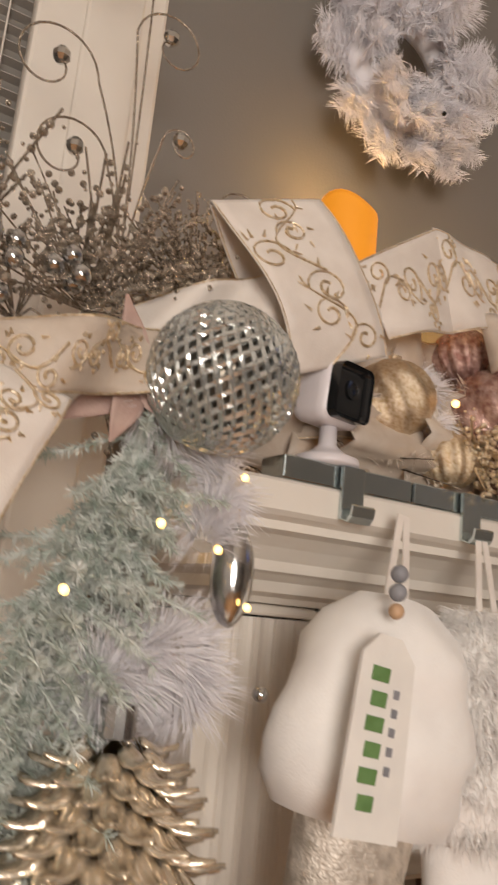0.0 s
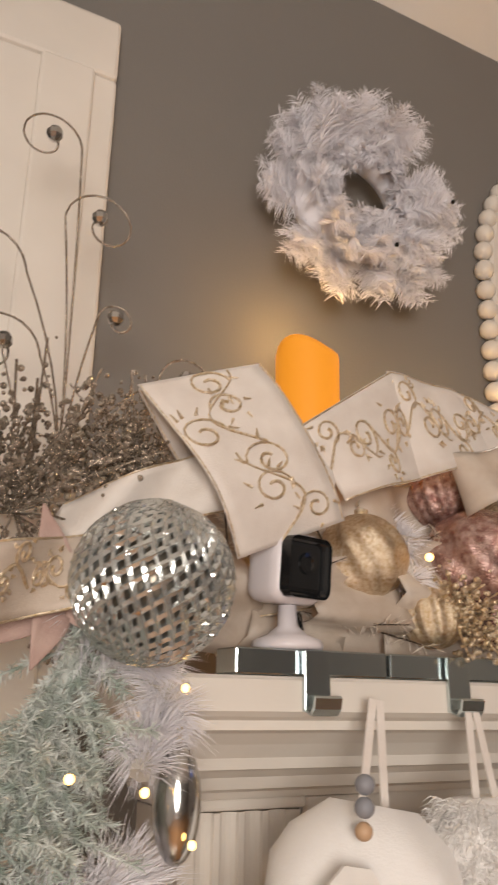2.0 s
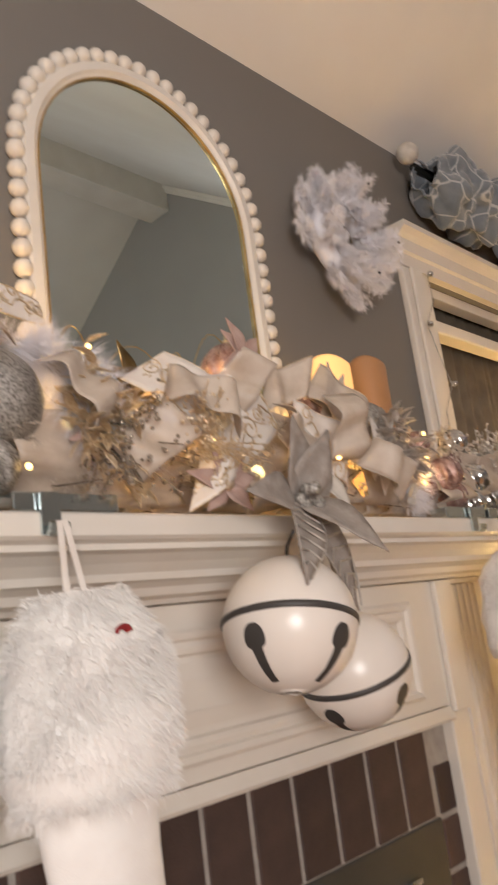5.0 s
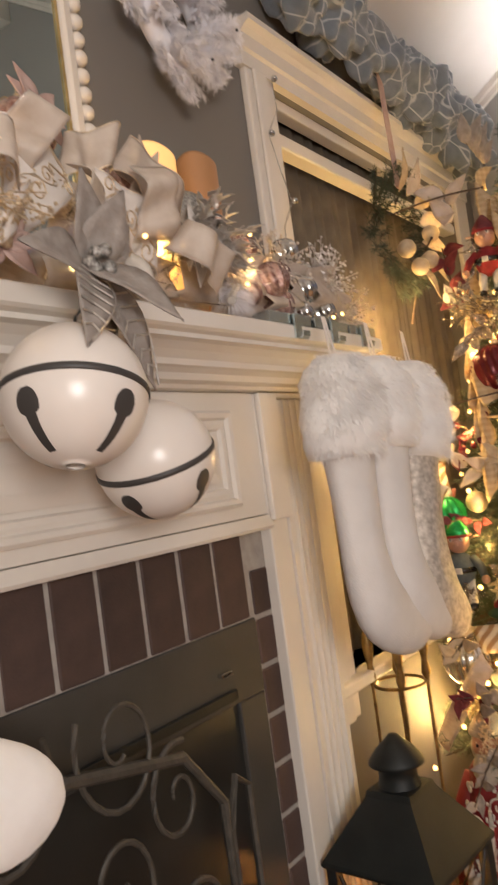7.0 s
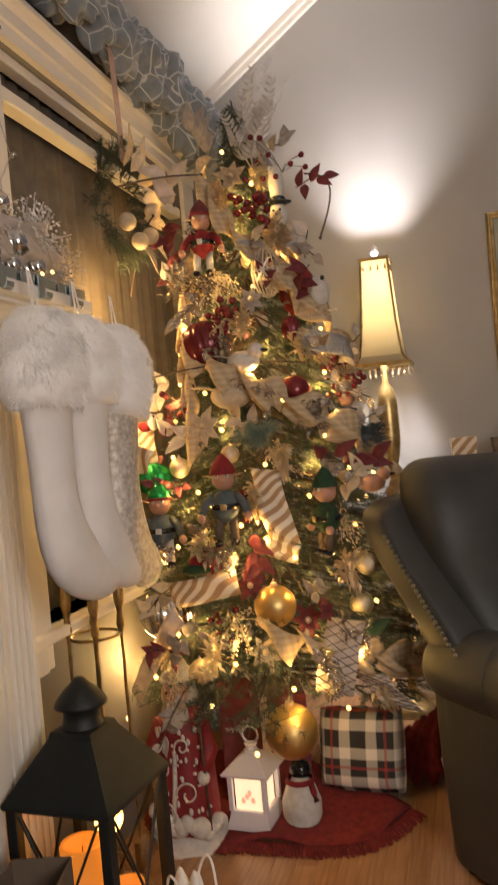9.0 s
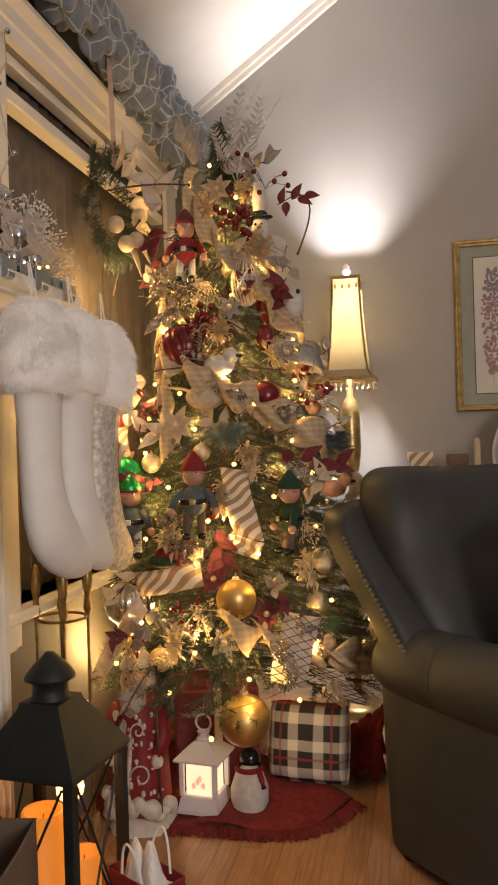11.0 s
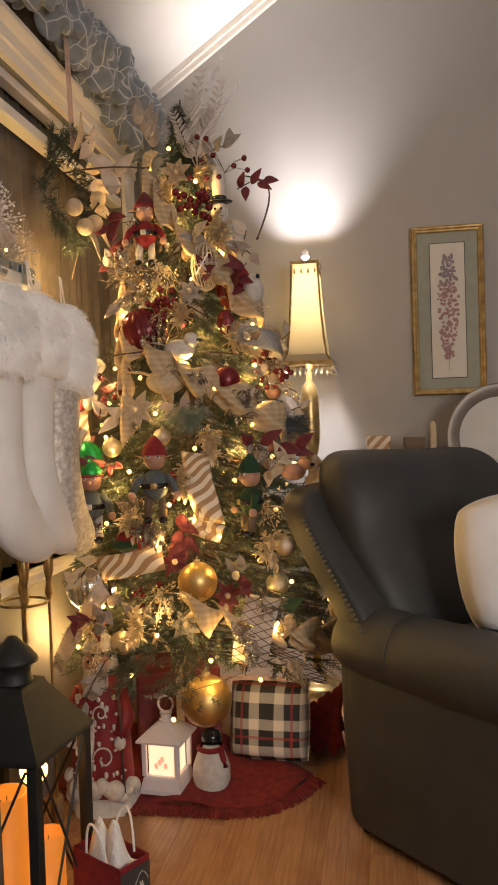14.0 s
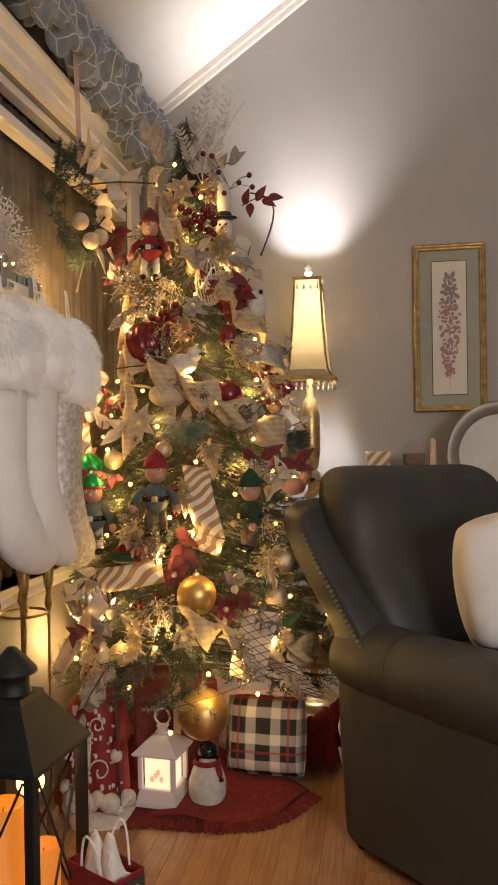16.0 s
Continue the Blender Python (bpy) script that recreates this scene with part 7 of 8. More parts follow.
# ---- armchair ----
def armchair():
    m = Matrix.Translation((2.365, -0.13, 0)) @ Matrix(((-0.7071, 0.7071, 0, 0), (-0.7071, -0.7071, 0, 0), (0, 0, 1, 0), (0, 0, 0, 1)))
    t = thing("armchair", "black leather rolled-arm recliner with nailhead trim", "armchair", m)

    def soft(ob, n=1):
        s = ob.modifiers.new("soft", "SUBSURF")
        s.levels = s.render_levels = n
        return ob

    def superring(cf, cs, z, hf, hs, p=3.0, n=28, tilt=0.0):
        pts = []
        for a in np.linspace(0, 2 * math.pi, n, endpoint=False):
            c, s = math.cos(a), math.sin(a)
            f, w = math.copysign(abs(c) ** (2 / p), c), math.copysign(abs(s) ** (2 / p), s)
            pts.append((cf + f * hf, cs + w * hs, z + tilt * f))
        return pts
    part("base", box(0.02, 0.80, 0.165, 0.70, 0.035, 0.40, 0.02), LEATHER, t)
    for s0 in (0.0, 0.70):
        pan = [superring(0.39, s0 + 0.085, z, hf, 0.085, 7) for z, hf in ((0.035, 0.365), (0.045, 0.378), (0.09, 0.383), (0.3, 0.40), (0.47, 0.405), (0.50, 0.40))]
        part("arm_panel", loft(pan), LEATHER, t, smooth=True)
        rings = []
        for f, k in ((-0.03, 0.15), (-0.026, 0.55), (-0.01, 0.85), (0.03, 1.0), (0.2, 1.03), (0.21, 0.985), (0.22, 1.03), (0.5, 1.05), (0.78, 1.02), (0.83, 0.85), (0.845, 0.4)):
            rings.append([(f, s0 + 0.075 + 0.108 * k * math.cos(a), 0.515 + 0.098 * k * math.sin(a) + 0.004 * math.sin(f * 20)) for a in np.linspace(0, 2 * math.pi, 22, endpoint=False)])
        arm = soft(part("arm_roll", loft(rings), LEATHER, t, smooth=True))
        part("seam", sweep([(0.21, s0 + 0.075 + 0.108 * math.cos(a), 0.515 + 0.1 * math.sin(a)) for a in np.linspace(-1.2, 4.2, 24)], 0.002, 5), LEATHER, arm)
    seat = [superring(0.45, 0.435, z, 0.36 * k, 0.26 * k, 5) for z, k in ((0.40, 0.94), (0.42, 1), (0.50, 1.0), (0.53, 0.95), (0.545, 0.7), (0.548, 0.2))]
    part("seat_cushion", loft(seat), LEATHER, t, smooth=True)
    # outer back shell, leaning away
    shell = []
    for z, f0, f1, s0, s1 in ((0.10, 0.0, 0.20, 0.0, 0.87), (0.40, 0.0, 0.20, 0.0, 0.87), (0.55, 0.03, 0.165, -0.002, 0.872), (0.70, -0.12, 0.04, -0.016, 0.886), (0.84, -0.225, -0.085, -0.020, 0.89), (0.90, -0.25, -0.125, 0.0, 0.87), (0.935, -0.235, -0.15, 0.07, 0.80)):
        shell.append(superring((f0 + f1) / 2, (s0 + s1) / 2, z, (f1 - f0) / 2, (s1 - s0) / 2, 7))
    soft(part("back_shell", loft(shell), LEATHER, t, smooth=True))
    pad = []
    for z, cf, hf, hs in ((0.46, 0.10, 0.06, 0.30), (0.50, 0.095, 0.10, 0.335), (0.62, 0.05, 0.125, 0.36), (0.75, -0.03, 0.125, 0.37), (0.80, -0.06, 0.115, 0.37), (0.87, -0.08, 0.13, 0.37), (0.95, -0.11, 0.125, 0.355), (0.99, -0.13, 0.10, 0.33), (1.013, -0.14, 0.055, 0.29), (1.018, -0.142, 0.015, 0.24)):
        ring = superring(cf, 0.435, z, hf, hs, 3.2, 36)
        pad.append([(f + 0.006 * math.sin(9 * s + 14 * z), s, zz + 0.010 * math.sin(7 * s + 1)) for f, s, zz in ring])
    bk = soft(part("back_cushion", loft(pad), LEATHER, t, smooth=True))
    me = None
    for k in range(24):
        f = k / 23
        z = 0.57 + 0.265 * f
        p = (0.120 - 0.224 * f, -0.016 - 0.003 * math.sin(math.pi * f), z)
        if me is None:
            o = part("nailhead", ball(0.0055, u=10, v=6), BRONZE, t, smooth=True)
            me = o.data
        else:
            o = new("nailhead", me)
            o.parent = t
        o.matrix_basis = pose(*p)
    for s in (0.06, 0.80):
        for f in (0.05, 0.74):
            part("foot", lathe([(0.02, 0), (0.025, 0.01), (0.028, 0.036), (0, 0.036)], 14, m=Matrix.Translation((f, s, 0))), BLACKP, t)
    return t


armchair()
cushion("white_pillow", "plain white cotton pillow on the armchair", pose(2.26, -0.632, 0.565, -6, 6, 12), 0.37, 0.37, 0.19, PILLOW, round_by=0.22, piping=0.0012)

# ---- standard lamp ----
def standard_lamp():
    t = thing("floor_lamp", "gilt floor lamp with a square bell shade and bead fringe", "lamp", pose(3.49, 0.0242, -0.0718) @ Matrix.Scale(1.0646, 4))
    part("base", lathe([(0, 0.0680), (0.115, 0.0680), (0.12, 0.085), (0.08, 0.10), (0.045, 0.115), (0.03, 0.13), (0.0, 0.13)], 28), GILT, t, smooth=True)
    part("pole", lathe([(0.016, 0.13), (0.014, 0.5), (0.028, 0.55), (0.014, 0.6), (0.013, 0.95), (0.03, 1.0), (0.038, 1.06), (0.036, 1.2), (0.026, 1.25), (0.012, 1.27), (0.01, 1.5), (0.0, 1.5)], 24), GILT, t, smooth=True)
    part("socket", lathe([(0.018, 1.50), (0.018, 1.553), (0.0, 1.554)], 16), BRASS, t)
    part("glass_bulb", ball(0.022, (0, 0, 1.575), u=16, v=12), glow("lamp_bulb", (1, 0.82, 0.55), 10, (1, 1, 1)), t, smooth=True)
    secs_o = []
    for f in np.linspace(0, 1, 13):
        h = 0.096 - 0.046 * f ** 0.40
        z = 1.335 + 0.385 * f
        c = h * 0.88
        secs_o.append([(h, -c, z), (h, c, z), (c, h, z), (-c, h, z), (-h, c, z), (-h, -c, z), (-c, -h, z), (c, -h, z)])
    sh = part("shade", loft(secs_o, close=False), SHADE, t, "cream linen bell shade, lit from within")
    sol = sh.modifiers.new("thick", "SOLIDIFY")
    sol.thickness = 0.0012
    for sx, sy in ((1, 1), (1, -1), (-1, 1), (-1, -1)):
        part("corner_trim", sweep([(sx * (0.096 - 0.046 * f ** 0.40) * 0.955, sy * (0.096 - 0.046 * f ** 0.40) * 0.955, 1.335 + 0.385 * f) for f in np.linspace(0, 1, 13)], 0.0045, 6), BRASS, sh)
    part("top_trim", ring_box(0.0525, 1.712, 1.724), BRASS, sh)
    part("bottom_trim", ring_box(0.099, 1.328, 1.342), BRASS, sh)
    part("spider", box(-0.06, 0.06, -0.002, 0.002, 1.716, 1.72), BRASS, t)
    part("harp", sweep([(0, 0.035 * math.sin(a), 1.63 - 0.09 * math.cos(a)) for a in np.linspace(0.4, 2 * math.pi - 0.4, 20)], 0.0016, 5), BRASS, t)
    part("finial", lathe([(0.004, 1.72), (0.006, 1.735), (0.016, 1.748), (0.009, 1.758), (0.014, 1.766), (0.005, 1.776), (0, 1.78)], 16), PLASTIC, t, smooth=True)
    for h, z, n, r in ((0.097, 1.326, 9, 0.0055), (0.052, 1.706, 4, 0.0042)):
        for side in range(4):
            for k in range(n):
                q = -h + 2 * h * (k + 0.5) / n
                x, y = ((h, q), (-h, q), (q, h), (q, -h))[side]
                d = part("fringe_drop", lathe([(0.0008, 0), (0.0008, -0.010), (r * 0.6, -0.013), (r, -0.020), (r * 0.8, -0.026), (0, -0.032)], 8, m=Matrix.Translation((x, y, z))), CLEARB if n > 5 else BRASS, t, smooth=True)
    return t


def ring_box(h, z0, z1, w=0.003):
    bm = bmesh.new()
    for x0, x1, y0, y1 in ((-h - w, h + w, -h - w, -h), (-h - w, h + w, h, h + w), (-h - w, -h, -h, h), (h, h + w, -h, h)):
        box(x0, x1, y0, y1, z0, z1, bm=bm)
    return bm


CLEARB = principled("amber_bead", (0.85, 0.7, 0.5), 0.1, 0.0, Transmission_Weight=0.5)
standard_lamp()

# ---- framed print ----
pic = thing("framed_print", "tall floral print in a gilt frame with grey-green mat", "picture", pose(XE - 0.001, -0.554, 1.559, 0, 0, 0))
hw, hh = 0.1485, 0.352
loops = []
for i, d in ((0, 0), (0, 0.022), (0.006, 0.028), (0.012, 0.026), (0.016, 0.020), (0.022, 0.018), (0.026, 0.010)):
    loops.append([(-d, -hw + i, -hh + i), (-d, hw - i, -hh + i), (-d, hw - i, hh - i), (-d, -hw + i, hh - i)])
part("frame", loft(loops, close=False), GILT, pic)
part("mat_board", box(-0.008, -0.004, -hw + 0.02, hw - 0.02, -hh + 0.02, hh - 0.02), MATB, pic)
part("inner_line", box(-0.0095, -0.0082, -0.073, 0.073, -0.283, 0.283), DARKLINE, pic)
paper = part("print_paper", box(-0.0112, -0.0097, -0.0695, 0.0695, -0.2795, 0.2795), PRINT, pic)
random.seed(151)
for k in range(280):
    f = random.random()
    zz = -0.20 + 0.43 * f
    w = 0.043 * math.sin(math.pi * (0.12 + 0.80 * (1 - f))) ** 0.8
    part("petal", lathe([(0, 0), (random.uniform(0.004, 0.008), 0)], 7, m=Matrix.Translation((-0.0115 - 0.00001 * k, rnd(w), zz)) @ Matrix.Rotation(radians(-90), 4, "Y")), PETALB if f > 0.72 else PETAL, paper)
part("stalk", sweep([(-0.0118, 0, -0.25), (-0.0118, 0.003, -0.1), (-0.0118, -0.002, 0.1)], 0.001, 4), PETAL, paper)

# ---- sideboard behind the armchair ----
side = thing("sideboard", "dark wooden sideboard against the gable wall", "sideboard", pose(3.42, -0.95, 0))
part("top", box(-0.22, 0.21, -0.72, 0.72, 0.80, 0.83, 0.006), BARK, side)
part("body", box(-0.19, 0.20, -0.68, 0.68, 0.08, 0.799, 0.004), BARK, side)
for y in (-0.45, 0, 0.45):
    d = part("door", box(-0.205, -0.1905, y - 0.2, y + 0.2, 0.12, 0.77, 0.005), BARK, side)
    part("knob", ball(0.012, (-0.215, y + 0.16, 0.45), u=10, v=8), BRASS, d, smooth=True)
tray = thing("round_tray", "round pewter serving tray propped on its edge", "tray", pose(3.36, -0.715, 1.032, 0, -84, 0))
part("rim", lathe([(0.155, 0.0), (0.16, 0.006), (0.18, 0.010), (0.198, 0.020), (0.205, 0.018), (0.205, 0.012), (0.18, 0.0), (0.155, -0.004)], 56), rich("pewter", (0.30, 0.27, 0.23), (0.24, 0.21, 0.18), 0.45, 0.5, scale=8, bump=0.05), tray, smooth=True)
part("plate", lathe([(0, 0.0), (0.156, 0.0), (0.156, -0.004), (0, -0.004)], 56), rich("pale_pewter", (0.42, 0.40, 0.36), (0.36, 0.34, 0.3), 0.5, 0.3, scale=6, bump=0.03), tray)
part("stand", box(-0.235, -0.19, -0.09, 0.09, -0.05, 0.05, 0.004), BLACKM, tray)
taper = thing("candle", "short cream taper candle on the sideboard", "candle", pose(3.36, -0.462, 0.83))
part("wax", lathe([(0, 0), (0.014, 0), (0.012, 0.26), (0.004, 0.268), (0, 0.268)], 16), CREAM, taper, smooth=True)
part("holder", lathe([(0, 0), (0.03, 0.001), (0.03, 0.006), (0.016, 0.01), (0.016, 0.03), (0.0145, 0.03)], 18), BRASS, taper)
for y, w, h, mat, lab in ((-0.19, 0.085, 0.215, STRIPE, "striped gold gift box standing on the sideboard"), (-0.33, 0.07, 0.205, KRAFT, "small tan gift box standing on the sideboard")):
    g = thing("gift_box", lab, "gift", pose(3.40, y - 0.06, 0.83, 0, 0, 8))
    part("box", box(-0.03, 0.03, -w / 2, w / 2, 0, h, 0.004), mat, g)
    part("lid", box(-0.033, 0.033, -w / 2 - 0.003, w / 2 + 0.003, h - 0.035, h + 0.003, 0.003), mat, g)

# ---- television on the gable wall, seen in the mirror ----
tv = thing("television", "wall-mounted flat television showing a blue menu", "television", pose(XE - 0.02, -1.69, 2.54))
part("bezel", box(-0.03, 0.018, -0.42, 0.42, -0.245, 0.245, 0.006), BLACKP, tv)
scr = part("screen", box(-0.033, -0.0305, -0.405, 0.405, -0.23, 0.23), SCREEN, tv)
for row, spans in ((0.15, ((-0.34, -0.22), (-0.2, -0.06), (-0.03, 0.1), (0.13, 0.33))), (0.06, ((-0.34, -0.16), (-0.13, 0.05), (0.08, 0.30)))):
    for a, b in spans:
        part("caption_bar", box(-0.035, -0.0335, a, b, row - 0.025, row + 0.025), SCREENW, scr)

# ---- black lantern ----
lan = thing("candle_lantern", "black metal candle lantern with glass sides, lit inside", "lantern", pose(1.812, 0.527, 0.0102, 0, 0, -5.5))
H = 0.118
part("base", box(-H, H, -H, H, 0, 0.03, 0.004), BLACKM, lan)
for sx in (-1, 1):
    for sy in (-1, 1):
        part("post", box(sx * (H - 0.024), sx * H - sx * 0.001, sy * (H - 0.024), sy * H - sy * 0.001, 0.03, 0.430, 0.002), BLACKM, lan)
for ax in range(4):
    r = Matrix.Rotation(math.pi / 2 * ax, 4, "Z")
    for a, b in (((-0.09, 0.05), (0.09, 0.42)), ((0.09, 0.05), (-0.09, 0.42))):
        part("cross_bar", sweep([r @ Vector((a[0], -H + 0.006, a[1])), r @ Vector((b[0], -H + 0.006, b[1]))], 0.003, 6), BLACKM, lan)
    part("glass_pane", box(-0.094, 0.094, -H + 0.010, -H + 0.012, 0.03, 0.429), CLEAR, lan, at=r)
part("roof", lathe([(0.0, 0.431), (H * 1.44, 0.431), (H * 1.47, 0.437), (H * 1.45, 0.443), (H * 0.60, 0.550), (H * 0.56, 0.562), (0, 0.563)], 4, m=Matrix.Rotation(radians(45), 4, "Z")), BLACKM, lan)
part("neck", lathe([(0.042, 0.5635), (0.038, 0.578), (0.037, 0.600), (0.055, 0.606), (0.053, 0.613), (0.036, 0.634), (0.018, 0.650), (0.009, 0.660), (0, 0.662)], 24), BLACKM, lan, smooth=True)
for x, y, r, h in ((-0.02, 0.015, 0.045, 0.30), (0.04, -0.045, 0.036, 0.19)):
    c = thing("flameless_candle", "glowing amber pillar candle inside the lantern", "candle", lan.matrix_basis @ pose(x, y, 0.0302), group="candles in the lantern")
    part("wax_pillar", lathe([(0, 0), (r, 0), (r, h - 0.005), (r * 0.95, h), (r * 0.8, h - 0.004), (r * 0.6, h - 0.02), (0, h - 0.024)], 24), WAXL, c, smooth=True)
    part("wick", sweep([(0, 0, h - 0.025), (0.001, 0, h - 0.01)], 0.0012, 5), BLACKP, c)

# ---- bags on the hearth ----
def paper_bag(name, label, at, w, d, h, mat, tissue, handles, motif):
    t = thing(name, label, "bag", at)
    rings = [[(sx * w / 2 * k, sy * d / 2 * k2, z) for sx, sy in ((-1, -1), (0, -1.06), (1, -1), (1, 1), (0, 1.06), (-1, 1))] for z, k, k2 in ((0, 1, 1), (h * 0.5, 0.99, 0.9), (h, 1.0, 0.85))]
    inner = [[(x * 0.985, y * 0.97, z) for x, y, z in rings[-1]], [(x * 0.97, y * 0.9, h * 0.25) for x, y, z in rings[0]]]
    part("body", loft(rings + inner), mat, t)
    part("top_fold", sweep([(x, y, h - 0.002) for x, y, z in rings[-1]] + [(rings[-1][0][0], rings[-1][0][1], h - 0.002)], 0.0022, 5), mat, t)
    if handles:
        for s in (-1, 1):
            part("handle", sweep([(q * w * 0.22, s * d * 0.40 + 0.01 * s * math.sin(math.pi * (q + 1) / 2), h - 0.01 + 0.085 * math.cos(q * math.pi / 2) ** 0.6) for q in np.linspace(-1, 1, 13)], 0.0028, 6), PAPER, t)
    if tissue:
        for k in range(4):
            part("tissue_paper", sheet(lambda u, v: ((u - 0.5) * w * 0.8 + 0.012 * (k - 1.5), (v - 0.5) * d * 0.75 + rnd(0.001), h - 0.05 + 0.10 * math.sin(math.pi * u) * math.sin(math.pi * v) + 0.022 * math.sin(9 * u + 6 * v + 1.7 * k)), 14, 12, 0.0005), PAPER, t)
    if motif:
        panel = part("printed_panel", box(-w / 2 - 0.0022, -w / 2 - 0.0008, -d * 0.42, d * 0.42, 0.02, h * 0.93), DARKLINE, t, "dark panel with a white snowflake")
        flake = bmesh.new()
        for k in range(6):
            a = math.pi / 3 * k
            c, q = math.cos(a), math.sin(a)
            x0, z0 = -w / 2 - 0.0026, h * 0.52
            sweep([(x0, 0, z0), (x0, 0.036 * c, z0 + 0.05 * q)], 0.0016, 4, flake)
            for f in (0.4, 0.7):
                for e in (-0.7, 0.7):
                    sweep([(x0, 0.036 * f * c, z0 + 0.05 * f * q), (x0, 0.036 * f * c + 0.010 * math.cos(a + e), z0 + 0.05 * f * q + 0.014 * math.sin(a + e))], 0.0013, 4, flake)
        part("snowflake", flake, WHITEF, panel)
    return t


paper_bag("gift_bag", "red gift bag with a snowflake side, stuffed with white tissue", pose(1.845, 0.335, 0.0102, 0, 0, 60), 0.155, 0.095, 0.19, RED, True, True, True)
paper_bag("paper_bag", "open brown kraft paper bag on the hearth", pose(1.50, 0.50, 0.0102, 0, 0, 12), 0.24, 0.13, 0.395, KRAFT, False, False, False)

# ---- fireplace tools ----
tools = thing("fireplace_tools", "antique brass fireplace tool set on a stand", "fireplace tools", pose(2.17, 0.672, 0))
part("base", lathe([(0, 0), (0.075, 0), (0.08, 0.012), (0.05, 0.028), (0.015, 0.04), (0, 0.04)], 24), BRASS, tools, smooth=True)
part("pole", sweep([(0, 0, 0.035), (0, 0, 0.74)], 0.006, 10), BRASS, tools)
part("finial", lathe([(0.006, 0.74), (0.015, 0.75), (0.018, 0.77), (0.008, 0.79), (0.01, 0.80), (0, 0.815)], 16), BRASS, tools, smooth=True)
part("ring_arm", sweep([(0.062 * math.cos(a), 0.062 * math.sin(a), 0.66) for a in np.linspace(0, 2 * math.pi, 25)], 0.004, 6), BRASS, tools)
for k in range(4):
    a = 0.5 + k * math.pi / 2
    x, y = 0.066 * math.cos(a), 0.066 * math.sin(a)
    rod = part("tool_rod", sweep([(x, y, 0.10), (x, y, 0.66)], 0.0042, 8), BRASS, tools)
    part("tool_handle", lathe([(0.005, 0.66), (0.012, 0.68), (0.007, 0.71), (0.013, 0.74), (0.014, 0.77), (0.006, 0.80), (0, 0.805)], 14, m=Matrix.Translation((x, y, 0))), BRASS, rod, smooth=True)
    part("tool_head", box(x - 0.025, x + 0.025, y - 0.008, y + 0.008, 0.05, 0.13, 0.004), BRASS, rod)

# ---- iron fire screen ----
scrn = thing("fire_screen", "wrought-iron fire screen with scrollwork", "fire screen", pose(1.05, 0.575, 0.010) @ Matrix.Diagonal((0.96, 1, 1.16, 1)))


def spiral(cx, cz, r, turns, start, s=1, n=30):
    return [(cx + s * r * (1 - 0.85 * f) * math.cos(start + 2 * math.pi * turns * f), 0, cz + r * (1 - 0.85 * f) * math.sin(start + 2 * math.pi * turns * f)) for f in np.linspace(0, 1, n)]


part("frame", sweep([(-0.30, 0, 0.02), (-0.30, 0, 0.62), (-0.22, 0, 0.70), (0, 0, 0.74), (0.22, 0, 0.70), (0.30, 0, 0.62), (0.30, 0, 0.02), (-0.30, 0, 0.02)], 0.008, 8), IRON, scrn)
for s in (-1, 1):
    for cx, cz, r, tn, st in ((0.10, 0.75, 0.085, 1.4, 2.6), (0.20, 0.66, 0.065, 1.3, 1.2), (0.07, 0.60, 0.075, 1.4, 4.2), (0.21, 0.50, 0.06, 1.3, 0.4), (0.07, 0.42, 0.07, 1.4, 1.6), (0.19, 0.32, 0.065, 1.3, 3.0), (0.08, 0.22, 0.06, 1.3, 0.8)):
        part("scroll", sweep([(s * x, y, z) for x, y, z in spiral(cx, cz, r, tn, st)], lambda f: 0.0045 - 0.0015 * f, 6), IRON, scrn)
    part("side_wing", sweep([(s * 0.31, 0, 0.02), (s * 0.31, 0, 0.58), (s * 0.36, 0.02, 0.63), (s * 0.42, 0.04, 0.60), (s * 0.43, 0.045, 0.02), (s * 0.31, 0, 0.02)], 0.006, 6), IRON, scrn)
    part("foot", box(s * 0.26 - 0.012, s * 0.26 + 0.012, -0.08, 0.05, 0, 0.02, 0.003), IRON, scrn)
part("collar", lathe([(0.014, 0.52), (0.02, 0.53), (0.014, 0.54), (0.02, 0.55), (0.014, 0.56)], 14), IRON, scrn)
for k in range(3):
    part("cast_bud", lathe([(0.004, 0.0), (0.018, 0.03), (0.014, 0.06), (0.004, 0.085), (0, 0.09)], 12, m=Matrix.Translation((0.13 - 0.06 * k, -0.004, 0.30 + 0.05 * k))), IRON, scrn, smooth=True)

# ---- valance, rod and window wreath ----
rod = thing("curtain_rod", "curtain rod with a white ball finial", "curtain rod", pose(0, 0.705, 2.455))
part("pole", sweep([(2.05, 0, 0), (3.52, 0, 0)], 0.011, 10), BLACKM, rod)
part("finial", ball(0.030, (2.035, 0, 0.035), u=18, v=12), WHITEF, rod, smooth=True)
part("bracket", box(2.12, 2.135, 0.0, 0.06, -0.012, 0.012, 0.002), BLACKM, rod)
part("bracket", box(3.40, 3.415, 0.0, 0.06, -0.012, 0.012, 0.002), BLACKM, rod)
val = thing("window_scarf", "grey plush scarf valance with white lattice lines", "valance", pose(0, 0.680, 2.415))


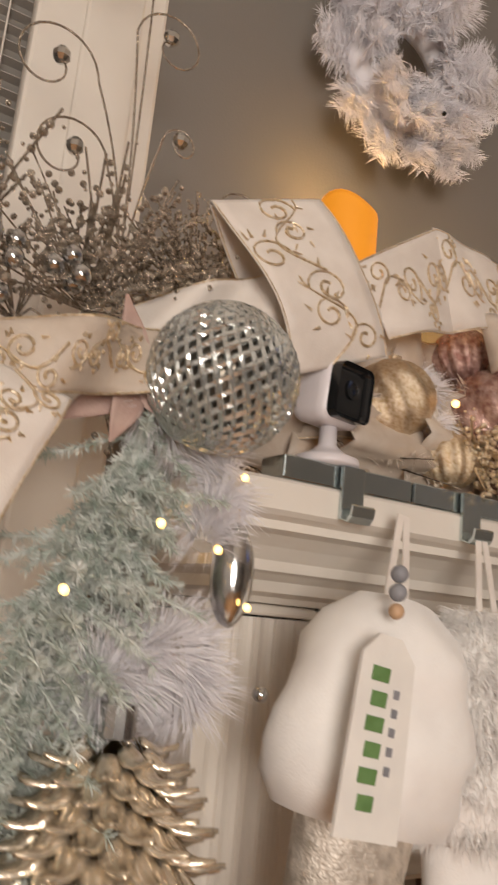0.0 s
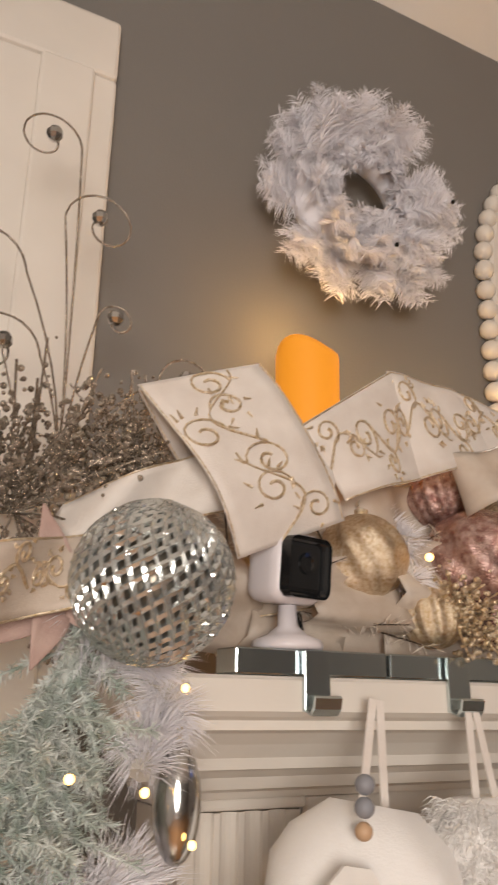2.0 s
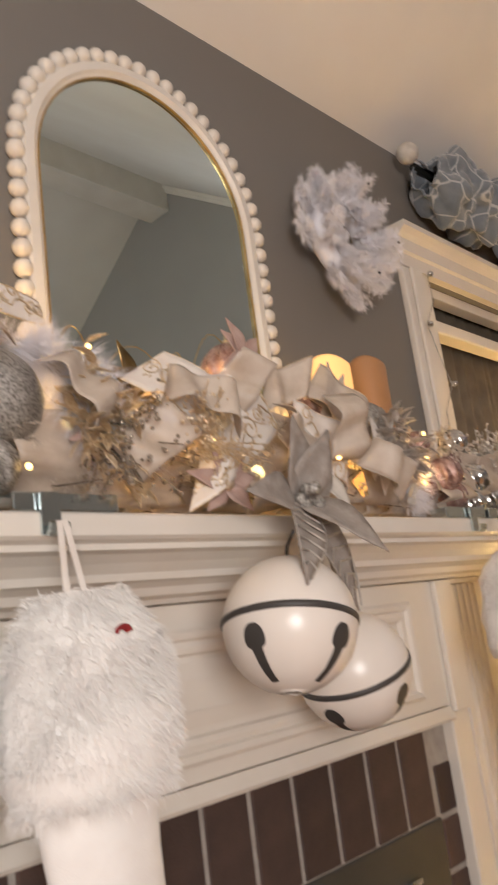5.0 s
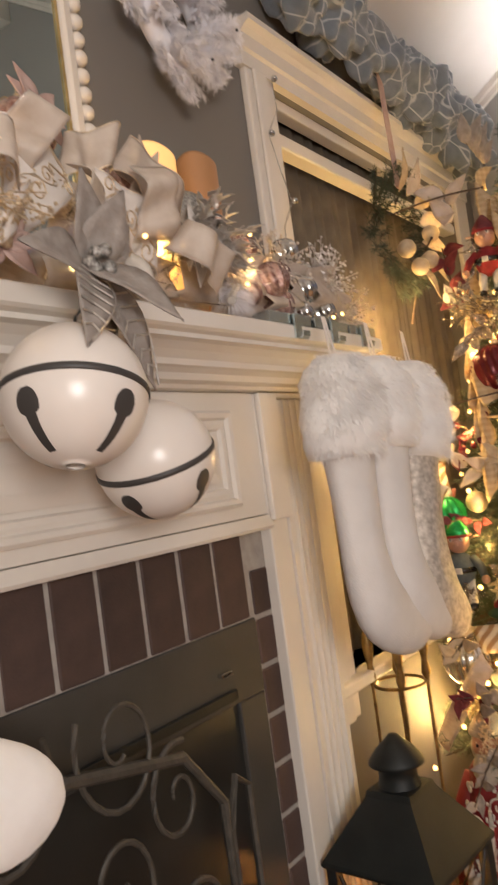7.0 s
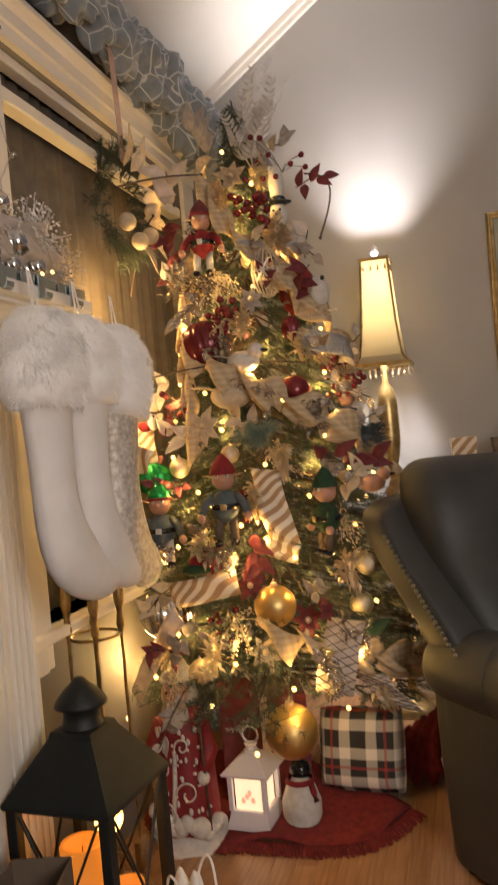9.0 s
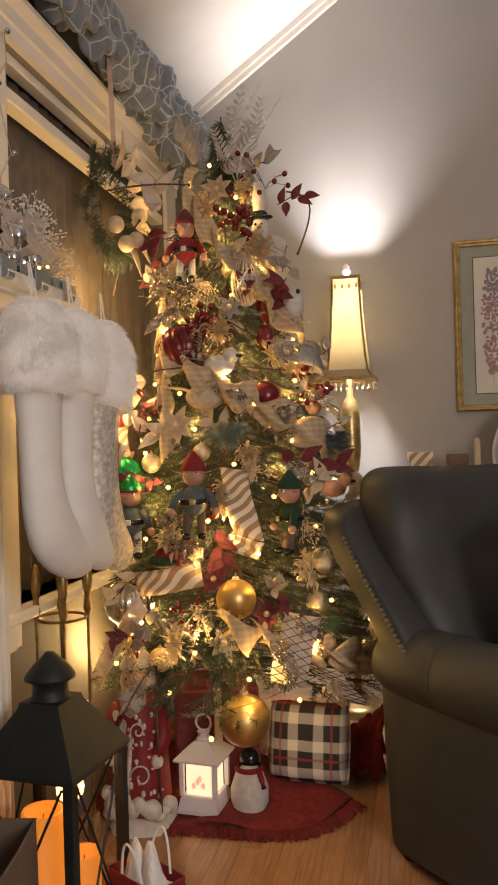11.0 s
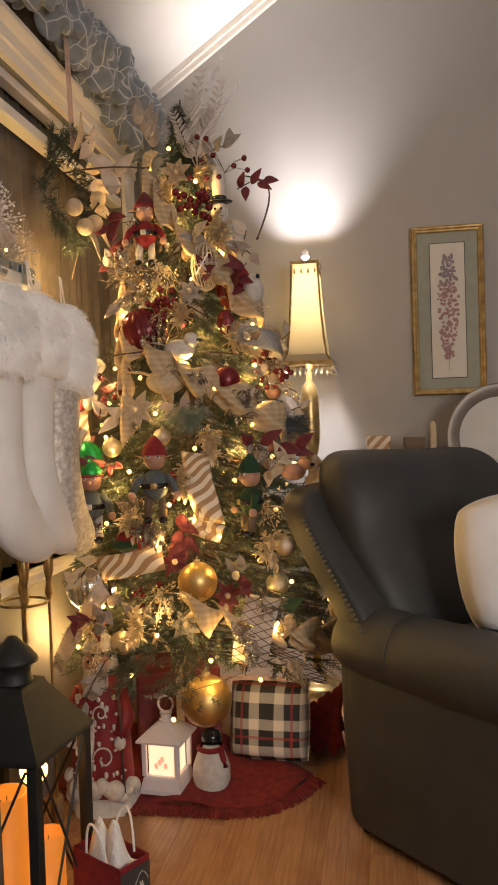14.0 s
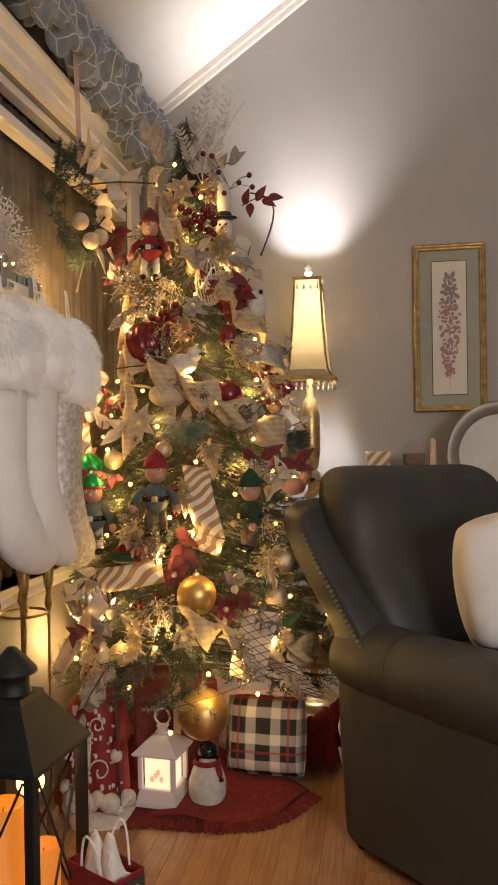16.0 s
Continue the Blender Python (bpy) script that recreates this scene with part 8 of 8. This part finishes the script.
def VS(x0, x1, seed, r0, drop):
    def S(u, v):
        x = x0 + (x1 - x0) * u
        a = 2 * math.pi * v
        end = max(0.25, min(1, 6 * u, 6 * (1 - u))) ** 0.5
        r = r0 * end * (1 + 0.20 * math.sin(31 * x + seed + 2.0 * math.sin(a)) + 0.13 * math.sin(5 * a + 13 * x) + 0.12 * math.sin(67 * x + 3 * a + 2 * math.sin(11 * x)) + 0.08 * math.sin(9 * a - 41 * x) + 0.05 * math.sin(113 * x - 4 * a))
        return (x + 0.012 * math.sin(2 * a + 20 * x), min(r * math.cos(a) * 0.82, 0.082), r * math.sin(a) * 1.15 - drop * math.sin(math.pi * u))
    return S


for x0, x1, s, r, d in ((2.06, 2.50, 0.3, 0.082, 0.0), (2.46, 2.80, 1.7, 0.075, 0.03), (2.76, 3.20, 2.9, 0.095, 0.035), (3.12, 3.54, 4.1, 0.105, 0.07)):
    part("swag", sheet(VS(x0, x1, s, r, d), 110, 44, 0.002), LATTICE, val, smooth=True)

for x0, x1, q in ((-0.78, -0.30, 0.9), (-0.34, 0.22, 2.2)):
    part("swag", sheet(VS(x0, x1, q, 0.085, 0.02), 50, 24, 0.002), LATTICE, scarf, smooth=True)
part("pole", sweep([(-0.9, 0.015, 0.03), (0.27, 0.015, 0.03)], 0.011, 10), BLACKM, scarf)

wr = thing("fir_wreath", "green fir wreath with cream leaves hung on the window", "wreath", pose(2.60, 0.70, 1.86) @ Matrix.Scale(1.2, 4))
random.seed(171)
needles, stems = bmesh.new(), bmesh.new()
for k in range(90):
    a = 2 * math.pi * k / 90
    p = Vector((0.10 * math.cos(a), rnd(0.012), 0.10 * math.sin(a)))
    sprig(needles, stems, p, (math.cos(a) * 0.8 + rnd(0.5), -0.5 + rnd(0.4), math.sin(a) * 0.8 + rnd(0.5)), 0.07, n=50, needle=0.022, w=0.0014)
tagged(part("needle_mass", needles, NEEDLE, wr), kind="stuff")
tagged(part("stem_mass", stems, BARK, wr), kind="stuff")
for k in range(7):
    a = -1.2 + 0.5 * k
    part("leaf", leaf_bm(0.10, 0.05, 0.2, 0.25), SHEER if k % 2 else CREAM, wr, smooth=True, at=frame_at((0.09 * math.cos(a), -0.04, 0.09 * math.sin(a)), (math.cos(a), -0.6, math.sin(a)), (0, -1, 0.2)))
for k in range(4):
    a = -2.4 + 0.8 * k
    part("ball", ball(0.022, (0.10 * math.cos(a), -0.06, 0.10 * math.sin(a)), u=14, v=10), CREAM, wr, smooth=True)
part("hanging_ribbon", sheet(lambda u, v: (-0.006 + (v - 0.5) * 0.03, -0.035 + 0.01 * u, 0.10 + 0.38 * u), 6, 2, 0.001), ROSEV, wr, "grey-brown ribbon")

# ---- bricks and floor boards ----
me = None
def piece(name, me_or_bm, mat, parent, m):
    if isinstance(me_or_bm, bmesh.types.BMesh):
        ob = part(name, me_or_bm, mat, parent, at=m)
        return ob.data
    ob = new(name, me_or_bm)
    ob.parent = parent
    ob.matrix_basis = m
    return me_or_bm


soldier = box(-0.0435, 0.0435, 0, 0.02, 0, 0.156, 0.003, seg=1)
x = 1.061 - 0.0945 * 4
first = None
while x < 1.56:
    first = piece("brick", first or soldier, BRICK, facing, pose(x + 0.04725 + rnd(0.001), BF - 0.0022 + rnd(0.0008), 0.9395))
    x += 0.0945
stack = box(-0.029, 0.029, 0, 0.02, 0, 0.084, 0.003, seg=1)
first = None
for side in (0.590, 1.6695):
    z = 0.005
    while z < 1.07:
        if z + 0.084 < 1.0975:
            first = piece("brick", first or stack, BRICK, facing, pose(side, BF - 0.0022 + rnd(0.0008), z))
        z += 0.0935
floor = bpy.data.objects["floor"]
boards = {}
rng = random.Random(4)
y = YW
count = 0
while count < 292:
    x, head = -1.45, rng.choice((0.3, 0.5, 0.8))
    while x < XE:
        L = head or rng.choice((0.8, 1.0, 1.3))
        head = 0
        x1 = min(x + L, XE - 0.001)
        if x1 - x > 0.05:
            key = round(x1 - x, 3)
            if key not in boards:
                boards[key] = None
            boards[key] = piece("board", boards[key] or box(0.0003, x1 - x - 0.0003, -0.0571, 0, -0.012, 0, 0.0006, seg=1), WOODF, floor, pose(x, y, 0))
            count += 1
        x += L
    y -= 0.0575
bm, edge = bmesh.new(), y
while y > YS:
    box(XW, XE, y - 0.0567, y, -0.012, 0, bm=bm)
    y -= 0.0575
y = YW
while y > edge + 0.001:
    box(XW, -1.45, y - 0.0567, y, -0.0125, -0.0004, bm=bm)
    y -= 0.0575
tagged(part("far_boards", bm, WOODF, floor), kind="stuff")
